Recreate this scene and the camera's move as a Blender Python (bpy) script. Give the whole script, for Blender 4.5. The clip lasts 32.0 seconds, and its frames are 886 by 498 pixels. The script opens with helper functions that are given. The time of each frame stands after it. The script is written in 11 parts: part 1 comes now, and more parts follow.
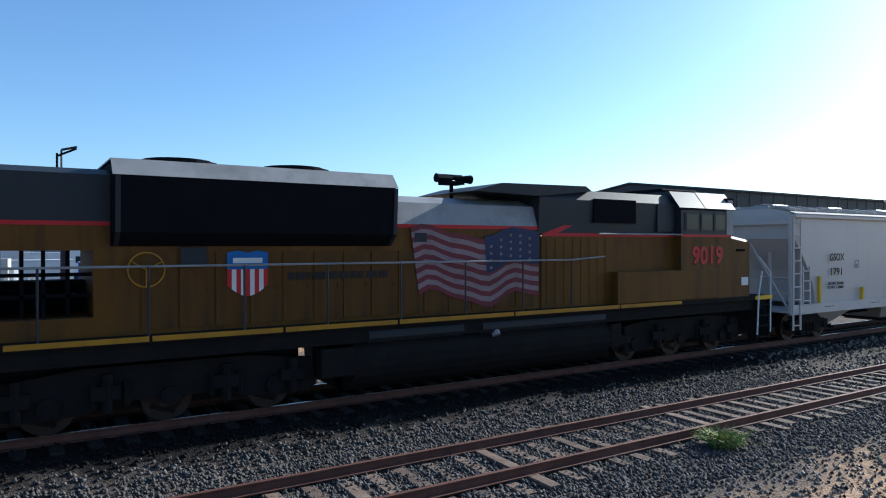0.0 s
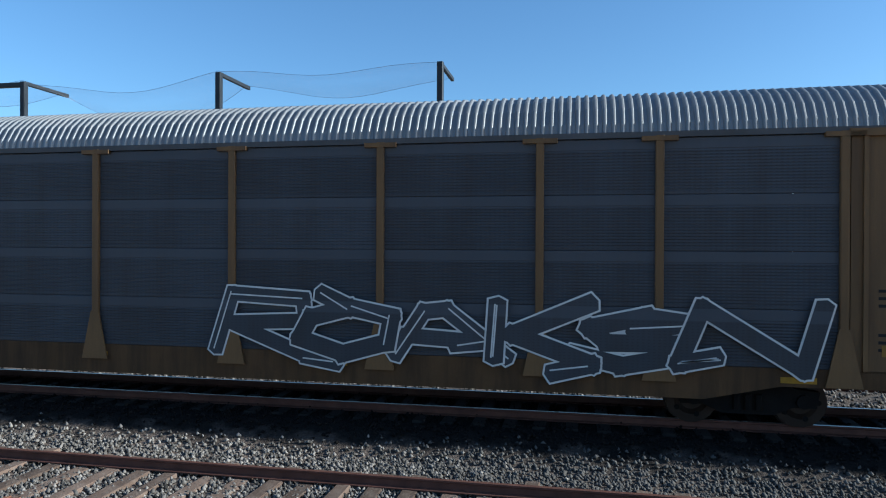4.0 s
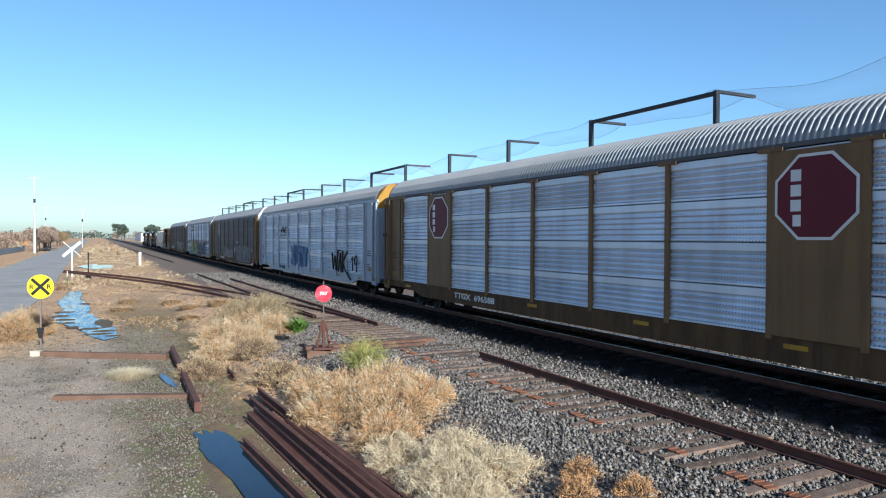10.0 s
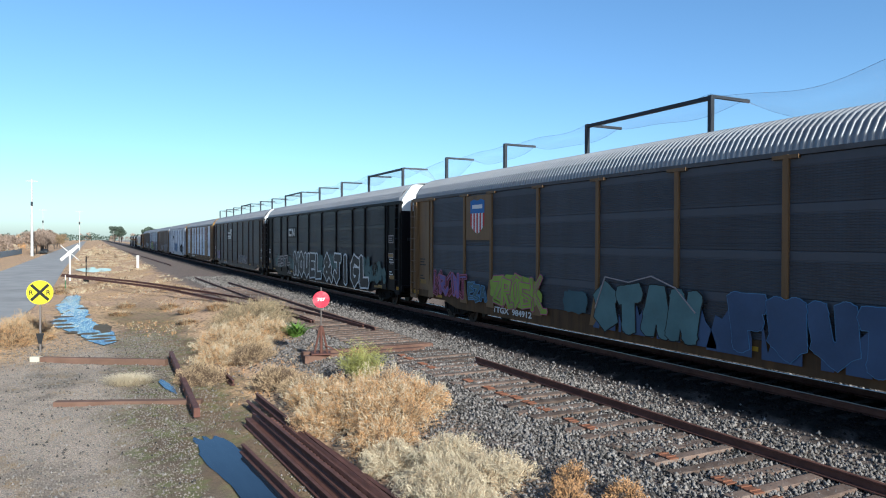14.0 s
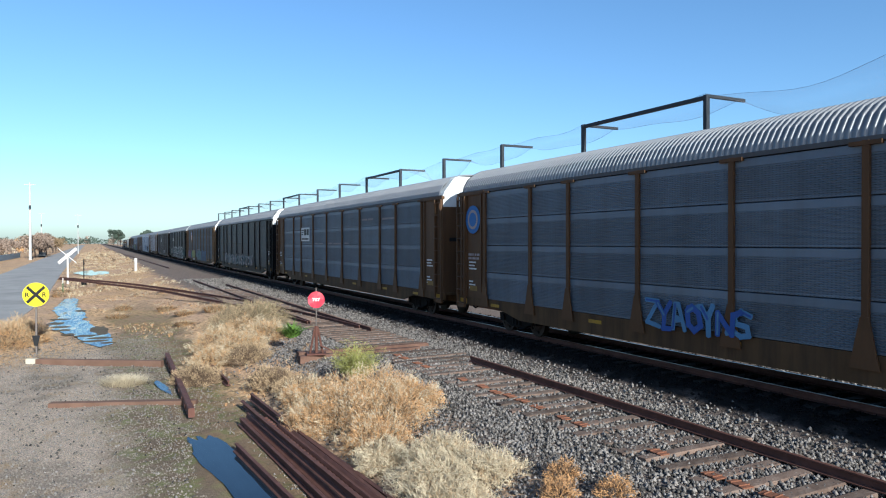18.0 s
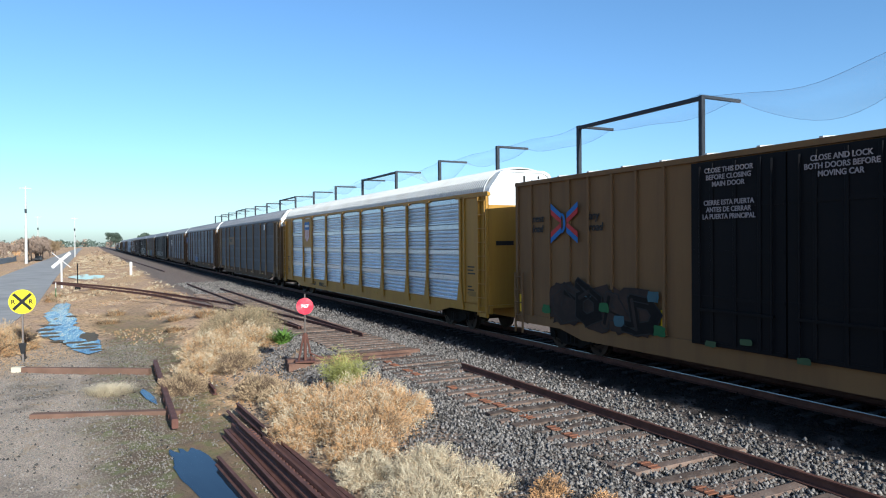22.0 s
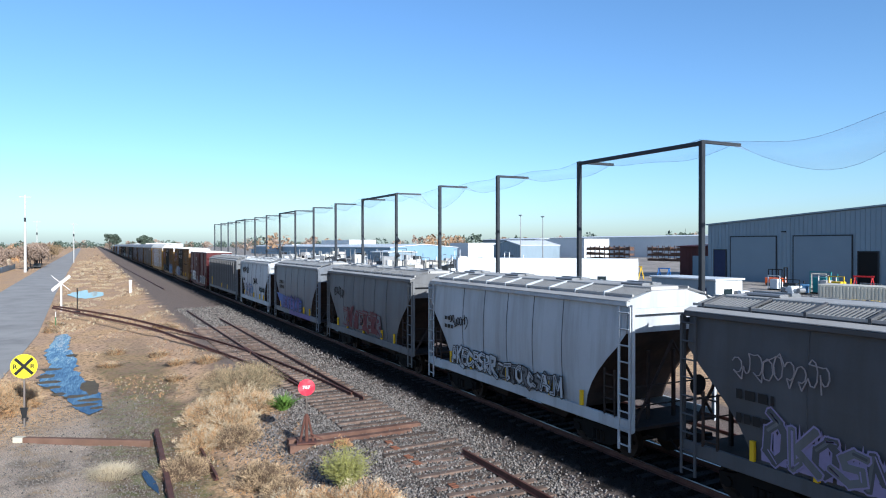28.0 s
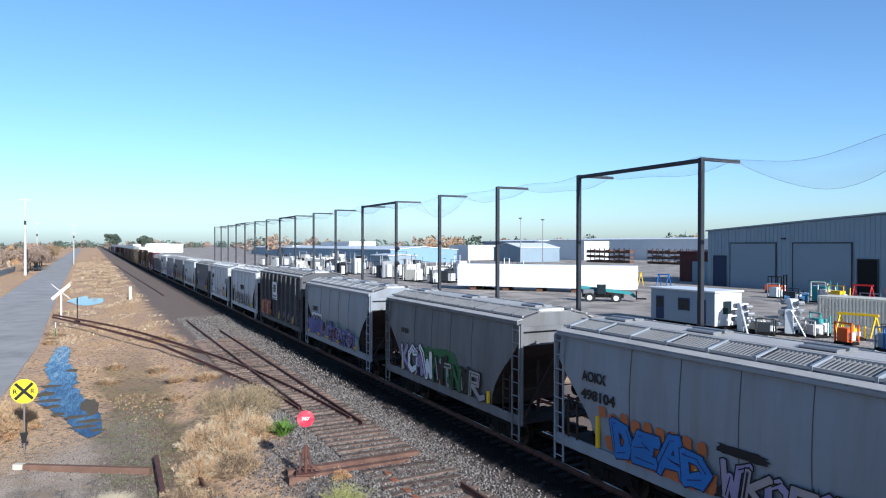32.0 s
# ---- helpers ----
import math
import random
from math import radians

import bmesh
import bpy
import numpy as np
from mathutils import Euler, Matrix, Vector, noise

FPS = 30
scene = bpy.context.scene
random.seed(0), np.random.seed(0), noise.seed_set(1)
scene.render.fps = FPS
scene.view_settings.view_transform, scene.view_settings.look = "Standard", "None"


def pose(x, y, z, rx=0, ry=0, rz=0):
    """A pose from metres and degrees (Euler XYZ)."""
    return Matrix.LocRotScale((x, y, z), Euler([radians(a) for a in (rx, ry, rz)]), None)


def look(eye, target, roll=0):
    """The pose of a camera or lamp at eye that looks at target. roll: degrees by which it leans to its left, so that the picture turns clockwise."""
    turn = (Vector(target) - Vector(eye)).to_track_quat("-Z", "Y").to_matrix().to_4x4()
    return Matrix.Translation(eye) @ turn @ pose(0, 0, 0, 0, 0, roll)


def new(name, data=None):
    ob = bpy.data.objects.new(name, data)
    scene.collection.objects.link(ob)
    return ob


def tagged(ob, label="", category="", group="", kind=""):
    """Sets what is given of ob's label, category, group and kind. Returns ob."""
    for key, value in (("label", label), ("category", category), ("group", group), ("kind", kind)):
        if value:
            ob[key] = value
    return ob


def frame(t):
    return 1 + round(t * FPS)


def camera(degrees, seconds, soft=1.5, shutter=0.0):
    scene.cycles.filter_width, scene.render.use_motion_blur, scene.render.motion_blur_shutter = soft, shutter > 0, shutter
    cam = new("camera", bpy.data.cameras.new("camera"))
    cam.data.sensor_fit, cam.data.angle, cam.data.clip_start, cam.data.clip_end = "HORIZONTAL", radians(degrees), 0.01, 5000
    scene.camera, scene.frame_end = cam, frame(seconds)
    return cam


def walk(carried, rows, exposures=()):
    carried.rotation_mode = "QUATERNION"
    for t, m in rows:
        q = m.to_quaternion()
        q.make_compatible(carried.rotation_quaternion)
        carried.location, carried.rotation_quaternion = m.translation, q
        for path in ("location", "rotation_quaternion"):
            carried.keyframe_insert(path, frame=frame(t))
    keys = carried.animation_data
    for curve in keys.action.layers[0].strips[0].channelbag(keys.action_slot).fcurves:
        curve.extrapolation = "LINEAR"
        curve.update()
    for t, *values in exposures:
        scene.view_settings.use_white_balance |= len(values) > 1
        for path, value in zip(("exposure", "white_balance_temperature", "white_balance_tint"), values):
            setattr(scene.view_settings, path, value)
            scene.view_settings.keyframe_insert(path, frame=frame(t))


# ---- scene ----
cam = camera(65.9, 32.0, soft=1.1)
PATH = [
    (0, (3.433, -9.796, 3.431), (4.505, -8.108, 3.419), 0.0),
    (0.5, (3.412, -9.809, 3.452), (4.277, -8.005, 3.439), 0.1),
    (1, (3.149, -9.725, 3.42), (3.805, -7.836, 3.408), -0.0),
    (1.5, (2.803, -9.666, 3.395), (3.303, -7.729, 3.383), 0.1),
    (2, (2.451, -9.585, 3.352), (2.777, -7.611, 3.34), 0.0),
    (2.5, (2.179, -9.526, 3.333), (2.326, -7.532, 3.321), 0.0),
    (4.5, (1.143, -9.68, 3.376), (0.574, -7.763, 3.364), 0.4),
    (5, (0.984, -9.796, 3.447), (0.228, -7.945, 3.423), 0.5),
    (5.5, (0.86, -9.961, 3.394), (-0.068, -8.189, 3.368), 0.6),
    (6, (0.831, -9.95, 3.329), (-0.268, -8.28, 3.3), 0.6),
    (6.5, (0.865, -9.98, 3.358), (-0.414, -8.443, 3.325), 0.6),
    (7, (0.842, -9.92, 3.248), (-0.603, -8.537, 3.217), 0.1),
    (7.5, (0.916, -10.039, 3.284), (-0.684, -8.84, 3.25), 0.5),
    (8, (0.899, -10.053, 3.29), (-0.836, -9.059, 3.253), 0.5),
    (8.5, (0.823, -9.975, 3.27), (-0.965, -9.081, 3.237), 0.3),
    (9, (0.8, -9.932, 3.312), (-0.992, -9.044, 3.279), 0.4),
    (10, (0.848, -10.0, 3.327), (-0.941, -9.107, 3.297), 0.3),
    (11, (0.913, -10.021, 3.354), (-0.875, -9.126, 3.327), 0.3),
    (12, (0.978, -10.091, 3.366), (-0.808, -9.193, 3.341), 0.2),
    (13, (1.052, -10.016, 3.426), (-0.735, -9.119, 3.402), 0.2),
    (14, (1.086, -10.068, 3.472), (-0.7, -9.169, 3.447), 0.2),
    (14.5, (1.123, -10.053, 3.46), (-0.664, -9.154, 3.436), 0.1),
    (16.5, (1.174, -9.925, 3.428), (-0.611, -9.024, 3.408), -0.0),
    (17, (1.159, -9.982, 3.419), (-0.626, -9.08, 3.4), -0.0),
    (18, (1.19, -9.961, 3.41), (-0.596, -9.059, 3.39), -0.1),
    (19, (1.182, -9.892, 3.392), (-0.603, -8.991, 3.373), -0.2),
    (20, (0.873, -9.652, 3.427), (-0.911, -8.748, 3.409), -0.2),
    (21, (0.911, -9.638, 3.387), (-0.872, -8.733, 3.369), -0.3),
    (22, (1.007, -9.595, 3.526), (-0.776, -8.689, 3.509), -0.4),
    (22.5, (1.084, -9.62, 3.747), (-0.699, -8.714, 3.73), -0.3),
    (23, (1.047, -9.603, 4.021), (-0.735, -8.695, 4.004), -0.3),
    (23.5, (1.039, -9.613, 4.188), (-0.743, -8.705, 4.172), -0.3),
    (24, (1.068, -9.661, 4.4), (-0.714, -8.754, 4.385), -0.3),
    (24.5, (1.088, -9.684, 4.655), (-0.694, -8.775, 4.642), -0.3),
    (25, (1.044, -9.668, 4.885), (-0.738, -8.759, 4.873), -0.2),
    (26, (1.06, -9.681, 5.216), (-0.722, -8.772, 5.202), -0.2),
    (26.5, (1.05, -9.66, 5.379), (-0.733, -8.752, 5.366), -0.2),
    (28.5, (1.037, -9.718, 6.231), (-0.745, -8.809, 6.218), -0.0),
    (29, (1.016, -9.727, 6.384), (-0.766, -8.82, 6.371), 0.0),
    (30, (1.025, -9.726, 6.609), (-0.757, -8.819, 6.596), 0.1),
    (31, (1.061, -9.741, 6.851), (-0.72, -8.833, 6.838), 0.1),
    (32, (1.113, -9.703, 7.036), (-0.669, -8.794, 7.023), 0.1),
]
EXPOSURE = [(0.0, 1.02, 5050, 3), (2.5, 1.0, 5150, 1), (5.0, 0.93, 4800, -4), (9.0, 0.93, 5100, 1), (20.0, 0.93, 5100, 1), (32.0, 0.93, 5000, 6)]
walk(cam, [(t, look(eye, target, roll)) for t, eye, target, roll in PATH], exposures=EXPOSURE)

# ---- world and light ----
SUN_EL, SUN_AZ = radians(23.5), radians(86.8)
world = bpy.data.worlds.new("sky_world")
scene.world = world
world.use_nodes = True
wn = world.node_tree.nodes
sky = wn.new("ShaderNodeTexSky")
sky.sky_type, sky.sun_disc = "NISHITA", False
sky.sun_elevation, sky.sun_rotation = SUN_EL, SUN_AZ
sky.altitude = 0
sky.air_density, sky.dust_density, sky.ozone_density = 0.95, 0.8, 2.15
wn["Background"].inputs["Strength"].default_value = 0.081
world.node_tree.links.new(sky.outputs[0], wn["Background"].inputs["Color"])
sun_data = bpy.data.lights.new("sun", "SUN")
sun_data.energy, sun_data.angle, sun_data.color = 5.0, radians(0.53), (1.0, 0.85, 0.67)
sun = new("sun", sun_data)
SUN_DIR = Vector((math.cos(SUN_EL) * math.sin(SUN_AZ), math.cos(SUN_EL) * math.cos(SUN_AZ), math.sin(SUN_EL)))
sun.matrix_world = look(SUN_DIR * 200, (0, 0, 0))

# ---- materials ----
MATS = {}


def material(name, color, rough=0.6, metal=0.0, vary=0.25, scale=3.0, grain=40.0, bump=0.15, dirt=None, dirt_amount=0.4, dirt_scale=0.8, streak=False, per_object=0.0, second=None, spec=0.22):
    """A node material with broad and fine variation, dirt patches or streaks, and relief."""
    if name in MATS:
        return MATS[name]
    color = [0.78 * c for c in color]
    m = MATS[name] = bpy.data.materials.new(name)
    m.use_nodes = True
    n, l = m.node_tree.nodes, m.node_tree.links
    b = n["Principled BSDF"]
    b.inputs["Roughness"].default_value, b.inputs["Metallic"].default_value = rough, metal
    b.inputs["Specular IOR Level"].default_value = spec
    co = n.new("ShaderNodeTexCoord")
    big = n.new("ShaderNodeTexNoise")
    big.inputs["Scale"].default_value, big.inputs["Detail"].default_value = scale, 6
    fine = n.new("ShaderNodeTexNoise")
    fine.inputs["Scale"].default_value, fine.inputs["Detail"].default_value = grain, 4
    for t in (big, fine):
        l.new(co.outputs["Object"], t.inputs["Vector"])
    dark = [c * (1 - vary) for c in color[:3]] + [1]
    light = [min(1, c * (1 + vary)) for c in (second or color)[:3]] + [1]
    mix = n.new("ShaderNodeMix")
    mix.data_type = "RGBA"
    mix.inputs["A"].default_value, mix.inputs["B"].default_value = dark, light
    ramp = n.new("ShaderNodeMapRange")
    ramp.inputs["From Min"].default_value, ramp.inputs["From Max"].default_value = 0.3, 0.7
    l.new(big.outputs["Fac"], ramp.inputs["Value"])
    add = n.new("ShaderNodeMath")
    add.operation = "MULTIPLY_ADD"
    add.inputs[1].default_value = 0.6
    l.new(ramp.outputs["Result"], add.inputs[0])
    half = n.new("ShaderNodeMath")
    half.operation = "MULTIPLY"
    half.inputs[1].default_value = 0.4
    l.new(fine.outputs["Fac"], half.inputs[0])
    l.new(half.outputs[0], add.inputs[2])
    l.new(add.outputs[0], mix.inputs["Factor"])
    out = mix.outputs["Result"]
    if per_object:
        info = n.new("ShaderNodeObjectInfo")
        hsv = n.new("ShaderNodeHueSaturation")
        mr = n.new("ShaderNodeMapRange")
        mr.inputs["To Min"].default_value, mr.inputs["To Max"].default_value = 1 - per_object, 1 + per_object
        l.new(info.outputs["Random"], mr.inputs["Value"])
        l.new(mr.outputs["Result"], hsv.inputs["Value"])
        l.new(out, hsv.inputs["Color"])
        out = hsv.outputs["Color"]
    if dirt:
        mp = n.new("ShaderNodeMapping")
        mp.inputs["Scale"].default_value = (dirt_scale * 2.2, dirt_scale * 2.2, dirt_scale * 0.22) if streak else (dirt_scale,) * 3
        l.new(co.outputs["Object"], mp.inputs["Vector"])
        dn = n.new("ShaderNodeTexNoise")
        dn.inputs["Scale"].default_value, dn.inputs["Detail"].default_value, dn.inputs["Roughness"].default_value = 1.5, 8, 0.65
        l.new(mp.outputs["Vector"], dn.inputs["Vector"])
        dr = n.new("ShaderNodeMapRange")
        dr.inputs["From Min"].default_value, dr.inputs["From Max"].default_value = 0.45, 0.75
        dr.inputs["To Max"].default_value = dirt_amount
        l.new(dn.outputs["Fac"], dr.inputs["Value"])
        dm = n.new("ShaderNodeMix")
        dm.data_type = "RGBA"
        dm.inputs["B"].default_value = (*dirt[:3], 1)
        l.new(dr.outputs["Result"], dm.inputs["Factor"])
        l.new(out, dm.inputs["A"])
        out = dm.outputs["Result"]
    l.new(out, b.inputs["Base Color"])
    rr = n.new("ShaderNodeMapRange")
    rr.inputs["To Min"].default_value, rr.inputs["To Max"].default_value = max(0.05, rough - 0.12), min(1, rough + 0.12)
    l.new(fine.outputs["Fac"], rr.inputs["Value"])
    l.new(rr.outputs["Result"], b.inputs["Roughness"])
    if bump:
        bp = n.new("ShaderNodeBump")
        bp.inputs["Strength"].default_value, bp.inputs["Distance"].default_value = bump, 0.02
        l.new(fine.outputs["Fac"], bp.inputs["Height"])
        l.new(bp.outputs["Normal"], b.inputs["Normal"])
    return m


def perforated(name, color, rough=0.5, metal=0.5, dirt=(0.1, 0.07, 0.05), amount=0.35, hole=0.02, ribs=5, holes=0.75, plain_band=0.5, dashes=0.16):
    """Ribbed steel sheet with rows of small round holes and grime streaks."""
    m = material(name, color, rough, metal, 0.16, 0.9, 30, 0.1, dirt, amount, 0.5, True, 0.12)
    n, l = m.node_tree.nodes, m.node_tree.links
    b = n["Principled BSDF"]
    base = b.inputs["Base Color"].links[0].from_socket
    co = n.new("ShaderNodeTexCoord")
    sep = n.new("ShaderNodeSeparateXYZ")
    l.new(co.outputs["Object"], sep.inputs[0])

    def wave(sock, period):
        d = n.new("ShaderNodeMath")
        d.operation = "MULTIPLY"
        d.inputs[1].default_value = 2 * math.pi / period
        l.new(sock, d.inputs[0])
        c = n.new("ShaderNodeMath")
        c.operation = "COSINE"
        l.new(d.outputs[0], c.inputs[0])
        return c.outputs[0]

    s = n.new("ShaderNodeMath")
    s.operation = "ADD"
    dash = n.new("ShaderNodeMath")
    dash.operation = "MULTIPLY"
    dash.inputs[1].default_value = dashes
    l.new(wave(sep.outputs["X"], 0.085), dash.inputs[0])
    l.new(dash.outputs[0], s.inputs[0])
    l.new(wave(sep.outputs["Z"], 0.7195 / ribs), s.inputs[1])
    g = n.new("ShaderNodeMapRange")
    g.inputs["From Min"].default_value, g.inputs["From Max"].default_value = 0.72, 1.2
    g.inputs["To Max"].default_value = holes
    l.new(s.outputs[0], g.inputs["Value"])
    # plain band along the top of each of the four stacked sheets
    zz = n.new("ShaderNodeMath")
    zz.operation = "SUBTRACT"
    zz.inputs[1].default_value = 1.08
    l.new(sep.outputs["Z"], zz.inputs[0])
    zm = n.new("ShaderNodeMath")
    zm.operation = "MODULO"
    zm.inputs[1].default_value = 0.9575
    l.new(zz.outputs[0], zm.inputs[0])
    band = n.new("ShaderNodeMapRange")
    band.inputs["From Min"].default_value, band.inputs["From Max"].default_value = 0.74, 0.76
    l.new(zm.outputs[0], band.inputs["Value"])
    plain = n.new("ShaderNodeMix")
    plain.data_type = "RGBA"
    plain.inputs["B"].default_value = (*[(0.62 if ribs < 10 else 1.15) * c for c in color[:3]], 1)
    bf = n.new("ShaderNodeMath")
    bf.operation = "MULTIPLY"
    bf.inputs[1].default_value = plain_band
    l.new(band.outputs["Result"], bf.inputs[0])
    l.new(bf.outputs[0], plain.inputs["Factor"])
    l.new(base, plain.inputs["A"])
    base = plain.outputs["Result"]
    inv = n.new("ShaderNodeMath")
    inv.operation = "SUBTRACT"
    inv.inputs[0].default_value = 1.0
    l.new(band.outputs["Result"], inv.inputs[1])
    hole_f = n.new("ShaderNodeMath")
    hole_f.operation = "MULTIPLY"
    l.new(g.outputs["Result"], hole_f.inputs[0])
    l.new(inv.outputs[0], hole_f.inputs[1])
    mx = n.new("ShaderNodeMix")
    mx.data_type = "RGBA"
    mx.inputs["B"].default_value = (hole, hole, hole, 1)
    l.new(hole_f.outputs[0], mx.inputs["Factor"])
    l.new(base, mx.inputs["A"])
    l.new(mx.outputs["Result"], b.inputs["Base Color"])
    return m


RUST = (0.09, 0.035, 0.02)
GRIME = (0.035, 0.028, 0.022)
galv = material("galvanised_roof_steel", (0.275, 0.278, 0.29), 0.5, 0.5, 0.12, 0.7, 25, 0.08, (0.25, 0.22, 0.2), 0.3, 0.6)
grating_steel = material("dull_grating_steel", (0.20, 0.20, 0.205), 0.6, 0.2, 0.15, 0.7, 25, 0.08, (0.1, 0.085, 0.07), 0.4, 0.6)
# pale dusty roof; on dark hoppers its paleness also paints the sunlight
roof_dust_sunlit = material("dusty_sunlit_pale_hopper_roof", (0.44, 0.42, 0.40), 0.75, 0, 0.2, 0.7, 20, 0.1, (0.2, 0.18, 0.16), 0.45, 0.6)
roof_white = material("weathered_white_roof_steel", (0.55, 0.54, 0.52), 0.6, 0.1, 0.1, 0.8, 25, 0.08, (0.3, 0.24, 0.18), 0.35, 0.6)
silver_panel = perforated("bright_galvanised_screen", (0.80, 0.87, 0.98))
fine_panel = perforated("finely_slotted_silver_screen", (0.66, 0.75, 0.88), ribs=18, holes=0.6, dashes=0.5, plain_band=0.15)
shining_panel = perforated("shining_new_screen", (0.72, 0.80, 0.92), 0.3, 0.6, (0.5, 0.5, 0.5), 0.2)
slate_panel = perforated("weathered_grey_screen", (0.072, 0.077, 0.092), 0.6, 0.2, (0.045, 0.038, 0.036), 0.6, ribs=14, holes=0.3, dashes=0.35, plain_band=0.5)
blue_panel = perforated("blue_grey_screen", (0.17, 0.20, 0.25), 0.55, 0.4, (0.07, 0.06, 0.05), 0.4, ribs=16, holes=0.55, dashes=0.35, plain_band=0.2)
brown_panel = perforated("dark_brown_screen", (0.034, 0.028, 0.030), 0.5, 0.0, (0.055, 0.048, 0.045), 0.5, ribs=14, holes=0.4, dashes=0.35, plain_band=0.3)
black_panel = perforated("black_screen", (0.018, 0.018, 0.021), 0.5, 0.0, (0.04, 0.036, 0.035), 0.5, ribs=14, holes=0.4, dashes=0.35, plain_band=0.3)
tan_paint = material("faded_ochre_yellow_paint", (0.195, 0.115, 0.050), 0.55, 0, 0.18, 0.6, 20, 0.08, (0.05, 0.03, 0.02), 0.7, 0.5, True)
grimy_sill = material("grimy_ochre_sill_paint", (0.115, 0.068, 0.034), 0.7, 0, 0.25, 1.2, 20, 0.1, (0.022, 0.018, 0.015), 0.8, 0.8, True, spec=0.1)
umber_paint = material("weathered_umber_brown_paint", (0.125, 0.068, 0.034), 0.55, 0, 0.18, 0.6, 20, 0.08, (0.04, 0.025, 0.018), 0.6, 0.5, True, spec=0.1)
yellow_paint = material("bright_armour_yellow_paint", (0.42, 0.225, 0.03), 0.5, 0, 0.1, 0.6, 20, 0.06, RUST, 0.3, 0.5, True)
silver_paint = material("pale_silver_car_paint", (0.42, 0.47, 0.56), 0.5, 0.2, 0.1, 0.7, 20, 0.06, (0.14, 0.11, 0.09), 0.35, 0.5, True)
dim_frame = material("dull_blue_grey_car_paint", (0.205, 0.235, 0.285), 0.5, 0.1, 0.1, 0.7, 20, 0.06, (0.09, 0.08, 0.07), 0.35, 0.5, True)
brown_paint = material("dark_brown_car_paint", (0.024, 0.013, 0.012), 0.55, 0, 0.2, 0.7, 20, 0.08, (0.1, 0.07, 0.05), 0.5, 0.5, True)
black_paint = material("dusty_black_car_paint", (0.010, 0.010, 0.012), 0.5, 0, 0.2, 0.7, 20, 0.08, (0.015, 0.013, 0.012), 0.35, 0.5, True, spec=0.05)
white_paint = material("clean_white_car_paint", (0.60, 0.555, 0.52), 0.45, 0, 0.06, 0.6, 18, 0.04, (0.35, 0.31, 0.27), 0.25, 0.5, True)
grey_paint = material("light_grey_hopper_paint", (0.27, 0.295, 0.335), 0.5, 0, 0.1, 0.6, 18, 0.06, (0.14, 0.12, 0.1), 0.55, 0.45, True)
slate_hopper = material("dull_blue_grey_hopper_paint", (0.165, 0.18, 0.21), 0.5, 0, 0.12, 0.6, 18, 0.06, (0.08, 0.07, 0.065), 0.6, 0.45, True)
pale_hopper = material("pale_weathered_hopper_paint", (0.52, 0.54, 0.57), 0.5, 0, 0.12, 0.6, 18, 0.06, (0.17, 0.15, 0.13), 0.6, 0.45, True)
dusty_grey = material("stained_grey_hopper_paint", (0.17, 0.17, 0.175), 0.6, 0, 0.2, 0.6, 18, 0.08, (0.07, 0.06, 0.055), 0.7, 0.45, True)
dull_grey = material("soot_stained_grey_paint", (0.10, 0.10, 0.107), 0.65, 0, 0.22, 0.6, 18, 0.08, (0.05, 0.045, 0.04), 0.6, 0.45, True)
box_tan = material("tan_boxcar_paint", (0.30, 0.17, 0.072), 0.6, 0, 0.12, 0.6, 20, 0.08, (0.13, 0.07, 0.04), 0.5, 0.5, True)
box_brown = material("brownish_tan_boxcar_paint", (0.215, 0.122, 0.052), 0.6, 0, 0.14, 0.6, 20, 0.08, (0.09, 0.05, 0.03), 0.55, 0.5, True, spec=0.12)
oxide_red = material("oxide_red_boxcar_paint", (0.082, 0.012, 0.013), 0.6, 0, 0.16, 0.6, 20, 0.08, (0.04, 0.012, 0.012), 0.6, 0.5, True)
# mottled dark brown: paints shade on hopper ends and bays, also graffiti marks
shade_mark_brown = material("rusty_dark_shade_and_marks", (0.035, 0.026, 0.022), 0.85, 0, 0.3, 1.5, 20, 0.15, (0.08, 0.04, 0.025), 0.5, 1.0)
under_black = material("oily_black_running_gear", (0.012, 0.0115, 0.012), 0.8, 0, 0.3, 4, 30, 0.2, (0.02, 0.015, 0.012), 0.5, 1.5, spec=0.1)
wheel_steel = material("worn_wheel_steel", (0.05, 0.038, 0.032), 0.5, 0.7, 0.25, 4, 30, 0.1)
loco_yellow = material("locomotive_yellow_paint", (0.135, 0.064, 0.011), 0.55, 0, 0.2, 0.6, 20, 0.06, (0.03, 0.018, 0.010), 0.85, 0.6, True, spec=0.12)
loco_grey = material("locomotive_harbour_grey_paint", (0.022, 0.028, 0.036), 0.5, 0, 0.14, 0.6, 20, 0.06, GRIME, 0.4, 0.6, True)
loco_dark = material("dark_radiator_mesh", (0.008, 0.009, 0.012), 0.8, 0.0, 0.2, 3, 60, 0.2, spec=0.03)
loco_silver = material("pale_grey_loco_roof", (0.32, 0.32, 0.32), 0.55, 0.1, 0.15, 1, 20, 0.06, GRIME, 0.4, 1)
loco_stripe = material("orange_yellow_sill_tape", (0.42, 0.21, 0.01), 0.5, 0, 0.1, 2, 20, 0.02, GRIME, 0.4, 1)
red_mark = material("red_marking_paint", (0.45, 0.02, 0.025), 0.5, 0, 0.1, 2, 20, 0.02)
white_mark = material("white_marking_paint", (0.75, 0.75, 0.74), 0.55, 0, 0.08, 2, 20, 0.02, (0.3, 0.25, 0.2), 0.25, 1.2)
black_mark = material("black_marking_paint", (0.015, 0.015, 0.017), 0.55, 0, 0.1, 2, 20, 0.02)
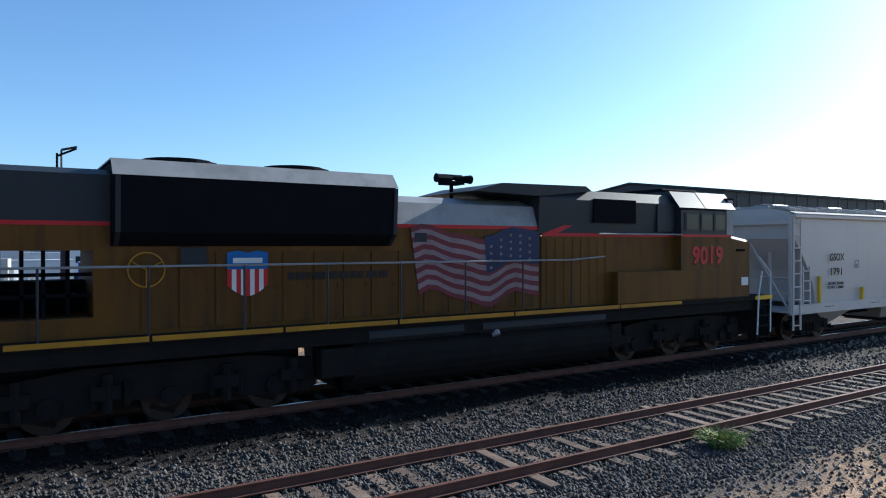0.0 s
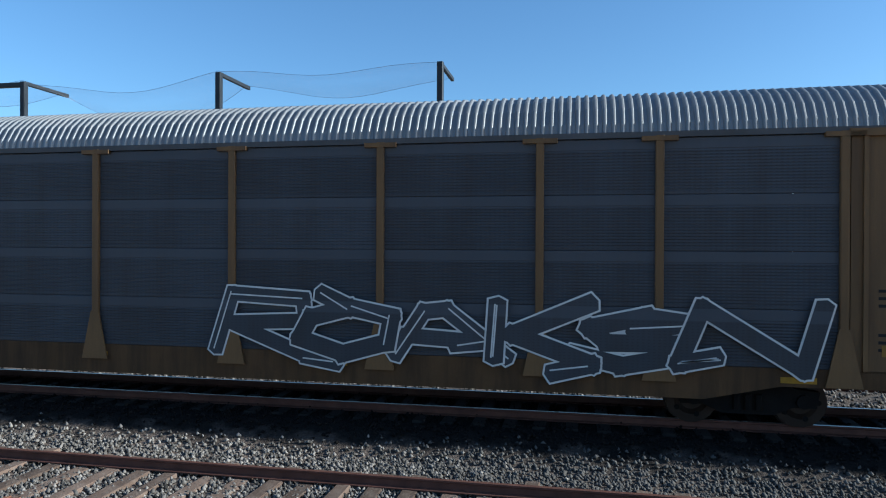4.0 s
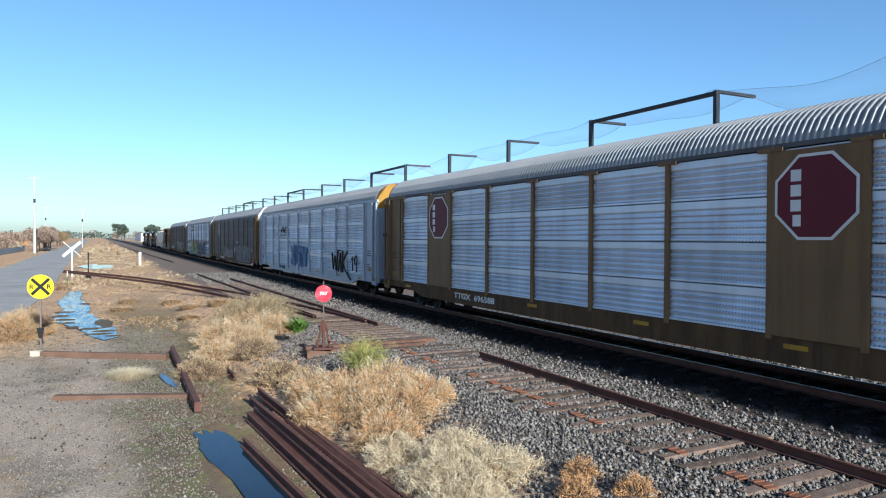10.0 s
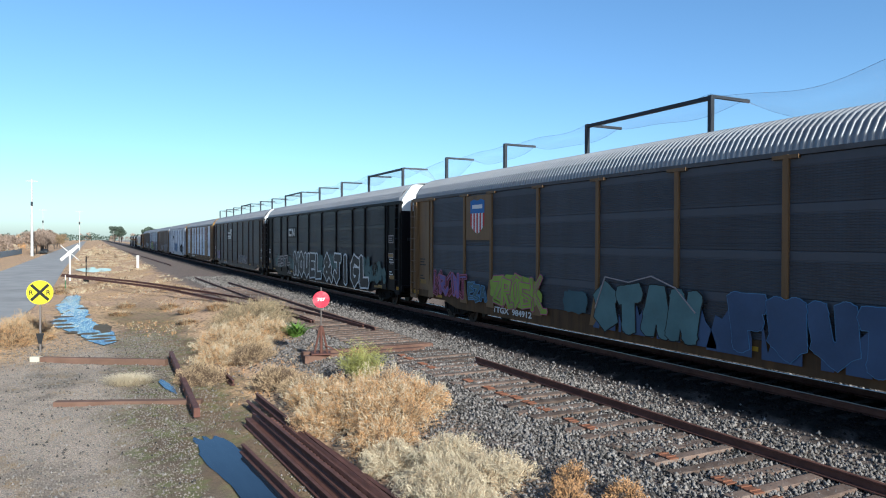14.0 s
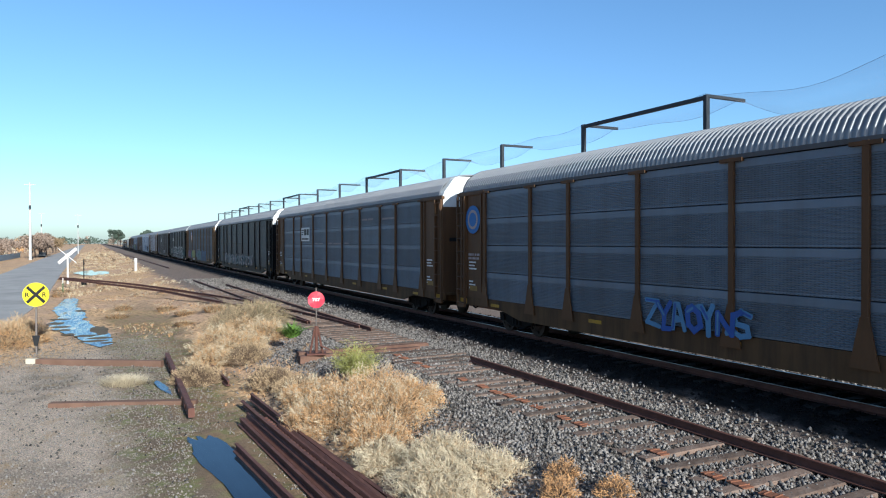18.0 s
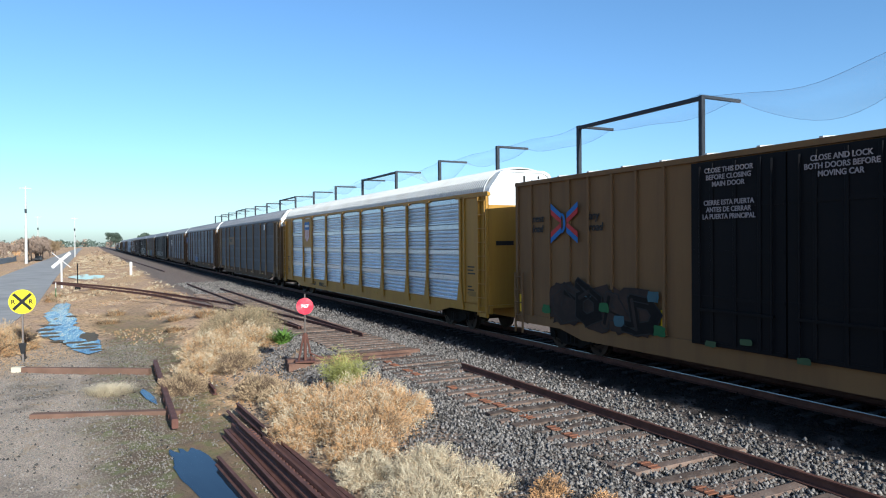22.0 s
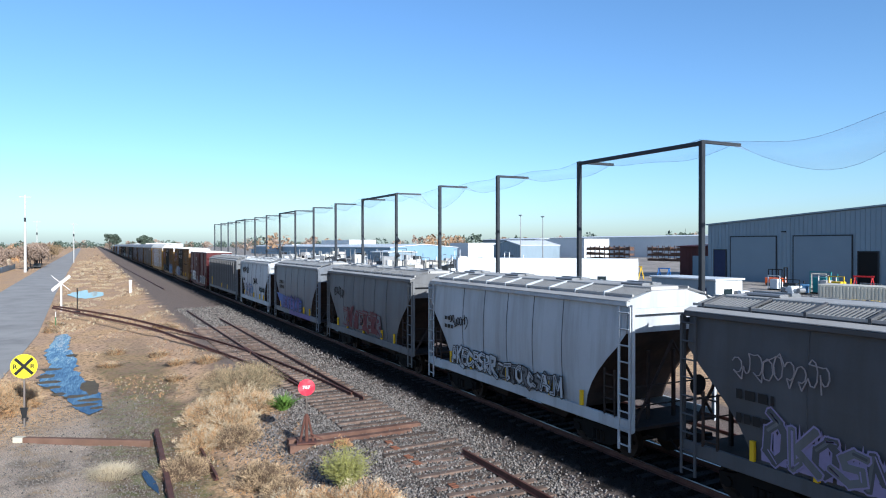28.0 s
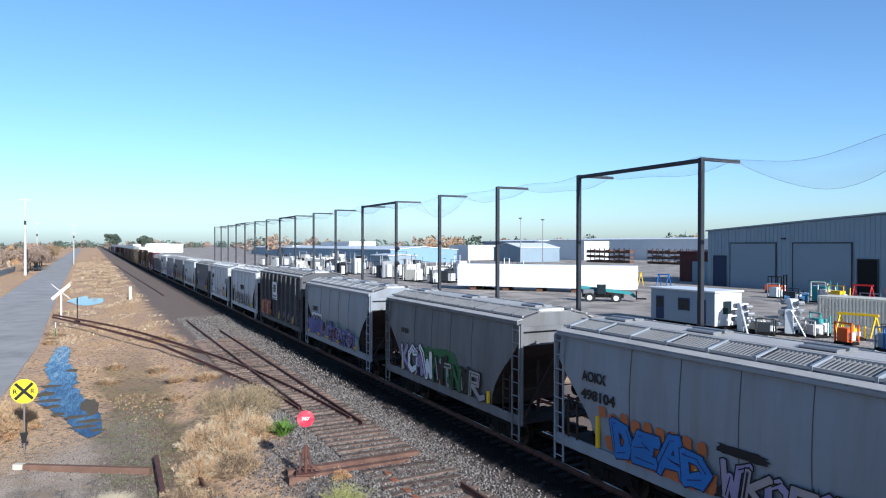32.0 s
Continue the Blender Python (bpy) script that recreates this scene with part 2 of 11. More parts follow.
blue_mark = material("blue_marking_paint", (0.03, 0.14, 0.42), 0.5, 0, 0.1, 2, 20, 0.02)
navy_mark = material("navy_marking_paint", (0.025, 0.035, 0.09), 0.55, 0, 0.15, 2, 20, 0.02)
yellow_mark = material("yellow_reflector_tape", (0.75, 0.48, 0.01), 0.45, 0, 0.08, 2, 20, 0.02)
amber_tape = material("dull_amber_tape", (0.42, 0.24, 0.02), 0.5, 0, 0.2, 2, 20, 0.02, GRIME, 0.6, 1.5)
ochre_label = material("dull_ochre_label", (0.26, 0.15, 0.03), 0.55, 0, 0.2, 2, 20, 0.02, GRIME, 0.5, 1.5)
maroon_mark = material("maroon_marking_paint", (0.115, 0.012, 0.026), 0.55, 0, 0.12, 2, 20, 0.02)
green_spray = material("lime_green_spray_paint", (0.273, 0.368, 0.047), 0.55, 0, 0.2, 1.5, 20, 0.02)
dkgreen_spray = material("deep_green_spray_paint", (0.028, 0.132, 0.041), 0.55, 0, 0.2, 1.5, 20, 0.02)
pink_spray = material("pink_spray_paint", (0.37, 0.107, 0.193), 0.55, 0, 0.2, 1.5, 20, 0.02)
cyan_spray = material("sky_blue_spray_paint", (0.118, 0.241, 0.418), 0.55, 0, 0.25, 1.5, 20, 0.02)
teal_spray = material("teal_spray_paint", (0.051, 0.106, 0.131), 0.55, 0, 0.25, 1.5, 20, 0.02)
mint_spray = material("pale_mint_spray_paint", (0.202, 0.324, 0.324), 0.6, 0, 0.25, 1.5, 20, 0.02)
purple_spray = material("purple_spray_paint", (0.144, 0.101, 0.303), 0.55, 0, 0.25, 1.5, 20, 0.02)
lilac_spray = material("lilac_spray_paint", (0.306, 0.257, 0.416), 0.55, 0, 0.2, 1.5, 20, 0.02)
orange_spray = material("orange_spray_paint", (0.408, 0.127, 0.041), 0.55, 0, 0.2, 1.5, 20, 0.02)
royal_spray = material("royal_blue_spray_paint", (0.044, 0.099, 0.362), 0.5, 0, 0.2, 1.5, 20, 0.02)
rail_rust = material("rusted_rail_steel", (0.15, 0.07, 0.052), 0.7, 0.3, 0.3, 3, 40, 0.2, (0.05, 0.025, 0.02), 0.5, 3)
rail_bright = material("polished_railhead_steel", (0.45, 0.43, 0.41), 0.3, 0.9, 0.1, 3, 40, 0.05)
tie_wood = material("weathered_brown_tie_timber", (0.14, 0.095, 0.072), 0.9, 0, 0.35, 2, 25, 0.5, (0.22, 0.18, 0.15), 0.5, 2.5, False, 0.5)
plate_rust = material("orange_rusted_tie_plate", (0.22, 0.095, 0.055), 0.85, 0.1, 0.3, 6, 50, 0.3)

# ---- building blocks ----
class Mesh:
    """Collects solids; makes one mesh of them."""

    def __init__(self):
        self.v, self.f, self.m = [], [], []

    def add(self, verts, faces, mat=0):
        k = len(self.v)
        self.v += [tuple(p) for p in verts]
        self.f += [tuple(i + k for i in f) for f in faces]
        self.m += [mat] * len(faces)
        return self

    def box(self, x0, y0, z0, x1, y1, z1, mat=0):
        return self.add([(x0, y0, z0), (x1, y0, z0), (x1, y1, z0), (x0, y1, z0), (x0, y0, z1), (x1, y0, z1), (x1, y1, z1), (x0, y1, z1)],
                        [(0, 3, 2, 1), (4, 5, 6, 7), (0, 1, 5, 4), (1, 2, 6, 5), (2, 3, 7, 6), (3, 0, 4, 7)], mat)

    def bbox(self, x0, y0, z0, x1, y1, z1, c=0.02, mat=0):
        """A box with its long edges chamfered along its longest axis."""
        d = (x1 - x0, y1 - y0, z1 - z0)
        a = d.index(max(d))
        o = [i for i in range(3) if i != a]
        lo, hi = (x0, y0, z0), (x1, y1, z1)
        u0, u1, w0, w1 = lo[o[0]], hi[o[0]], lo[o[1]], hi[o[1]]
        ring = [(u0 + c, w0), (u1 - c, w0), (u1, w0 + c), (u1, w1 - c), (u1 - c, w1), (u0 + c, w1), (u0, w1 - c), (u0, w0 + c)]
        vs = []
        for end in (lo[a], hi[a]):
            for p, q in ring:
                w = [0, 0, 0]
                w[a], w[o[0]], w[o[1]] = end, p, q
                vs.append(w)
        return self.add(vs, [tuple(range(7, -1, -1)), tuple(range(8, 16))] + [(i, (i + 1) % 8, 8 + (i + 1) % 8, 8 + i) for i in range(8)], mat)

    def rod(self, a, b, r, n=6, mat=0, r2=None):
        a, b = Vector(a), Vector(b)
        d = (b - a).normalized()
        u = d.orthogonal().normalized()
        w = d.cross(u)
        r2 = r if r2 is None else r2
        vs = [p + (u * math.cos(2 * math.pi * i / n) + w * math.sin(2 * math.pi * i / n)) * q for p, q in ((a, r), (b, r2)) for i in range(n)]
        return self.add(vs, [tuple(range(n - 1, -1, -1)), tuple(range(n, 2 * n))] + [(i, (i + 1) % n, n + (i + 1) % n, n + i) for i in range(n)], mat)

    def extrude_x(self, ring, x0, x1, mat=0):
        """A solid with the (y, z) outline ring from x0 to x1."""
        n = len(ring)
        vs = [(x, y, z) for x in (x0, x1) for y, z in ring]
        return self.add(vs, [tuple(range(n)), tuple(range(2 * n - 1, n - 1, -1))] + [(i, n + i, n + (i + 1) % n, (i + 1) % n) for i in range(n)], mat)

    def extrude_y(self, ring, y0, y1, mat=0):
        """A solid with the (x, z) outline ring from y0 to y1."""
        n = len(ring)
        vs = [(x, y, z) for y in (y0, y1) for x, z in ring]
        return self.add(vs, [tuple(range(n)), tuple(range(2 * n - 1, n - 1, -1))] + [(i, n + i, n + (i + 1) % n, (i + 1) % n) for i in range(n)], mat)

    def grid(self, fn, nu, nv, mat=0):
        vs = [fn(i / nu, j / nv) for i in range(nu + 1) for j in range(nv + 1)]
        w = nv + 1
        return self.add(vs, [(i * w + j, (i + 1) * w + j, (i + 1) * w + j + 1, i * w + j + 1) for i in range(nu) for j in range(nv)], mat)

    def data(self, name, mats, smooth=False):
        me = bpy.data.meshes.new(name)
        me.from_pydata(self.v, [], self.f)
        for mt in (mats if isinstance(mats, (list, tuple)) else [mats]):
            me.materials.append(mt)
        me.polygons.foreach_set("material_index", self.m)
        if smooth:
            me.polygons.foreach_set("use_smooth", [True] * len(self.f))
        me.update()
        bm = bmesh.new()
        bm.from_mesh(me)
        bmesh.ops.recalc_face_normals(bm, faces=bm.faces)
        bm.to_mesh(me)
        bm.free()
        return me


def thing(name, label, category, group="", x=0, y=0, z=0, rz=0, kind=""):
    ob = new(name)
    ob.empty_display_size = 0.2
    ob.matrix_world = pose(x, y, z, 0, 0, rz)
    return tagged(ob, label, category, group, kind)


def part(name, mesh, mat, parent, label="", at=(0, 0, 0), rz=0, smooth=False):
    """One mesh object under a thing or a part; mesh is a Mesh or finished mesh data."""
    me = mesh.data(name, mat, smooth) if isinstance(mesh, Mesh) else mesh
    ob = new(name, me)
    ob.parent = parent
    ob.matrix_basis = pose(*at, 0, 0, rz)
    if label:
        tagged(ob, label)
    return ob


def solo(name, mesh, mat, label, category, group="", at=(0, 0, 0), rz=0, kind="", smooth=False):
    me = mesh.data(name, mat, smooth) if isinstance(mesh, Mesh) else mesh
    ob = new(name, me)
    ob.matrix_world = pose(*at, 0, 0, rz)
    return tagged(ob, label, category, group, kind)


def text_mesh(txt, size, mat, bold=0.0, width=None, depth=0.004, align="LEFT", space=1.0, squash=1.0, slant=0.0):
    """Letters of the built-in font, standing upright in the xz plane and facing -y."""
    cu = bpy.data.curves.new("lettering", "FONT")
    cu.body, cu.size, cu.offset, cu.extrude, cu.align_x, cu.space_character, cu.resolution_u, cu.shear = txt, size, bold, depth, align, space, 3, slant
    ob = bpy.data.objects.new("lettering", cu)
    scene.collection.objects.link(ob)
    dg = bpy.context.evaluated_depsgraph_get()
    me = bpy.data.meshes.new_from_object(ob.evaluated_get(dg))
    bpy.data.objects.remove(ob)
    s = 1.0
    if width and me.vertices:
        w = max(v.co.x for v in me.vertices) - min(v.co.x for v in me.vertices)
        s = width / max(w, 1e-6)
    me.transform(Matrix.Rotation(radians(90), 4, "X") @ Matrix.Diagonal((s, squash, 1, 1)))
    me.materials.clear()
    me.materials.append(mat)
    return me


def lettering(txt, size, mat, parent, x, y, z, name="lettering", label="", **kw):
    return part(name, text_mesh(txt, size, mat, **kw), mat, parent, label, (x, y, z))


def bars(parent, x, y, z, width, rows, mat, height=0.05, gap=0.09, seed=1, name="stencil_lines"):
    """Small print that nobody can read: a few short bars."""
    rnd, ms = random.Random(seed), Mesh()
    for r in range(rows):
        u = 0.0
        while u < width - 0.05:
            w = min(rnd.uniform(0.08, 0.25), width - u)
            ms.box(x + u, y - 0.003, z - r * gap - height, x + u + w, y, z - r * gap)
            u += w + rnd.uniform(0.04, 0.08)
    return part(name, ms, mat, parent)


# ---- trucks, couplers ----
def wheel_mesh():
    ms = Mesh()
    for s in (-1, 1):
        ms.rod((0, s * 0.70, 0), (0, s * 0.83, 0), 0.44, 20)
        ms.rod((0, s * 0.66, 0), (0, s * 0.70, 0), 0.47, 20)
        ms.rod((0, s * 0.83, 0), (0, s * 0.86, 0), 0.30, 16, 0, 0.2)
        for k in range(5):
            a = k * 2 * math.pi / 5
            ms.rod((0.3 * math.cos(a), s * 0.83, 0.3 * math.sin(a)), (0.3 * math.cos(a), s * 0.845, 0.3 * math.sin(a)), 0.05, 6, 1)
    ms.rod((0, -1.0, 0), (0, 1.0, 0), 0.085, 8)
    return ms.data("wheelset", [wheel_steel, under_black])


def truck_mesh():
    ms = Mesh()
    for s in (-1, 1):
        y0, y1 = s * 0.95 - 0.09, s * 0.95 + 0.09
        ms.extrude_y([(-1.15, 0.62), (-1.1, 0.34), (-0.72, 0.34), (-0.42, 0.2), (0.42, 0.2), (0.72, 0.34), (1.1, 0.34), (1.15, 0.62), (0.75, 0.66), (0.4, 0.86), (-0.4, 0.86), (-0.75, 0.66)], y0, y1)
        for e in (-0.89, 0.89):
            ms.rod((e, s * 1.03, 0.45), (e, s * 1.1, 0.45), 0.12, 10)
        for e in (-0.18, 0, 0.18):
            ms.rod((e, s * 1.05, 0.28), (e, s * 1.05, 0.55), 0.07, 6)
    ms.box(-0.2, -1.0, 0.5, 0.2, 1.0, 0.75)
    ms.box(-1.1, -0.4, 0.55, 1.1, -0.3, 0.62).box(-1.1, 0.3, 0.55, 1.1, 0.4, 0.62)
    return ms.data("truck", under_black)


WHEEL, TRUCK = wheel_mesh(), truck_mesh()
WHEELS = []


def add_trucks(car, xs, gauge_r=0.44, axles=(-0.89, 0.89)):
    for x in xs:
        t = part("truck", TRUCK, None, car, at=(x, 0, 0))
        for e in axles:
            WHEELS.append(part("wheelset", WHEEL, None, t, at=(e, 0, gauge_r)))


def coupler_mesh():
    ms = Mesh()
    ms.box(0, -0.1, 0.72, 0.55, 0.1, 0.95).extrude_y([(0.5, 0.66), (0.8, 0.68), (0.86, 0.84), (0.8, 1.0), (0.5, 1.02)], -0.16, 0.16)
    for k in range(6):
        a, b = k / 6 * math.pi, (k + 1) / 6 * math.pi
        ms.rod((0.1 + 0.11 * k, -0.35, 0.7 - 0.22 * math.sin(a)), (0.21 + 0.11 * k, -0.35, 0.7 - 0.22 * math.sin(b)), 0.03, 5)
    return ms.data("coupler", under_black)


COUPLER = coupler_mesh()


def add_couplers(car, length):
    part("coupler", COUPLER, None, car, at=(length - 0.05, 0, 0))
    part("coupler", COUPLER, None, car, at=(0.05, 0, 0), rz=180)


def ladder(parent, x0, x1, y, z0, z1, mat, rungs, name="ladder", r=0.022):
    ms = Mesh()
    for x in (x0, x1):
        ms.box(x - 0.03, y - 0.02, z0, x + 0.03, y + 0.02, z1)
    for k in range(rungs):
        z = z0 + 0.15 + (z1 - z0 - 0.3) * k / max(1, rungs - 1)
        ms.rod((x0, y - 0.02, z), (x1, y - 0.02, z), r, 5)
    return part(name, ms, mat, parent)


def cached(cache, key, make):
    if key not in cache:
        cache[key] = make()
    return cache[key]


CACHE = {}
CARS = []

# ---- freight cars; x runs along the car from its leading end, z from the railhead, -y is the side toward the lane ----
ROOF_RING = [(-1.50, 4.98), (-1.46, 5.18), (-1.30, 5.45), (-1.05, 5.66), (-0.75, 5.80), (-0.4, 5.86), (0, 5.88), (0.4, 5.86), (0.75, 5.80), (1.05, 5.66), (1.30, 5.45), (1.46, 5.18), (1.50, 4.98)]
HOOD_RING = [(-1.5, 4.98), (-1.46, 5.12), (-1.02, 5.70), (-0.8, 5.79), (0.8, 5.79), (1.02, 5.70), (1.46, 5.12), (1.5, 4.98)]
RACK_LEN = 28.8
# rib count, rib depth and seam of the finer screens
SCREENS = {"finely_slotted_silver_screen": dict(ribs=6, depth=0.02, gap=0.002),
           "weathered_grey_screen": dict(ribs=14, depth=0.006, gap=0.003), "blue_grey_screen": dict(ribs=16, depth=0.014, gap=0.008),
           "dark_brown_screen": dict(ribs=14, depth=0.009, gap=0.005), "black_screen": dict(ribs=14, depth=0.009, gap=0.005)}
RACK_POSTS = [2.22, 5.08, 7.07, 9.98, 12.9, 15.84, 18.78, 21.67, 23.68, 26.54]


def rack_roof_mesh(mat):
    ms, prof = Mesh(), []
    x, step = 0.55, 0.1515
    while x < RACK_LEN - 0.6:
        prof += [(x, 0.0), (x + 0.055, 0.004), (x + 0.075, 0.05), (x + 0.1, 0.058), (x + 0.125, 0.05), (x + 0.145, 0.004)]
        x += step
    prof.append((x, 0.0))
    n = len(ROOF_RING)
    vs = []
    for px, up in prof:
        for y, z in ROOF_RING:
            vs.append((px, y * (1 + up * 0.35), z + up * (0.35 + 0.65 * (1 - abs(y) / 1.5))))
    ms.add(vs, [(i * n + j, (i + 1) * n + j, (i + 1) * n + j + 1, i * n + j + 1) for i in range(len(prof) - 1) for j in range(n - 1)])
    return ms.data("roof", mat)


def rack_sheet_mesh(width, mat, row, z0=1.08, z1=4.91, deep=False, ribs=5, depth=0.028, gap=0.009):
    """One of the four stacked ribbed sheets of a bay, with a dark slot above and below it."""
    h = (z1 - z0) / 4
    a, b = z0 + row * h + gap, z0 + (row + 1) * h - gap
    lip = min(0.018, depth)
    prof = [(lip, a), (0, a + 0.01)]
    for k in range(ribs):
        q = a + 0.05 + (b - a - 0.22) * k / ribs
        s = (b - a - 0.22) / ribs
        if deep:
            prof += [(0.0, q + s * 0.02), (0.05, q + s * 0.42), (0.05, q + s * 0.55), (0.0, q + s * 0.95)]
        else:
            prof += [(0.0, q + s * 0.15), (depth, q + s * 0.35), (depth, q + s * 0.65), (0.0, q + s * 0.85)]
    prof += [(0, b - 0.01), (lip, b)]
    n = len(prof)
    vs = [(x, -1.49 + d, z) for x in (0, width) for d, z in prof]
    return Mesh().add(vs, [(i, n + i, n + i + 1, i + 1) for i in range(n - 1)]).data("screen_sheet", mat)


def rack_end_mesh(mat, z0, z1):
    ring = [(y * 0.985, min(z, z1)) for y, z in ROOF_RING if z > z0] if z1 > 5 else []
    if z1 > 5:
        ring = [(-1.48, z0)] + [(y * 0.99, z - 0.01) for y, z in HOOD_RING] + [(1.48, z0)]
    else:
        ring = [(-1.48, z0), (-1.48, z1), (1.48, z1), (1.48, z0)]
    return Mesh().extrude_x(ring, 0, 0.06).data("end_door", mat)


def autorack(s, frame_mat, panel_mat, cap_mat, label, roof=None, low_end=None, flare=True, group="enclosed auto carriers"):
    L = RACK_LEN
    car = thing("auto_carrier", label, "railway wagon", group)
    roof = roof or galv
    low_end = low_end or frame_mat
    key = frame_mat.name
    # sills and deck
    ms = Mesh()
    for y in (-1.5, 1.38):
        ms.extrude_y([(0.2, 0.78), (3.2, 0.78), (4.4, 0.52), (L - 4.4, 0.52), (L - 3.2, 0.78), (L - 0.2, 0.78), (L - 0.2, 1.08), (0.2, 1.08)], y, y + 0.12)
    ms.box(0.2, -1.4, 0.98, L - 0.2, 1.4, 1.08).box(0.1, -0.4, 0.6, L - 0.1, 0.4, 0.98)
    part("underframe", cached(CACHE, ("rsill", key), lambda: ms.data("underframe", grimy_sill if frame_mat in (tan_paint, umber_paint) else frame_mat)), None, car)
    # posts
    def post():
        p = Mesh()
        p.bbox(-0.07, -1.56, 1.0, 0.07, -1.46, 4.95, 0.015)
        if flare:
            p.extrude_y([(-0.28, 0.8), (0.28, 0.8), (0.08, 1.75), (-0.08, 1.75)], -1.565, -1.53)
        p.box(-0.3, -1.57, 4.86, 0.3, -1.45, 4.94)
        return p.data("side_post", frame_mat)
    pm = cached(CACHE, ("rpost", key, flare), post)
    for x in RACK_POSTS:
        part("side_post", pm, None, car, at=(x, 0, 0))
        part("side_post", pm, None, car, at=(x, 0, 0), rz=180)
    # screens, both sides
    for a, b in zip(RACK_POSTS, RACK_POSTS[1:]):
        w = round(b - a - 0.12, 2)
        for row in range(4):
            me = cached(CACHE, ("rsheet", panel_mat.name, w, row), lambda: rack_sheet_mesh(w, panel_mat, row, deep=panel_mat in (shining_panel, silver_panel), **SCREENS.get(panel_mat.name, {})))
            part("screen_sheet", me, None, car, at=(a + 0.06, 0, 0))
    ms = Mesh()
    ms.box(RACK_POSTS[0], 1.46, 1.08, RACK_POSTS[-1], 1.5, 4.86)
    part("far_screen", cached(CACHE, ("rfar", panel_mat.name), lambda: ms.data("far_screen", panel_mat)), None, car)
    # closed end bays with door guides
    for flip in (False, True):
        e = Mesh().box(0.28, -1.5, 1.05, 2.16, -1.45, 4.9)
        me = cached(CACHE, ("rend", key), lambda: e.data("end_bay", frame_mat))
        x_ = L - 2.44 if flip else 0
        part("end_bay", me, None, car, at=(x_, 0, 0))
        part("end_bay", me, None, car, at=(2.44 if not flip else L, 0, 0), rz=180)
        gm_ = cached(CACHE, ("rguide", key), lambda: Mesh().box(-0.035, -1.545, 1.08, 0.035, -1.5, 4.9).data("door_guide", frame_mat))
        for x in (0.52, 0.86, 1.95):
            part("door_guide", gm_, None, car, at=(L - x if flip else x, 0, 0))
        part("door_track", cached(CACHE, ("rtrack", key), lambda: Mesh().box(-1.0, -1.57, 4.86, 1.0, -1.45, 4.98).data("door_track", frame_mat)), None, car, at=(L - 1.2 if flip else 1.2, 0, 0))
        part("side_step", cached(CACHE, ("rstep", key), lambda: Mesh().box(-0.25, -1.6, 0.66, 0.25, -1.5, 0.8).data("side_step", frame_mat)), None, car, at=(L - 0.5 if flip else 0.5, 0, 0))
    for x0, x1 in ((0.26, 0.82), (L - 0.82, L - 0.26)):
        part("ladder", cached(CACHE, ("rlad", key, x0), lambda: ladder_mesh(x0, x1, -1.6, 0.7, 4.85, frame_mat, 9)), None, car)
    # top chord and roof
    ms = Mesh()
    for y in (-1.53, 1.45):
        ms.box(0.3, y, 4.92, L - 0.3, y + 0.08, 5.02)
    part("top_chord", cached(CACHE, ("rchord", key), lambda: ms.data("top_chord", dull_grey if frame_mat in (tan_paint, umber_paint) else frame_mat)), None, car)
    part("roof", cached(CACHE, ("rroof", roof.name), lambda: rack_roof_mesh(roof)), None, car)
    # roof end hoods and end doors
    for x, out in ((0.26, 0.0), (L - 0.32, L)):
        hood = cached(CACHE, ("rhood", cap_mat.name), lambda: Mesh().extrude_x(HOOD_RING + [(y * 0.93, z - 0.08) for y, z in reversed(HOOD_RING)], 0, 0.42).data("roof_hood", cap_mat))
        if x > 1:
            part("roof_hood", hood, None, car, at=(L - 0.64, 0, 0))
        else:
            part("roof_rim", cached(CACHE, "rrim", lambda: Mesh().extrude_x([(y * 1.01, z + 0.03) for y, z in ROOF_RING] + [(y * 0.97, z - 0.06) for y, z in reversed(ROOF_RING)], 0.53, 0.57).data("roof_rim", under_black)), None, car)
        d = part("end_door", cached(CACHE, ("rdoorl", low_end.name), lambda: rack_end_mesh(low_end, 1.05, 4.55)), None, car, at=(x, 0, 0))
        part("upper_end_door", cached(CACHE, ("rdooru", cap_mat.name), lambda: rack_end_mesh(cap_mat, 4.55, 5.86)), None, car, at=(x if x > 1 else 0.6, 0, 0))
        px = x + (0.08 if x > 1 else -0.02)
        part("door_bar", cached(CACHE, "rbar", lambda: Mesh().box(-0.03, -0.06, 1.1, 0.03, 0.0, 5.6).box(-0.03, 0.55, 1.1, 0.03, 0.6, 5.6).box(-0.02, -1.2, 3.15, 0.02, -0.5, 3.3).data("door_bar", black_mark)), None, car, at=(px, 0, 0))
    for x in (2.6, 8.0, 12.6, 17.6, 22.0, 25.6):
        part("reflector_tape", cached(CACHE, "rtape", lambda: Mesh().box(0, -1.508, 0.84, 0.55, -1.5, 0.94).data("reflector_tape", amber_tape)), None, car, at=(x, 0, 0))
    for x in (1.02, L - 1.75):
        st = Mesh()
        for k in range(6):
            st.box(x, -1.504, 2.35 - 0.12 * k - (0.35 if k > 2 else 0), x + (0.5, 0.42, 0.55, 0.3, 0.46, 0.38)[k], -1.5, 2.40 - 0.12 * k - (0.35 if k > 2 else 0))
        tagged(part("stencil_lines", cached(CACHE, ("rsten", key, x), lambda: st.data("stencil_lines", black_mark if frame_mat in (silver_paint, dim_frame, tan_paint, yellow_paint) else white_mark)), None, car), kind="stuff")
        part("label_plate", cached(CACHE, ("rlabel", x), lambda: Mesh().box(x + 0.05, -1.506, 1.32, x + 0.6, -1.5, 1.5).data("label_plate", ochre_label)), None, car)
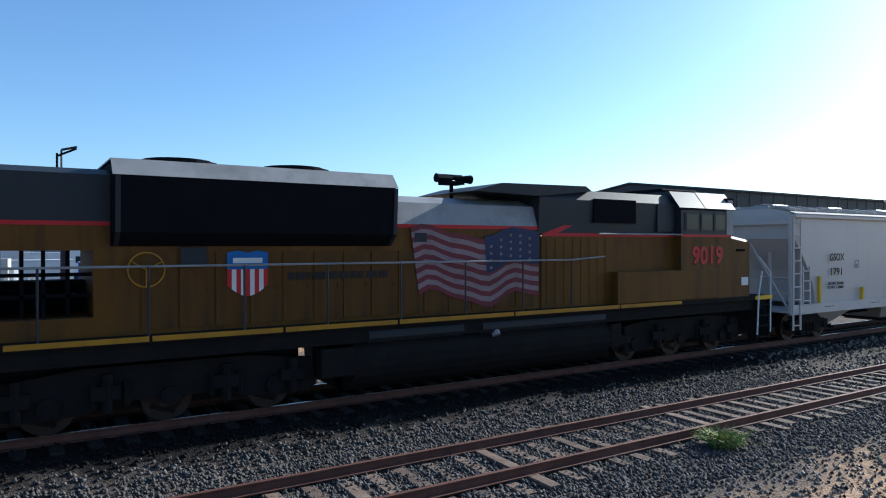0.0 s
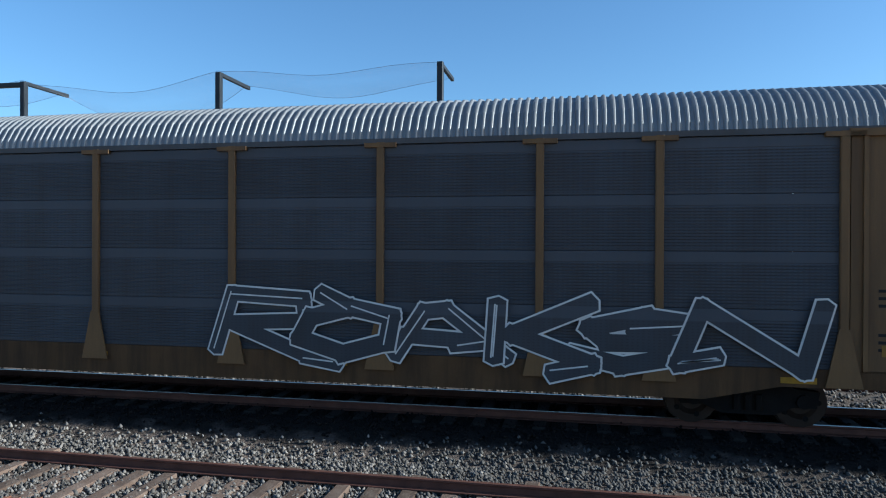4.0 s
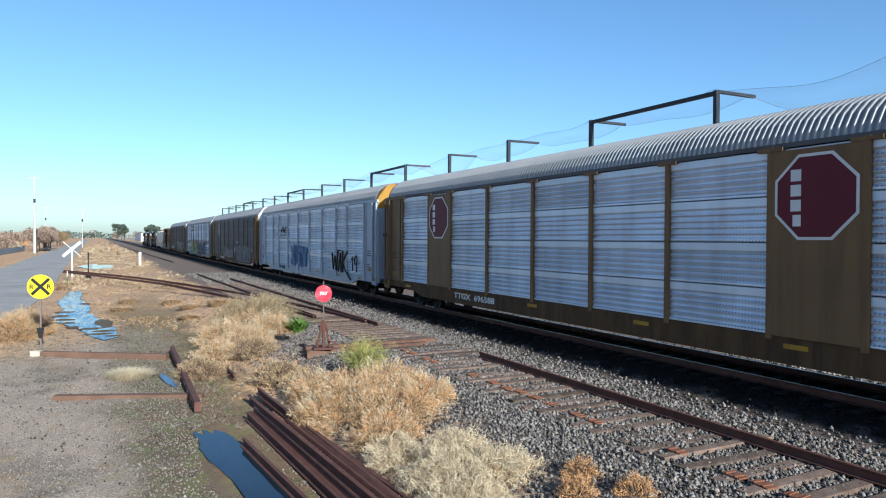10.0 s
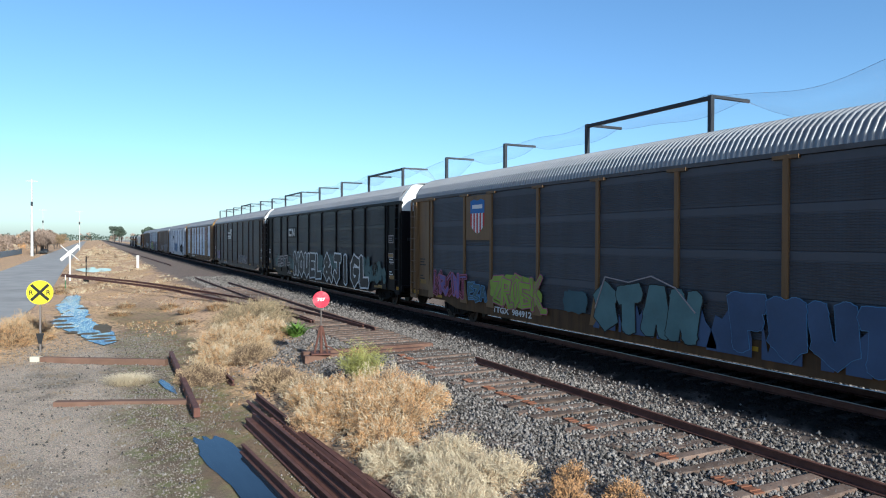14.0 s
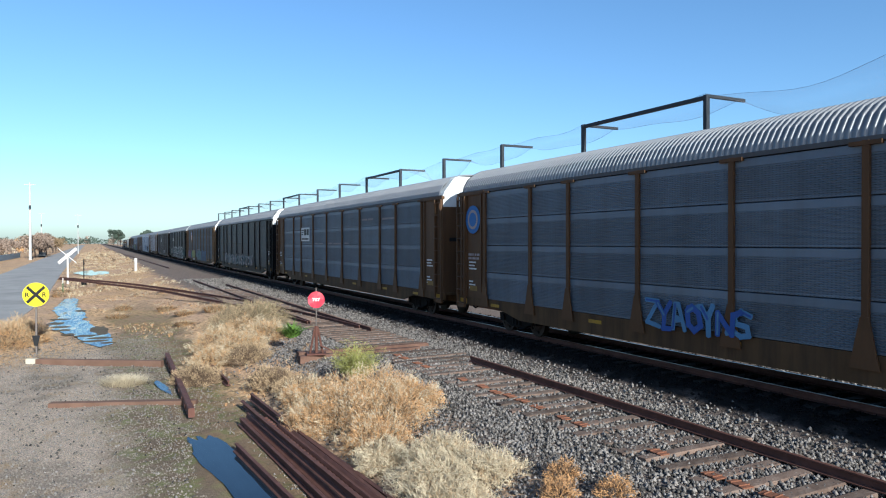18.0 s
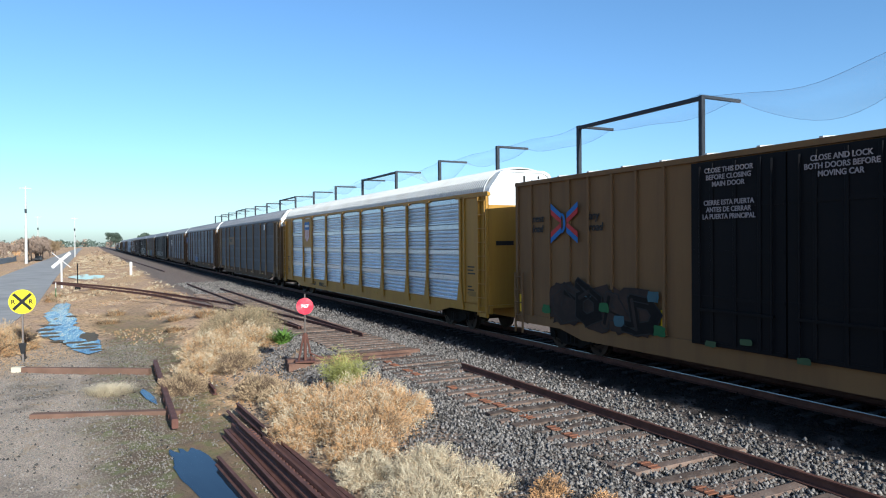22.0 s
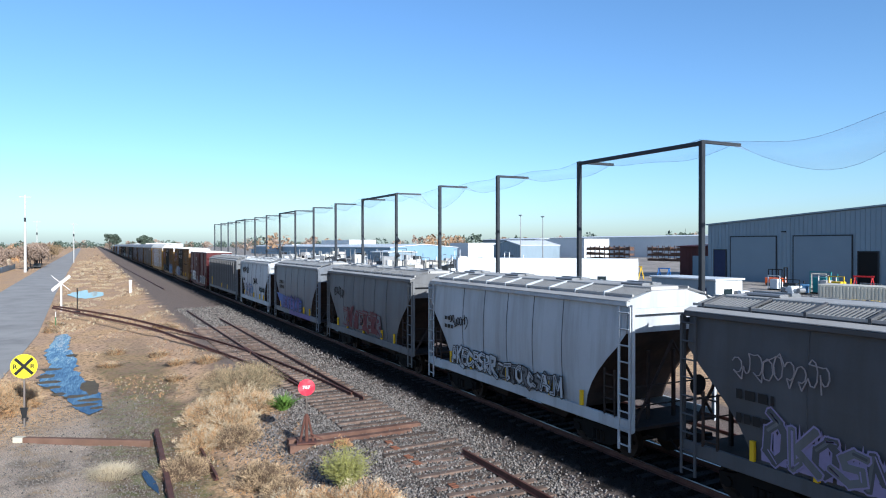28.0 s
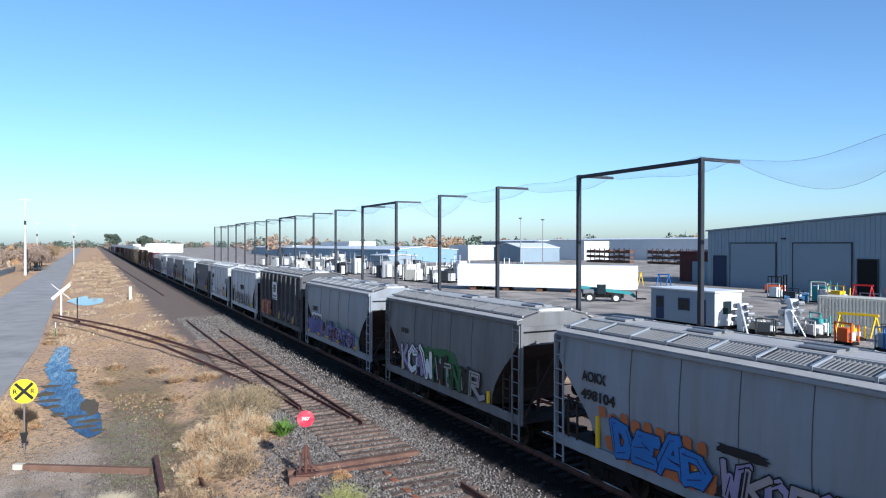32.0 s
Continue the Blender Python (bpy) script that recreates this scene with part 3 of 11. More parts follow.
    for x in (0.35, L - 0.95):
        part("corner_tape", cached(CACHE, ("rctape", x), lambda: Mesh().box(x, -1.508, 0.82, x + 0.5, -1.5, 1.0).data("corner_tape", loco_stripe)), None, car)
    add_trucks(car, (3.6, L - 3.6), 0.4)
    add_couplers(car, L)
    CARS.append((car, s))
    return car


def ladder_mesh(x0, x1, y, z0, z1, mat, rungs, r=0.02):
    ms = Mesh()
    for x in (x0, x1):
        ms.box(x - 0.03, y - 0.02, z0, x + 0.03, y + 0.06, z1)
    for k in range(rungs):
        z = z0 + 0.15 + (z1 - z0 - 0.3) * k / max(1, rungs - 1)
        ms.rod((x0, y - 0.02, z), (x1, y - 0.02, z), r, 5)
    return ms.data("ladder", mat)


def boxcar(s, L, body_mat, door_mat, door_x, ribs, label, height=4.95, panels=(1.75, 2.9, 3.95), cap=None, roof=None):
    car = thing("boxcar", label, "railway wagon", "boxcars of the train")
    Z0, Z1 = 0.85, height - 0.12
    ms = Mesh()
    ms.box(0.3, -1.46, Z0, L - 0.3, 1.46, Z1)
    part("body", ms, body_mat, car)
    sill = Mesh()
    sill.extrude_y([(0.25, 0.72), (2.6, 0.72), (3.6, 0.5), (L - 3.6, 0.5), (L - 2.6, 0.72), (L - 0.25, 0.72), (L - 0.25, 0.98), (0.25, 0.98)], -1.5, -1.38)
    sill.box(0.1, -0.4, 0.55, L - 0.1, 0.4, 0.85)
    part("side_sill", sill, body_mat, car)
    # side ribs and rails
    rib = Mesh().bbox(-0.045, -1.53, 0.95, 0.045, -1.45, Z1, 0.012).data("side_post", body_mat)
    d0, d1 = door_x
    for x in ribs:
        part("side_post", rib, None, car, at=(x, 0, 0))
    for z in panels:
        for a, b in ((0.35, d0 - 0.05), (d1 + 0.05, L - 0.35)):
            part("side_rail", Mesh().box(a, -1.505, z - 0.035, b, -1.455, z + 0.035), body_mat, car)
    fr = Mesh()
    for x in (0.3, L - 0.42):
        fr.box(x, -1.52, 0.75, x + 0.12, -1.44, Z1 + 0.03)
    fr.box(0.3, -1.54, Z1 - 0.06, L - 0.3, -1.44, Z1 + 0.06).box(0.3, 1.44, Z1 - 0.06, L - 0.3, 1.54, Z1 + 0.06)
    part("corner_frame", fr, body_mat, car)
    # doors
    n = 2 if d1 - d0 > 3.0 else 1
    w = (d1 - d0) / n
    for k in range(n):
        dm = Mesh()
        dm.box(0.02, -1.585, 0.95, w - 0.02, -1.53, Z1 - 0.1)
        d = part("door", dm, door_mat, car, "", (d0 + k * w, 0, 0))
        rail_ = Mesh().box(0.04, -1.6, -0.04, w - 0.04, -1.58, 0.04).data("door_rail", door_mat)
        for z in (1.0, 2.0, 3.0, 4.0):
            part("door_rail", rail_, None, d, at=(0, 0, z))
        for q in range(1, 4):
            part("door_rib", Mesh().bbox(w * q / 4 - 0.04, -1.615, 1.0, w * q / 4 + 0.04, -1.58, Z1 - 0.15, 0.01), door_mat, d)
        lock = Mesh()
        for x in (0.3, w - 0.3):
            lock.rod((x, -1.63, 1.0), (x, -1.63, Z1 - 0.2), 0.022, 5)
        lock.box(0.25, -1.66, 1.7, w - 0.25, -1.62, 1.76)
        part("lock_rod", lock, door_mat, d)
    # roof with cross seams
    rf = Mesh()
    rf.extrude_x([(-1.5, Z1 + 0.02), (-1.5, Z1 + 0.07), (0, Z1 + 0.2), (1.5, Z1 + 0.07), (1.5, Z1 + 0.02)], 0.28, L - 0.28)
    x = 1.2
    while x < L - 0.6:
        rf.extrude_x([(-1.5, Z1 + 0.06), (-1.5, Z1 + 0.1), (0, Z1 + 0.24), (1.5, Z1 + 0.1), (1.5, Z1 + 0.06), (0, Z1 + 0.19)], x - 0.04, x + 0.04)
        x += 1.35
    part("roof", rf, roof or roof_white, car)
    # ribbed ends
    for x0, sx in ((0.3, -1), (L - 0.3, 1)):
        e = Mesh().extrude_y([(x0, -0.12), (x0 + sx * 0.09, -0.05), (x0 + sx * 0.09, 0.05), (x0, 0.12)], -1.4, 1.4).data("end_rib", body_mat)
        for k in range(6):
            part("end_rib", e, None, car, at=(0, 0, 1.25 + k * 0.55))
        if cap:
            part("end_cap", Mesh().box(x0 - 0.012 if sx < 0 else x0, -1.44, Z1 - 0.55, x0 if sx < 0 else x0 + 0.012, 1.44, Z1 - 0.02), cap, car, "white painted top of the end wall")
    for x in (0.36, L - 0.76):
        ladder(car, x, x + 0.4, -1.58, 0.4, 2.3, body_mat, 5)
    for x in (0.5, L * 0.2, L * 0.33, L * 0.62, L * 0.78, L - 0.6):
        part("reflector_tape", cached(CACHE, "btape", lambda: Mesh().box(0, -1.512, 1.05, 0.12, -1.46, 1.6).data("reflector_tape", yellow_mark)), None, car, at=(x, 0, 0))
    add_trucks(car, (2.6, L - 2.6))
    add_couplers(car, L)
    CARS.append((car, s))
    return car


def hopper(s, L, mat, label, bays=2, height=4.2, ribs=0, deck="grating", slope=1.7, bulge=0.10, dark_end=True, sill_mat=None, rise=0.32, seams=True):
    """A covered hopper: body with sloped ends, end platforms, hatches on the roof, outlet bays below."""
    car = thing("hopper_wagon", label, "railway wagon", "covered hoppers of the train")
    H, Z0 = height, 1.22
    # body: rounded side in section, slope sheets at the ends
    ring = []
    for k in range(9):
        a = k / 8
        ring.append((-1.44 - bulge * math.sin(math.pi * a), Z0 + (H - Z0) * a))
    W = H + rise - 0.42   # level of the hatches and walkways
    top = [(-1.36, H + 0.12), (-0.62, W + 0.42), (0.62, W + 0.42), (1.36, H + 0.12)]
    ring2 = [(-y, z) for y, z in reversed(ring)]
    full = ring + top + ring2
    def inset(z):
        t = min(1.0, max(0.0, (3.35 - z) / (3.35 - Z0)))
        return 0.32 + slope * (0.75 * math.sin(t * math.pi / 2) + 0.25 * t)
    n = len(full)
    vs = [(inset(z), y, z) for y, z in full] + [(L - inset(z), y, z) for y, z in full]
    part("body", Mesh().add(vs, [(i, n + i, n + (i + 1) % n, (i + 1) % n) for i in range(n)]), mat, car)
    for o in (0, n):
        # the dark slope sheet colour paints the shade between the cars
        for name, m_, lo, hi in (("slope_sheet", shade_mark_brown if dark_end else mat, 0.0, 3.3), ("end_wall", mat, 3.3, 9.0)):
            es = Mesh()
            for k in range(n // 2 - 1):
                if lo <= (full[k][1] + full[k + 1][1]) / 2 < hi:
                    q = [vs[o + k], vs[o + k + 1], vs[o + n - 2 - k], vs[o + n - 1 - k]]
                    es.add(q, [(0, 1, 2, 3)])
            part(name, es, m_, car)
    sm = sill_mat or mat
    for y in (-1.52, 1.44):
        part("side_sill", Mesh().bbox(0.12, y, 0.92, L - 0.12, y + 0.08, 1.24, 0.012), sm, car)
    for x in (0.1, L - 1.5):
        # platforms and end braces take the same painted shade
        part("end_platform", Mesh().box(x, -1.43, 0.98, x + 1.4, 1.43, 1.06), shade_mark_brown if dark_end else sm, car)
    part("centre_sill", Mesh().box(0.1, -0.35, 0.6, L - 0.1, 0.35, 0.975), under_black, car)
    for y in (-1.56, 1.42):
        part("roof_rail", Mesh().bbox(0.25, y, H - 0.05, L - 0.25, y + 0.14, H + 0.07, 0.02), mat, car)
    for q in (-1, 1):
        part("roof_shoulder", Mesh().extrude_x([(q * 1.56, H + 0.071), (q * 1.56, H + 0.09), (q * 1.36, H + 0.16), (q * 1.34, H + 0.125)], 0.25, L - 0.25), roof_dust_sunlit, car)
    # weld seams or ribs on the side
    if ribs:
        rm = Mesh().bbox(-0.05, -1.66, 1.2, 0.05, -1.42, H, 0.015)
        rm.extrude_y([(-0.09, H - 0.02), (0.09, H - 0.02), (0.0, H - 0.55)], -1.68, -1.6)
        rm = rm.data("side_rib", mat)
        for k in range(ribs):
            part("side_rib", rm, None, car, at=(1.15 + (L - 2.3) * k / (ribs - 1), 0, 0))
    elif seams:
        for k in range(1, 2 + int(L / 2.0)):
            x = L * k / (2 + int(L / 2.0))
            if inset(1.6) < x < L - inset(1.6):
                pts = [(x, y - 0.006, z) for y, z in ring]
                sm_ = Mesh()
                for p, q in zip(pts, pts[1:]):
                    sm_.rod(p, q, 0.011, 4)
                part("weld_seam", sm_, dull_grey, car)
    # end frames, slope-sheet stiffeners, ladders
    for x0, sx in ((0.14, 1), (L - 0.14, -1)):
        f = Mesh()
        for y in (-1.46, 1.46):
            part("corner_post", Mesh().bbox(x0 - 0.05, y - 0.05, 0.95, x0 + 0.05, y + 0.05, H, 0.01), sm, car)
        part("end_beam", Mesh().box(x0 - 0.03, -1.41, H - 0.25, x0 + 0.03, 1.41, H - 0.1), sm, car)
        f.rod((x0, -1.4, 1.1), (x0 + sx * 0.1, 0, 3.2), 0.04, 5).rod((x0, 1.4, 1.1), (x0 + sx * 0.1, 0, 3.2), 0.04, 5)
        for z in (1.6, 2.1):
            f.rod((x0, -1.44, z), (x0, 1.44, z), 0.02, 5)
        f.box(x0 + sx * 0.5 - 0.04, -0.5, 1.0, x0 + sx * 0.5 + 0.04, -0.42, 2.9).box(x0 + sx * 0.5 - 0.04, 0.42, 1.0, x0 + sx * 0.5 + 0.04, 0.5, 2.9)
        part("end_frame", f, shade_mark_brown if dark_end else sm, car)
        a, b = sorted((x0 + sx * 0.02, x0 + sx * 0.42))
        ladder(car, a, b, -1.54, 0.45, H - 0.05, sm, 9)
        ladder(car, a + sx * 0.6, b + sx * 0.6, -1.50, 1.2, 2.45, shade_mark_brown if dark_end else sm, 4, "handrail")
    part("brake_wheel", Mesh().rod((L - 0.02, 0.7, 2.0), (L + 0.01, 0.7, 2.0), 0.28, 14).rod((L - 0.2, 0.7, 2.0), (L, 0.7, 2.0), 0.04, 6), under_black, car)
    # roof: centre trough, hatches, running boards
    part("roof", Mesh().extrude_x([(-0.66, W + 0.40), (-0.66, W + 0.426), (0.66, W + 0.426), (0.66, W + 0.40)], 0.33, L - 0.33), roof_dust_sunlit, car)
    tr = Mesh()
    tr.bbox(0.5, -0.5, W + 0.42, L - 0.5, 0.5, W + 0.52, 0.03)
    part("hatch_trough", tr, roof_dust_sunlit, car)
    hatch = Mesh().bbox(-0.42, -0.36, 0, 0.42, 0.36, 0.07, 0.03)
    hatch.box(-0.5, -0.06, 0.05, 0.5, 0.06, 0.1)
    hatch = hatch.data("hatch_cover", galv)
    nh = max(3, int(L / 2.9))
    for k in range(nh):
        part("hatch_cover", hatch, None, car, at=(1.4 + (L - 2.8) * k / (nh - 1), 0, W + 0.52))
    if deck == "grating":
        for q in (-1, 1):
            walkw = Mesh()
            lo, hi = (q * 1.30, H + 0.20), (q * 0.66, W + 0.47)
            k = 0.35
            while k < L - 0.35:
                walkw.extrude_x([lo, (lo[0], lo[1] + 0.03), (hi[0], hi[1] + 0.03), hi], k, k + 0.03)
                k += 0.1
            tagged(part("running_board", walkw, grating_steel, car, "dull grating walkway"), kind="stuff")
            for y, z in (lo, hi):
                part("board_edge", Mesh().box(0.3, y - 0.025, z - 0.01, L - 0.3, y + 0.025, z + 0.05), roof_dust_sunlit, car)
            bracket = Mesh().extrude_x([(q * 1.34, H + 0.09), (q * 1.34, H + 0.27), (q * 0.66, W + 0.54), (q * 0.66, W + 0.42)], -0.03, 0.03).data("board_bracket", mat)
            k = 0.6
            while k < L - 0.3:
                part("board_bracket", bracket, None, car, at=(k, 0, 0))
                k += 1.25
    for q in (0.08, 0.215, 0.35, 0.485, 0.62, 0.755, 0.92) if L > 19 else (0.08, 0.3, 0.5, 0.7, 0.92):
        x = L * q
        if q in (0.08, 0.92):
            x = inset(1.5) + 0.1 if q < 0.5 else L - inset(1.5) - 0.2
        hi = 2.12 if q in (0.08, 0.92) and L > 15 else 1.68
        part("reflector_tape", cached(CACHE, ("htape", hi), lambda: Mesh().box(0, -1.575, 1.26, 0.10, -1.5, hi).data("reflector_tape", yellow_mark)), None, car, at=(x, 0, 0))
    # outlet bays
    for k in range(bays):
        c = 3.6 + (L - 7.2) * k / (bays - 1) if bays > 2 else L * (0.36 + 0.28 * k)
        w = min(1.7, (L - 6.0) / bays / 2 + 0.35)
        b = Mesh().add([(c - w, -1.35, 1.25), (c + w, -1.35, 1.25), (c + w, 1.35, 1.25), (c - w, 1.35, 1.25), (c - 0.28, -0.6, 0.36), (c + 0.28, -0.6, 0.36), (c + 0.28, 0.6, 0.36), (c - 0.28, 0.6, 0.36)],
                       [(0, 1, 5, 4), (1, 2, 6, 5), (2, 3, 7, 6), (3, 0, 4, 7), (4, 5, 6, 7), (0, 3, 2, 1)])
        # bays of shorter hoppers are darkened to paint the shade under the car
        ob = part("outlet_bay", b, mat if L > 19 else shade_mark_brown, car)
        part("outlet_gate", Mesh().box(c - 0.34, -0.7, 0.24, c + 0.34, 0.7, 0.36).rod((c, -0.95, 0.3), (c, 0.95, 0.3), 0.05, 6), under_black, ob)
    add_trucks(car, (1.95, L - 1.95))
    add_couplers(car, L)
    CARS.append((car, s))
    return car




# ---- locomotives ----
dull_white = material("faded_white_marking", (0.36, 0.31, 0.31), 0.6, 0, 0.15, 2, 20, 0.02)
def shield_parts(parent, x, y, z, w, h):
    """A small blue-topped shield with red and white stripes."""
    out = [(0, 0.62), (0, 1), (0.25, 1.05), (0.5, 1.0), (0.75, 1.05), (1, 1), (1, 0.62)]
    part("shield_top", Mesh().extrude_y([(x + u * w, z + v * h) for u, v in out], y - 0.006, y), blue_mark, parent)
    part("shield_bar", Mesh().box(x + 0.14 * w, y - 0.010, z + 0.76 * h, x + 0.86 * w, y - 0.006, z + 0.88 * h), white_mark, parent)
    for k in range(9):
        a, b = k / 9, (k + 1) / 9
        low = lambda u: 0.28 * abs(u - 0.5) ** 1.7 * 3
        part("shield_stripe", Mesh().extrude_y([(x + a * w, z + low(a) * h), (x + b * w, z + low(b) * h), (x + b * w, z + 0.62 * h), (x + a * w, z + 0.62 * h)], y - 0.005, y), white_mark if k % 2 else red_mark, parent)


def locomotive(s, label, detailed=True):
    L = 21.3
    eng = thing("locomotive", label, "locomotive", "engines of the train")
    # frame and walkway
    part("frame", Mesh().box(0.1, -1.42, 1.2, L - 0.1, 1.42, 1.5).box(0.2, -1.52, 1.5, L - 0.2, 1.52, 1.62), under_black, eng)
    for a, b in ((0.2, 1.4), (1.45, 3.5), (3.55, 5.8), (5.85, 8.2), (8.25, 11.2), (11.25, 14.6), (14.65, 17.0)):
        part("sill_stripe", Mesh().box(a, -1.532, 1.53, b, -1.52, 1.62), loco_stripe, eng)
    # rear hood section with a see-through opening
    rh = Mesh()
    rh.box(0.5, -1.22, 1.62, 0.75, 1.22, 4.35).box(0.75, -1.22, 3.05, 2.35, 1.22, 3.5).box(2.05, -1.22, 1.62, 2.35, 1.22, 3.05).box(0.75, -1.22, 1.62, 2.05, 1.22, 1.95)
    part("rear_hood", rh, loco_yellow, eng)
    part("rear_hood_top", Mesh().extrude_x([(-1.22, 3.5), (-1.22, 4.3), (-0.85, 4.42), (0.85, 4.42), (1.22, 4.3), (1.22, 3.5)], 0.5, 2.35), loco_grey, eng)
    cage = Mesh()
    for x in (1.05, 1.35, 1.7):
        cage.box(x - 0.03, -0.9, 1.95, x + 0.03, -0.82, 3.05)
    for z in (2.3, 2.65):
        cage.box(0.75, -0.9, z - 0.03, 2.05, -0.82, z + 0.03)
    part("inner_rack", cage, loco_dark, eng)
    part("inner_tank", Mesh().bbox(0.75, 0.2, 1.95, 2.05, 0.9, 2.5, 0.04), loco_dark, eng)
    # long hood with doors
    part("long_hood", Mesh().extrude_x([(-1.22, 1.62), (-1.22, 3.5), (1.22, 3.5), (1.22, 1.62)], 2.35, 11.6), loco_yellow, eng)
    if detailed:
        door = Mesh().bbox(0.02, -1.245, 1.7, 0.60, -1.22, 3.02, 0.008).box(0.5, -1.26, 2.3, 0.54, -1.24, 2.4)
        door = door.data("hood_door", loco_yellow)
        for k in range(14):
            part("hood_door", door, None, eng, at=(2.75 + 0.62 * k, 0, 0))
        part("brake_wheel_ring", Mesh().add([(2.85 + r * math.cos(a * math.pi / 12), -1.27, 2.72 + r * math.sin(a * math.pi / 12)) for r in (0.28, 0.305) for a in range(24)], [(i, (i + 1) % 24, 24 + (i + 1) % 24, 24 + i) for i in range(24)]), loco_stripe, eng)
        for a in range(3):
            part("brake_spoke", Mesh().rod((2.85, -1.268, 2.72), (2.85 + 0.29 * math.cos(a * 2.1 + 0.5), -1.268, 2.72 + 0.29 * math.sin(a * 2.1 + 0.5)), 0.012, 5), loco_stripe, eng)
    part("hood_stripe", Mesh().box(0.5, -1.232, 3.46, 2.3, -1.22, 3.53), red_mark, eng)
    part("hood_stripe", Mesh().box(7.6, -1.232, 3.5, 11.6, -1.2, 3.58), red_mark, eng)
    # flared radiators
    part("radiator", Mesh().extrude_x([(-1.25, 3.12), (-1.5, 3.35), (-1.56, 4.28), (-1.3, 4.55), (1.3, 4.55), (1.56, 4.28), (1.5, 3.35), (1.25, 3.12)], 2.3, 7.5), loco_dark, eng)
    part("radiator_top", Mesh().extrude_x([(-1.57, 4.29), (-1.32, 4.58), (1.32, 4.58), (1.57, 4.29), (1.3, 4.5), (-1.3, 4.5)], 2.3, 7.55), loco_silver, eng)
    for x in (2.38, 7.5):
        part("radiator_frame", Mesh().extrude_x([(-1.27, 3.12), (-1.52, 3.35), (-1.58, 4.28), (-1.54, 4.28), (-1.48, 3.38), (-1.25, 3.16)], x - 0.04, x + 0.04), loco_grey, eng)
    for k in range(8):
        x = 11.75 + 0.28 * k
        part("hood_seam", Mesh().box(x, -1.262, 1.7, x + 0.03, -1.25, 3.3), loco_yellow, eng)
    for x, z, w, h in ((3.4, 2.75, 0.45, 0.35), (16.1, 1.75, 0.3, 0.3), (19.75, 1.95, 0.32, 0.24), (8.1, 3.2, 0.3, 0.2)):
        part("access_panel", Mesh().bbox(x, -1.27 if x < 17 else -1.47, z, x + w, -1.2 if x < 17 else -1.4, z + h, 0.01), loco_grey if x < 17 else white_mark, eng)
    for x in (3.6, 5.9):
        part("cooling_fan", Mesh().rod((x, 0, 4.55), (x, 0, 4.7), 0.75, 18).rod((x, 0, 4.7), (x, 0, 4.74), 0.62, 18), loco_dark, eng)
    # middle roof and raised equipment housing
    part("mid_roof", Mesh().extrude_x([(-1.22, 3.58), (-1.05, 4.05), (-0.5, 4.22), (0.5, 4.22), (1.05, 4.05), (1.22, 3.58)], 7.5, 11.6), loco_silver, eng)
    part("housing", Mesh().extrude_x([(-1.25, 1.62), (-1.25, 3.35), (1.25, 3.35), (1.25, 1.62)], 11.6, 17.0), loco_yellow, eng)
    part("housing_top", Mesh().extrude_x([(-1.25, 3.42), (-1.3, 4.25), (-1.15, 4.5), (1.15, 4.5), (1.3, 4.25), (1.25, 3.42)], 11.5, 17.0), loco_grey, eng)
    part("housing_wing", Mesh().extrude_y([(9.6, 4.35), (10.4, 4.56), (13.0, 4.6), (13.2, 4.48), (11.5, 4.3)], -1.3, 1.3), loco_grey, eng)
    part("zigzag_stripe", Mesh().extrude_y([(11.6, 3.35), (17.0, 3.35), (17.0, 3.43), (12.1, 3.43), (12.6, 3.62), (12.3, 3.62), (11.6, 3.4)], -1.262, -1.25), red_mark, eng)
    part("intake_grille", Mesh().box(13.25, -1.34, 3.7, 14.75, -1.28, 4.3), loco_dark, eng)
    part("side_door", Mesh().bbox(15.6, -1.33, 3.5, 16.3, -1.26, 4.25, 0.01), loco_grey, eng)
    part("battery_box", Mesh().bbox(13.9, -1.52, 1.62, 17.9, -1.24, 2.45, 0.03), loco_yellow, eng)
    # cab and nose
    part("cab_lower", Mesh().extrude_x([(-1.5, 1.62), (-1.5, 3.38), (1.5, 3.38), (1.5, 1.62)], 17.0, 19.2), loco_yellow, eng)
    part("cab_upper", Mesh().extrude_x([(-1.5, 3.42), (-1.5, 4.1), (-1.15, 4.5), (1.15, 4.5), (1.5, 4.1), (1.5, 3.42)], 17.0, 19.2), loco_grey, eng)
    part("cab_roof", Mesh().extrude_x([(-1.54, 4.16), (-1.17, 4.62), (1.17, 4.62), (1.54, 4.16), (1.15, 4.5), (-1.15, 4.5)], 16.9, 18.0), loco_grey, eng)
    # front of the cab roof, in pale silver to paint the sun on it
    part("cab_visor", Mesh().extrude_x([(-1.55, 4.16), (-1.17, 4.63), (1.17, 4.63), (1.55, 4.16), (1.15, 4.52), (-1.15, 4.52)], 18.0, 19.35), loco_silver, eng, "roof edge in silver-grey as painted sunlight")
    part("front_post", Mesh().extrude_y([(18.98, 3.42), (19.3, 3.42), (19.2, 4.2), (18.98, 4.2)], -1.512, -1.3), loco_silver, eng)
    part("cab_stripe", Mesh().box(17.0, -1.512, 3.36, 19.2, -1.5, 3.43), red_mark, eng)
    for a, b in ((17.15, 17.75), (17.8, 18.35), (18.4, 18.92)):
        w = part("cab_window", Mesh().box(a, -1.515, 3.52, b, -1.5, 4.04), loco_grey, eng, "dark-framed side window")
        part("pane", Mesh().box(a + 0.05, -1.522, 3.57, b - 0.05, -1.515, 3.99), glass_dark, w)
    nose = Mesh()
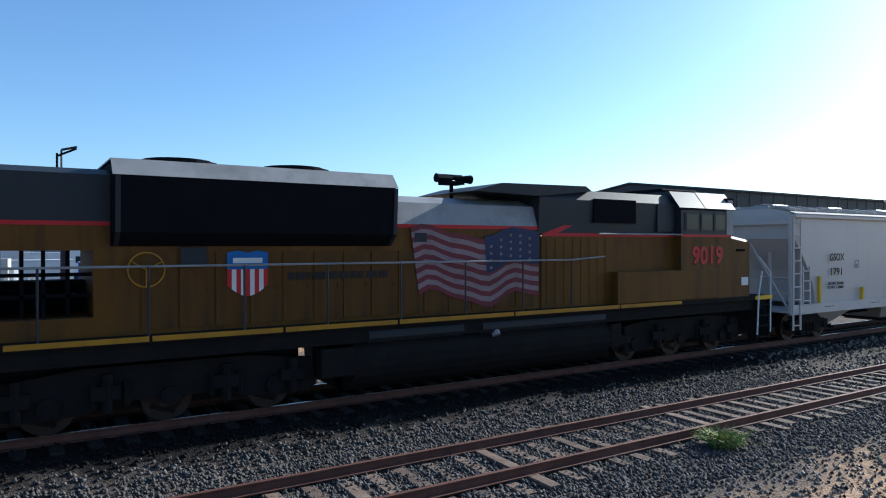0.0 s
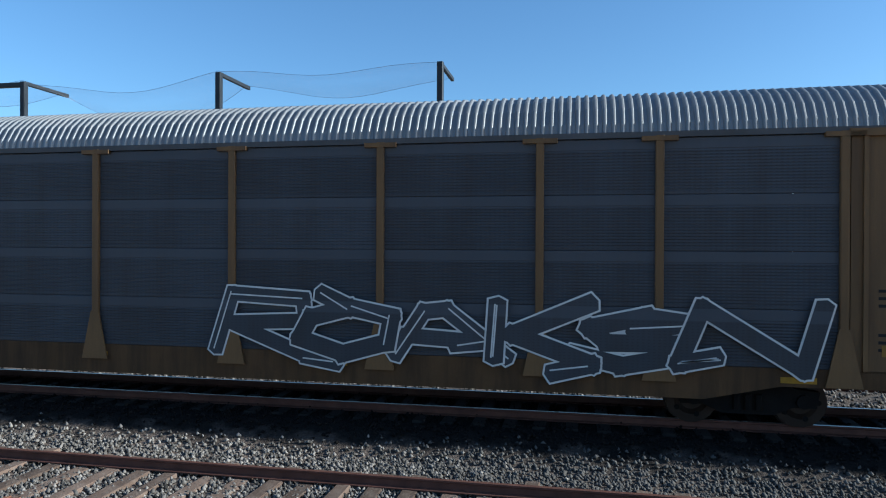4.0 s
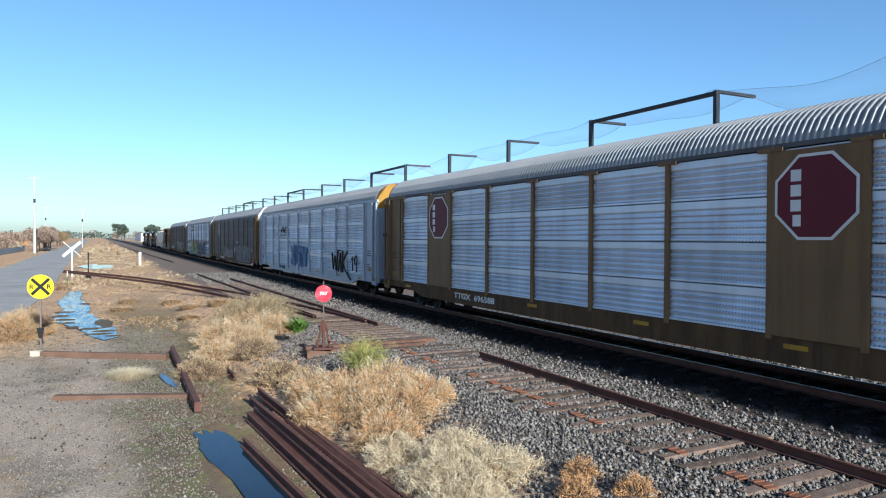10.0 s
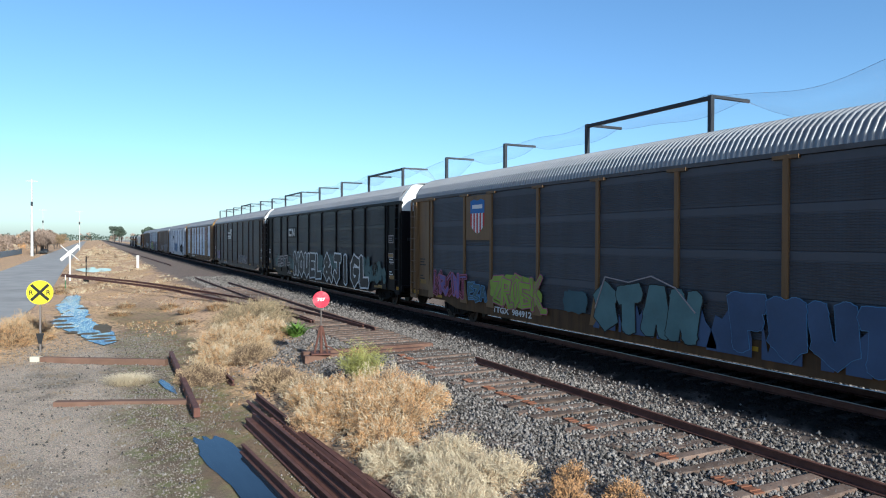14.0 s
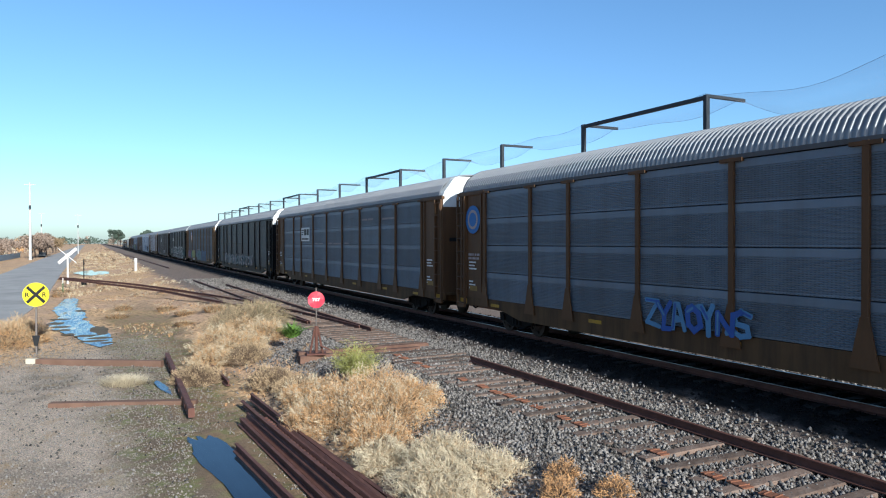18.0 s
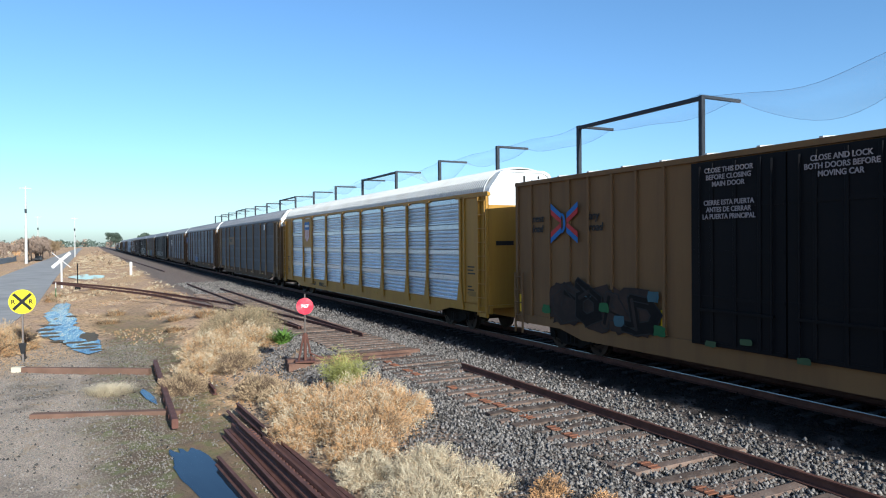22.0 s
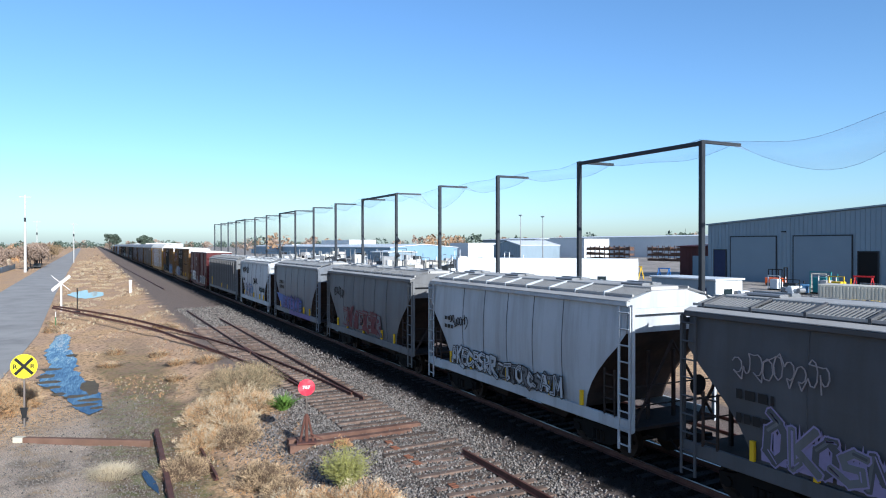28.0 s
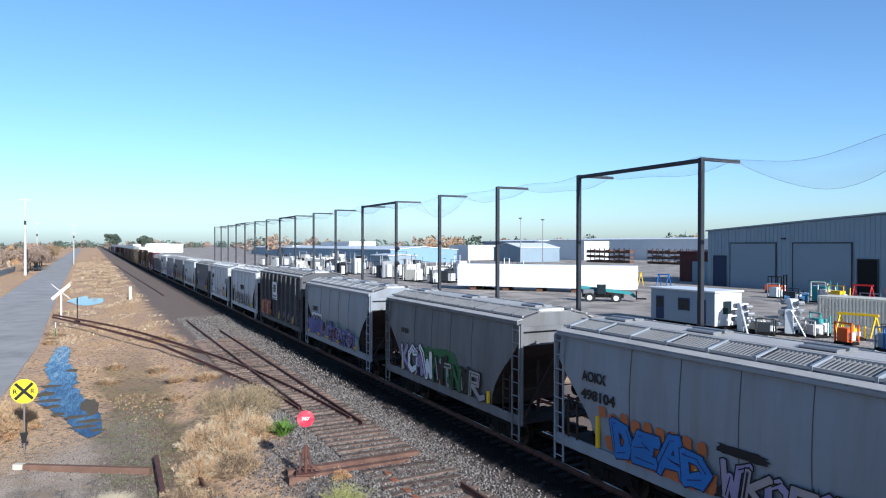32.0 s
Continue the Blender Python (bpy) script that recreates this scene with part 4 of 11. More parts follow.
    for xa, ya, za, xb, yb, zb in ((19.2, 1.46, 3.44, 20.15, 1.46, 3.3), (20.15, 1.46, 3.3, 20.62, 1.0, 3.12)):
        nose.add([(x, y, z) for x, q, t in ((xa, ya, za), (xb, yb, zb)) for y, z in ((-q, 1.62), (-q, t - 0.1), (-q + 0.12, t), (q - 0.12, t), (q, t - 0.1), (q, 1.62))],
                 [(i, i + 6, i + 7, i + 1) for i in range(5)] + [(5, 4, 3, 2, 1, 0), (6, 7, 8, 9, 10, 11)])
    part("nose", nose, loco_yellow, eng)
    part("nose_grab_rail", Mesh().rod((19.4, -1.0, 3.62), (20.0, -1.0, 3.55), 0.02, 5).rod((19.4, -1.0, 3.4), (19.4, -1.0, 3.62), 0.02, 5).rod((20.0, -1.0, 3.3), (20.0, -1.0, 3.55), 0.02, 5), loco_dark, eng)
    part("nose_latch", Mesh().bbox(19.5, -1.48, 2.95, 19.9, -1.45, 3.02, 0.01), loco_dark, eng)
    for k in range(3):
        part("brake_hose", Mesh().rod((20.5, -0.85 + 0.1 * k, 3.1), (20.75, -0.9 + 0.12 * k, 2.6 - 0.2 * k), 0.05, 6).rod((20.75, -0.9 + 0.12 * k, 2.6 - 0.2 * k), (20.7, -1.0, 1.7), 0.05, 6), under_black, eng)
    part("mu_box", Mesh().bbox(20.6, -0.95, 2.75, 20.85, -0.35, 3.25, 0.04), loco_dark, eng)
    part("windscreen", Mesh().extrude_y([(19.2, 3.5), (19.32, 3.5), (19.22, 4.1), (19.2, 4.1)], -1.2, 1.2), glass_dark, eng)
    nb = part("number_board", Mesh().bbox(19.15, -1.38, 4.2, 19.5, -0.75, 4.5, 0.03), loco_dark, eng)
    part("number_plate", Mesh().box(19.2, -1.388, 4.26, 19.45, -1.382, 4.44), dull_white, nb)
    part("headlight", Mesh().rod((20.5, -0.3, 3.0), (20.6, -0.3, 3.0), 0.12, 10), loco_silver, eng)
    part("horn_cluster", Mesh().rod((9.85, 0, 4.15), (9.85, 0, 4.66), 0.05, 6).rod((9.35, -0.1, 4.72), (9.8, -0.1, 4.72), 0.11, 8, 0, 0.05).rod((9.9, -0.1, 4.72), (10.35, -0.1, 4.72), 0.05, 8, 0, 0.11).rod((9.5, 0.15, 4.78), (10.25, 0.15, 4.78), 0.07, 8).box(9.6, -0.2, 4.58, 10.1, 0.2, 4.66), loco_dark, eng)
    part("antenna", Mesh().rod((1.6, 0, 4.42), (1.6, 0, 4.75), 0.02, 5).rod((1.6, 0, 4.7), (1.9, 0, 4.85), 0.02, 5), loco_dark, eng)
    part("roof_plate", Mesh().bbox(17.2, -0.7, 4.62, 18.7, 0.7, 4.74, 0.03), loco_dark, eng)
    # rails and steps
    posts = (0.35, 1.9, 3.5, 5.1, 6.7, 8.3, 9.9, 11.5, 13.0)
    pm = Mesh().rod((0, -1.48, 1.62), (0, -1.48, 2.78), 0.022, 5).data("handrail_post", loco_grey)
    for x in posts:
        part("handrail_post", pm, None, eng, at=(x, 0, 0))
    part("handrail", Mesh().rod((0.35, -1.48, 2.78), (13.0, -1.48, 2.78), 0.022, 6).rod((13.0, -1.48, 2.78), (14.2, -1.40, 2.85), 0.022, 6).rod((14.0, -1.40, 3.42), (17.0, -1.53, 3.42), 0.022, 6), loco_silver, eng)
    part("end_handrail", Mesh().rod((20.42, -1.54, 0.45), (20.5, -1.54, 1.7), 0.025, 6).rod((20.5, -1.54, 1.7), (20.72, -1.5, 2.35), 0.025, 6), white_mark, eng, "white painted grab rail")
    for x in (0.12, 21.15):
        part("end_handrail", Mesh().rod((x, -1.5, 0.5), (x, -1.5, 2.3), 0.025, 6).rod((x, -1.5, 2.3), (x + (0.5 if x < 1 else -0.5), -1.45, 2.78), 0.025, 6), white_mark, eng, "white painted grab rail")
    for x0 in (0.15, 20.45):
        for k in range(4):
            part("step", Mesh().bbox(x0 + 0.05, -1.52, 0.35 + 0.32 * k, x0 + 0.62, -1.2, 0.39 + 0.32 * k, 0.008), under_black, eng)
        for x in (x0, x0 + 0.62):
            part("step_side", Mesh().box(x, -1.5, 0.3, x + 0.05, -1.2, 1.5), under_black, eng)
    part("step_edge", Mesh().box(20.35, -1.53, 1.5, 21.2, -1.515, 1.62), yellow_mark, eng)
    part("end_plate", Mesh().box(21.05, -1.4, 0.4, 21.15, 1.4, 1.5), loco_grey, eng)
    # tank, reservoirs, trucks
    part("fuel_tank", Mesh().rod((7.3, -0.8, 0.78), (14.4, -0.8, 0.78), 0.62, 20).box(7.3, -0.8, 0.16, 14.4, 0.8, 1.15).rod((7.3, 0.8, 0.78), (14.4, 0.8, 0.78), 0.55, 18), under_black, eng)
    part("air_reservoir", Mesh().rod((7.6, -1.25, 1.32), (9.9, -1.25, 1.32), 0.2, 12), loco_grey, eng)
    part("air_reservoir", Mesh().rod((10.4, -1.25, 1.32), (14.2, -1.25, 1.32), 0.2, 12), loco_grey, eng)
    part("filler_cap", Mesh().rod((10.15, -1.4, 1.1), (10.15, -1.3, 1.3), 0.1, 8), loco_silver, eng)
    for x0, x1 in ((0.7, 1.2), (6.6, 7.3), (14.4, 14.8)):
        part("side_box", Mesh().bbox(x0, -1.42, 0.55, x1, -1.0, 1.12, 0.03), under_black, eng)
    for x in (3.9, 17.4):
        t = Mesh()
        for y in (-1.05, 1.05):
            t.extrude_y([(-2.7, 0.42), (-2.6, 0.95), (-1.4, 1.1), (1.4, 1.1), (2.6, 0.95), (2.7, 0.42), (2.1, 0.3), (1.3, 0.36), (0.9, 0.5), (-0.9, 0.5), (-1.3, 0.36), (-2.1, 0.3)], y - 0.1, y + 0.1)
            for e in (-1.85, 0, 1.85):
                t.rod((e, y - 0.1 * (1 if y < 0 else -1), 0.52), (e, y + 0.16 * (-1 if y < 0 else 1), 0.52), 0.17, 10)
            for e in (-1.2, -0.7, 0.7, 1.2):
                t.rod((e, y - 0.12, 0.45), (e, y - 0.12, 0.85), 0.06, 6)
        t.box(-2.5, -0.7, 0.28, 2.5, 0.7, 1.1)
        for e in (-2.3, -1.0, 0.95, 2.2):
            t.rod((e, -1.2, 0.35), (e, -1.2, 1.0), 0.09, 8).bbox(e - 0.25, -1.28, 0.55, e + 0.2, -1.1, 0.8, 0.03)
        tk = part("truck", t, under_black, eng, at=(x, 0, 0))
        for e in (-1.85, 0, 1.85):
            WHEELS.append(part("wheelset", WHEEL, None, tk, at=(e, 0, 0.46)))
    # the hood parts are shifted along the frame to fit the camera's view
    hood = ("rear_hood", "inner_", "long_hood", "hood_", "brake_wheel", "brake_spoke", "radiator", "access_panel", "cooling_fan", "mid_roof", "housing", "zigzag", "intake", "side_door", "horn", "antenna", "battery_box", "filler")
    for ob in eng.children:
        if ob.name.startswith(hood) and not (ob.name.startswith("access_panel") and ob.data.vertices[0].co.x > 17):
            ob.location.x += 0.65
    add_couplers(eng, L)
    CARS.append((eng, s))
    return eng


def flag(parent, x0, x1, z0, z1, y):
    """A painted waving flag: stripes that ripple, with a dark blue field."""
    wave = lambda u: 0.15 * math.sin(u * 8.5 + 0.5) + 0.05 * math.sin(u * 19.0) - 0.12 * u
    n, rows = 14, 13
    for r in range(rows):
        a, b = r / rows, (r + 1) / rows
        ms = Mesh()
        vs = []
        for k in range(n + 1):
            u = k / n
            for q in (a, b):
                vs.append((x0 + (x1 - x0) * (u * (0.94 + 0.06 * q) + 0.06 * (1 - q)), y - 0.004, z0 + (z1 - z0) * q + wave(u) * (1.1 - 0.3 * q)))
        ms.add(vs, [(2 * k, 2 * k + 2, 2 * k + 3, 2 * k + 1) for k in range(n)])
        part("flag_stripe", ms, flag_white if r % 2 else flag_red, parent)
    vs = []
    for k in range(7):
        u = 0.55 + 0.45 * k / 6
        for q in (0.5, 1.04):
            vs.append((x0 + (x1 - x0) * (u * (0.94 + 0.06 * q) + 0.06 * (1 - q)), y - 0.009, z0 + (z1 - z0) * q + wave(u) * (1.1 - 0.3 * q)))
    part("flag_field", Mesh().add(vs, [(2 * k, 2 * k + 2, 2 * k + 3, 2 * k + 1) for k in range(6)]), navy_mark, parent)
    st = Mesh()
    for i in range(5):
        for j in range(4):
            u, q = 0.6 + 0.08 * i, 0.58 + 0.11 * j
            cx, cz = x0 + (x1 - x0) * u, z0 + (z1 - z0) * q + wave(u)
            st.box(cx - 0.03, y - 0.014, cz - 0.03, cx + 0.03, y - 0.010, cz + 0.03)
    tagged(part("flag_star", st, flag_white, parent), kind="stuff")


flag_white = material("dirty_pink_white_flag_paint", (0.26, 0.19, 0.20), 0.6, 0, 0.2, 2, 20, 0.02, GRIME, 0.5, 0.8)
flag_red = material("dirty_red_flag_paint", (0.15, 0.03, 0.04), 0.6, 0, 0.2, 2, 20, 0.02, GRIME, 0.5, 0.8)
glass_dark = material("dark_window_glass", (0.02, 0.03, 0.035), 0.08, 0.0, 0.1, 2, 20, 0.0)
lead = locomotive(3.35, "yellow and grey diesel locomotive with a painted flag on its hood")
flag(lead, 8.65, 12.15, 2.0, 3.45, -1.26)
shield_parts(lead, 4.85, -1.262, 2.2, 0.75, 0.8)
bars(lead, 6.0, -1.262, 2.62, 2.1, 1, black_mark, 0.14, 0.2, 4)
lettering("9019", 0.68, red_mark, lead, 17.45, -1.51, 2.62, bold=0.02, width=1.35)
for k in (1, 2):
    locomotive(3.35 - 22.6 * k, "yellow diesel locomotive at the head of the train", False)


# ---- the train, from the engines back ----
train_rack = "long auto carrier wagon, "
hop1 = hopper(25.5, 20.05, white_paint, "clean white four-bay covered hopper wagon with roof walkways", 4, 4.05, 0, "grating", 1.25, 0.04, False, rise=0.28, seams=False)
box2 = boxcar(46.77, 15.8, box_tan, black_paint, (6.12, 9.95), (1.05, 1.85, 2.66, 3.46, 4.27, 5.12, 5.9, 10.8, 11.6, 12.4, 13.2, 14.0, 14.8), "tan boxcar with black double doors, graffiti along its foot", 5.0, (1.52, 2.8, 4.05), white_mark)
a3 = autorack(63.85, tan_paint, slate_panel, white_mark, train_rack + "ochre frame, grey screens, white graffiti")
f4 = autorack(93.4, dim_frame, fine_panel, white_mark, train_rack + "pale silver with maroon stripes and green graffiti")
u5 = autorack(122.5, tan_paint, slate_panel, white_mark, train_rack + "ochre frame and grey screens with pale graffiti")
s6 = autorack(151.98, silver_paint, silver_panel, yellow_paint, train_rack + "silver screens, blue and black graffiti")
k7 = autorack(181.5, tan_paint, silver_panel, yellow_paint, train_rack + "ochre frame, bright screens, two maroon signs", flare=False)
c8 = autorack(210.87, brown_paint, brown_panel, white_mark, train_rack + "dark brown with a small white emblem")
n9 = autorack(240.2, black_paint, black_panel, white_mark, train_rack + "black, with large outlined graffiti letters")
u10 = autorack(269.8, tan_paint, slate_panel, white_mark, train_rack + "ochre frame, grey screens, shield and graffiti")
d11 = autorack(299.6, black_paint, black_panel, white_mark, train_rack + "sooty black, pale scrawled graffiti")
ns12 = autorack(329.66, umber_paint, blue_panel, white_mark, train_rack + "ochre frame, blue-grey slotted screens")
b13 = autorack(359.37, umber_paint, blue_panel, white_mark, train_rack + "ochre frame, blue-grey screens, round emblem")
cn14 = autorack(389.07, tan_paint, slate_panel, white_mark, train_rack + "ochre frame, slate screens, small ochre sign")
u15 = autorack(418.62, yellow_paint, shining_panel, white_mark, train_rack + "bright yellow frame, shining screens, white roof", roof_white)
box16 = boxcar(448.6, 20.0, box_brown, black_paint, (7.6, 12.4), (1.15, 2.1, 3.05, 3.9, 4.85, 5.75, 6.7, 13.4, 14.4, 15.4, 16.4, 17.4, 18.4, 19.2), "tan boxcar with black double doors and blue graffiti", 5.2, (), white_mark)
box17 = boxcar(470.2, 20.1, box_brown, black_paint, (7.38, 12.4), (1.03, 1.92, 2.86, 3.78, 4.69, 5.68, 6.58, 13.4, 14.4, 15.4, 16.4, 17.4, 18.4, 19.2), "tan boxcar with black double doors and silver graffiti", 5.2, (1.6, 3.14, 4.43), white_mark)
red18 = boxcar(491.9, 16.0, oxide_red, oxide_red, (6.6, 9.6), (3.3, 6.3, 9.9, 12.9), "oxide red boxcar with white graffiti and a pale roof", 4.85, (), None, roof_white)
h19 = hopper(510.0, 17.6, dusty_grey, "grey ribbed covered hopper wagon with three bays", 3, 4.15, 15, "grating", 1.9, 0.02)
h20 = hopper(529.4, 11.8, pale_hopper, "pale grey cement hopper wagon with faded graffiti", 2, 4.15)
h21 = hopper(542.8, 11.6, slate_hopper, "pale grey cement hopper wagon with a blue painted piece", 2, 4.2)
h22 = hopper(555.9, 12.2, dusty_grey, "stained grey cement hopper wagon with red graffiti", 2, 4.15)
h23 = hopper(569.5, 12.0, pale_hopper, "whitish cement hopper wagon with scrawled graffiti", 2, 4.2)
h24 = hopper(582.9, 11.5, dull_grey, "soot-dark cement hopper wagon with dim graffiti", 2, 4.15)
h25 = hopper(595.9, 11.9, pale_hopper, "pale cement hopper wagon with blue and orange graffiti", 2, 4.2)
h26 = hopper(609.4, 11.9, pale_hopper, "pale cement hopper wagon with dark outlined graffiti", 2, 4.2)
h27 = hopper(622.8, 12.5, dull_grey, "dark ribbed cement hopper wagon with a white sign", 2, 4.5, 9, "grating", 1.9, 0.02)
h28 = hopper(636.2, 11.75, grey_paint, "grey cement hopper wagon with purple graffiti", 2, 4.2)
h29 = hopper(649.8, 11.5, dusty_grey, "dark stained cement hopper wagon with green graffiti", 2, 4.2)
h30 = hopper(662.9, 18.2, grey_paint, "grey covered hopper wagon with blue and orange graffiti", 3, 4.15, 0, "grating", 1.7, 0.10)


RACKS = [car for car, _ in CARS if car.name.startswith("auto_carrier")]
BUILT = {ob.name for car in RACKS for ob in car.children}

# ---- markings and graffiti ----
def blob(parent, cx, cz, w, h, mat, y, seed=1, name="paint_patch", lobes=26):
    rnd = random.Random(seed)
    pts = []
    for k in range(lobes):
        a = 2 * math.pi * k / lobes
        c, s_ = math.cos(a), math.sin(a)
        e = 0.55
        r = 1 + rnd.uniform(-0.16, 0.12)
        pts.append((cx + w / 2 * r * math.copysign(abs(c) ** e, c), cz + h / 2 * r * math.copysign(abs(s_) ** e, s_)))
    return part(name, Mesh().extrude_y(pts, y - 0.003, y), mat, parent)


GLYPHS = {
    "A": [[(0, 0), (0.4, 1), (0.62, 1), (1, 0)], [(0.2, 0.38), (0.85, 0.38)]],
    "K": [[(0.12, 0), (0.12, 1)], [(0.95, 1.05), (0.25, 0.52), (1.05, -0.05)]],
    "S": [[(1, 0.85), (0.55, 1), (0.1, 0.8), (0.2, 0.55), (0.85, 0.45), (0.9, 0.12), (0.45, 0), (0, 0.15)]],
    "R": [[(0.1, 0), (0.1, 1), (0.85, 0.92), (0.85, 0.55), (0.2, 0.48), (1.0, -0.05)]],
    "E": [[(1, 0.95), (0.12, 1), (0.05, 0.5), (0.12, 0), (1, 0.05)], [(0.1, 0.5), (0.75, 0.52)]],
    "M": [[(0, 0), (0.12, 1), (0.5, 0.35), (0.88, 1), (1, 0)]],
    "W": [[(0, 1), (0.2, 0), (0.5, 0.7), (0.8, 0), (1, 1)]],
    "N": [[(0, 0), (0.08, 1), (0.9, 0), (1, 1)]],
    "Z": [[(0, 1), (0.95, 0.95), (0.1, 0.1), (1.05, 0)]],
    "O": [[(0.5, 1), (0.08, 0.75), (0.08, 0.25), (0.5, 0), (0.92, 0.25), (0.92, 0.75), (0.5, 1)]],
    "T": [[(0, 0.95), (1, 1)], [(0.5, 0.95), (0.42, -0.05)]],
    "C": [[(1, 0.8), (0.5, 1), (0.08, 0.7), (0.1, 0.25), (0.5, 0), (1, 0.2)]],
    "I": [[(0.45, 0), (0.52, 1)]],
    "V": [[(0, 1), (0.45, 0), (1, 1)]],
    "L": [[(0.1, 1), (0.12, 0.02), (1, 0.02)]],
    "J": [[(0.2, 1), (0.9, 1)], [(0.65, 1), (0.65, 0.2), (0.35, 0), (0, 0.2)]],
    "G": [[(1, 0.85), (0.5, 1), (0.08, 0.7), (0.1, 0.25), (0.5, 0), (0.95, 0.2), (0.95, 0.48), (0.55, 0.48)]],
    "D": [[(0.1, 0), (0.1, 1), (0.7, 0.9), (0.95, 0.5), (0.7, 0.1), (0.1, 0)]],
    "&": [[(1, 0), (0.2, 0.75), (0.45, 1), (0.65, 0.75), (0.1, 0.3), (0.4, 0), (0.95, 0.45)]],
    "U": [[(0.05, 1), (0.1, 0.2), (0.5, 0), (0.9, 0.2), (0.95, 1)]],
    "B": [[(0.08, 0), (0.08, 1)], [(0.08, 1), (0.7, 0.95), (0.75, 0.62), (0.15, 0.52)], [(0.15, 0.52), (0.95, 0.4), (0.85, 0.04), (0.08, 0)]],
    "#": [[(0.3, 0), (0.4, 1)], [(0.7, 0), (0.8, 1)], [(0.05, 0.35), (1, 0.35)], [(0.05, 0.68), (1, 0.68)]],
    "H": [[(0.08, 0), (0.08, 1)], [(0.92, 0), (0.92, 1)], [(0.08, 0.5), (0.92, 0.5)]],
    "F": [[(1, 1), (0.1, 1), (0.1, 0)], [(0.1, 0.55), (0.8, 0.55)]],
    "P": [[(0.1, 0), (0.1, 1), (0.85, 0.92), (0.85, 0.55), (0.1, 0.48)]],
    "Y": [[(0, 1), (0.5, 0.5), (1, 1)], [(0.5, 0.5), (0.45, -0.05)]],
}


def spray(parent, x0, x1, z0, z1, mats, y, n, seed, line=None, word=None, fat=0.38, gleam=None, cloud=None, rim=0.07, calm=1.0, tilt=0.0):
    """A wild-style piece: chunky interlocking letters, each an outline and a fill."""
    rnd = random.Random(seed)
    H = z1 - z0
    n = len(word) if word else max(2, round((x1 - x0) / (0.62 * H)))
    word = word or "".join(rnd.choice("AKSREMWNZOTCY") for _ in range(n))
    w = (x1 - x0) / n
    if line and calm > 0.5 and (cloud or n > 6):
        wisp(parent, x0 - 0.2, x1 + 0.2, z0, z0 + H * 0.95, cloud or line, y + 0.004, seed + 500, 0.1)
    if cloud:
        for k in range(max(2, n)):
            blob(parent, x0 + (x1 - x0) * (k + 0.5) / max(2, n) + rnd.uniform(-0.1, 0.1), z0 + H * rnd.uniform(0.4, 0.7), w * 1.35, H * rnd.uniform(0.7, 1.0), cloud, y + 0.006 - 0.001 * (k % 3), seed * 7 + k, "graffiti_cloud", 18)

    def strokes(ms, glyph, wide, yy):
        c = 0
        for pl in glyph:
            for i, (p, q) in enumerate(zip(pl, pl[1:])):
                d = Vector((q[0] - p[0], q[1] - p[1]))
                L = d.length or 1e-6
                d /= L
                e = wide * 0.32
                m = Vector((-d.y, d.x)) * wide / 2
                a, b = Vector(p) - d * e, Vector(q) + d * e
                t = wide * 0.18
                ms.extrude_y([tuple(a - m), tuple(b - m * 0.85), tuple(b + d * t), tuple(b + m), tuple(a + m * 0.9), tuple(a - d * t)], yy - 0.0012 - 0.0004 * c, yy - 0.0004 * c)
                c += 1
            if calm <= 0.5:
                for p in pl:
                    ms.extrude_y([(p[0] + wide / 2 * math.cos(k * math.pi / 5), p[1] + wide / 2 * math.sin(k * math.pi / 5)) for k in range(10)], yy - 0.0012 - 0.0004 * c, yy - 0.0004 * c)
                    c += 1
        return ms

    for k, ch in enumerate(word):
        if ch == " ":
            continue
        lean, up, big = calm * rnd.uniform(-0.22, 0.22), calm * rnd.uniform(-0.06, 0.1) * H, 1 + calm * rnd.uniform(-0.15, 0.06)
        cx, gw = x0 + w * k - 0.08 * w * calm, w * (1 + calm * rnd.uniform(0.05, 0.4))
        th = fat * min(w, H * 0.75) * rnd.uniform(0.75, 0.95)
        ins = th * 0.45
        gl = [[(cx + ins + (gw - 2 * ins) * a + lean * (b - 0.5) * w + rnd.uniform(-0.05, 0.05) * w, z0 + up * (b > 0.5) + ins + (H - 2 * ins) * b * big + rnd.uniform(-0.04, 0.04) * H * (0.3 + 0.7 * calm)) for a, b in pl] for pl in GLYPHS[ch]]
        gl = [[(a, b + tilt * (a - x0)) for a, b in pl] for pl in gl]
        if calm > 0.5 and n > 2:
            # a spur that runs out of the letter under its neighbour
            e = gl[-1][-1] if rnd.random() < 0.6 else gl[0][0]
            gl = gl + [[e, (e[0] + rnd.choice((-1, 1)) * w * rnd.uniform(0.25, 0.5), e[1] + H * rnd.uniform(-0.12, 0.22))]]
        yy = y - 0.012 * (k % 2)
        fill = mats[k % len(mats)]
        if line:
            part("graffiti_outline", strokes(Mesh(), gl, th + rim, yy), line, parent)
        part("graffiti_letter", strokes(Mesh(), gl, th, yy - 0.0055), fill, parent)
        if len(mats) > 1:
            m2 = mats[(k + 1) % len(mats)]
            part("graffiti_shade", strokes(Mesh(), [[(a, b) for a, b in pl[:2]] for pl in gl[:1]], th * 0.4, yy - 0.009), m2, parent)
        if line and calm > 0.5:
            # thin inner lines
            ln = Mesh()
            for _ in range(3):
                pl = rnd.choice(gl)
                i = rnd.randrange(len(pl) - 1)
                p, q = pl[i], pl[i + 1]
                o = rnd.uniform(-0.25, 0.25) * th
                strokes(ln, [[(p[0] + o, p[1] + o * 0.5), (q[0] + o, q[1] - o * 0.5)]], 0.028, yy - 0.0095)
            part("graffiti_line", ln, line, parent)
        if gleam:
            a, b = gl[0][1]
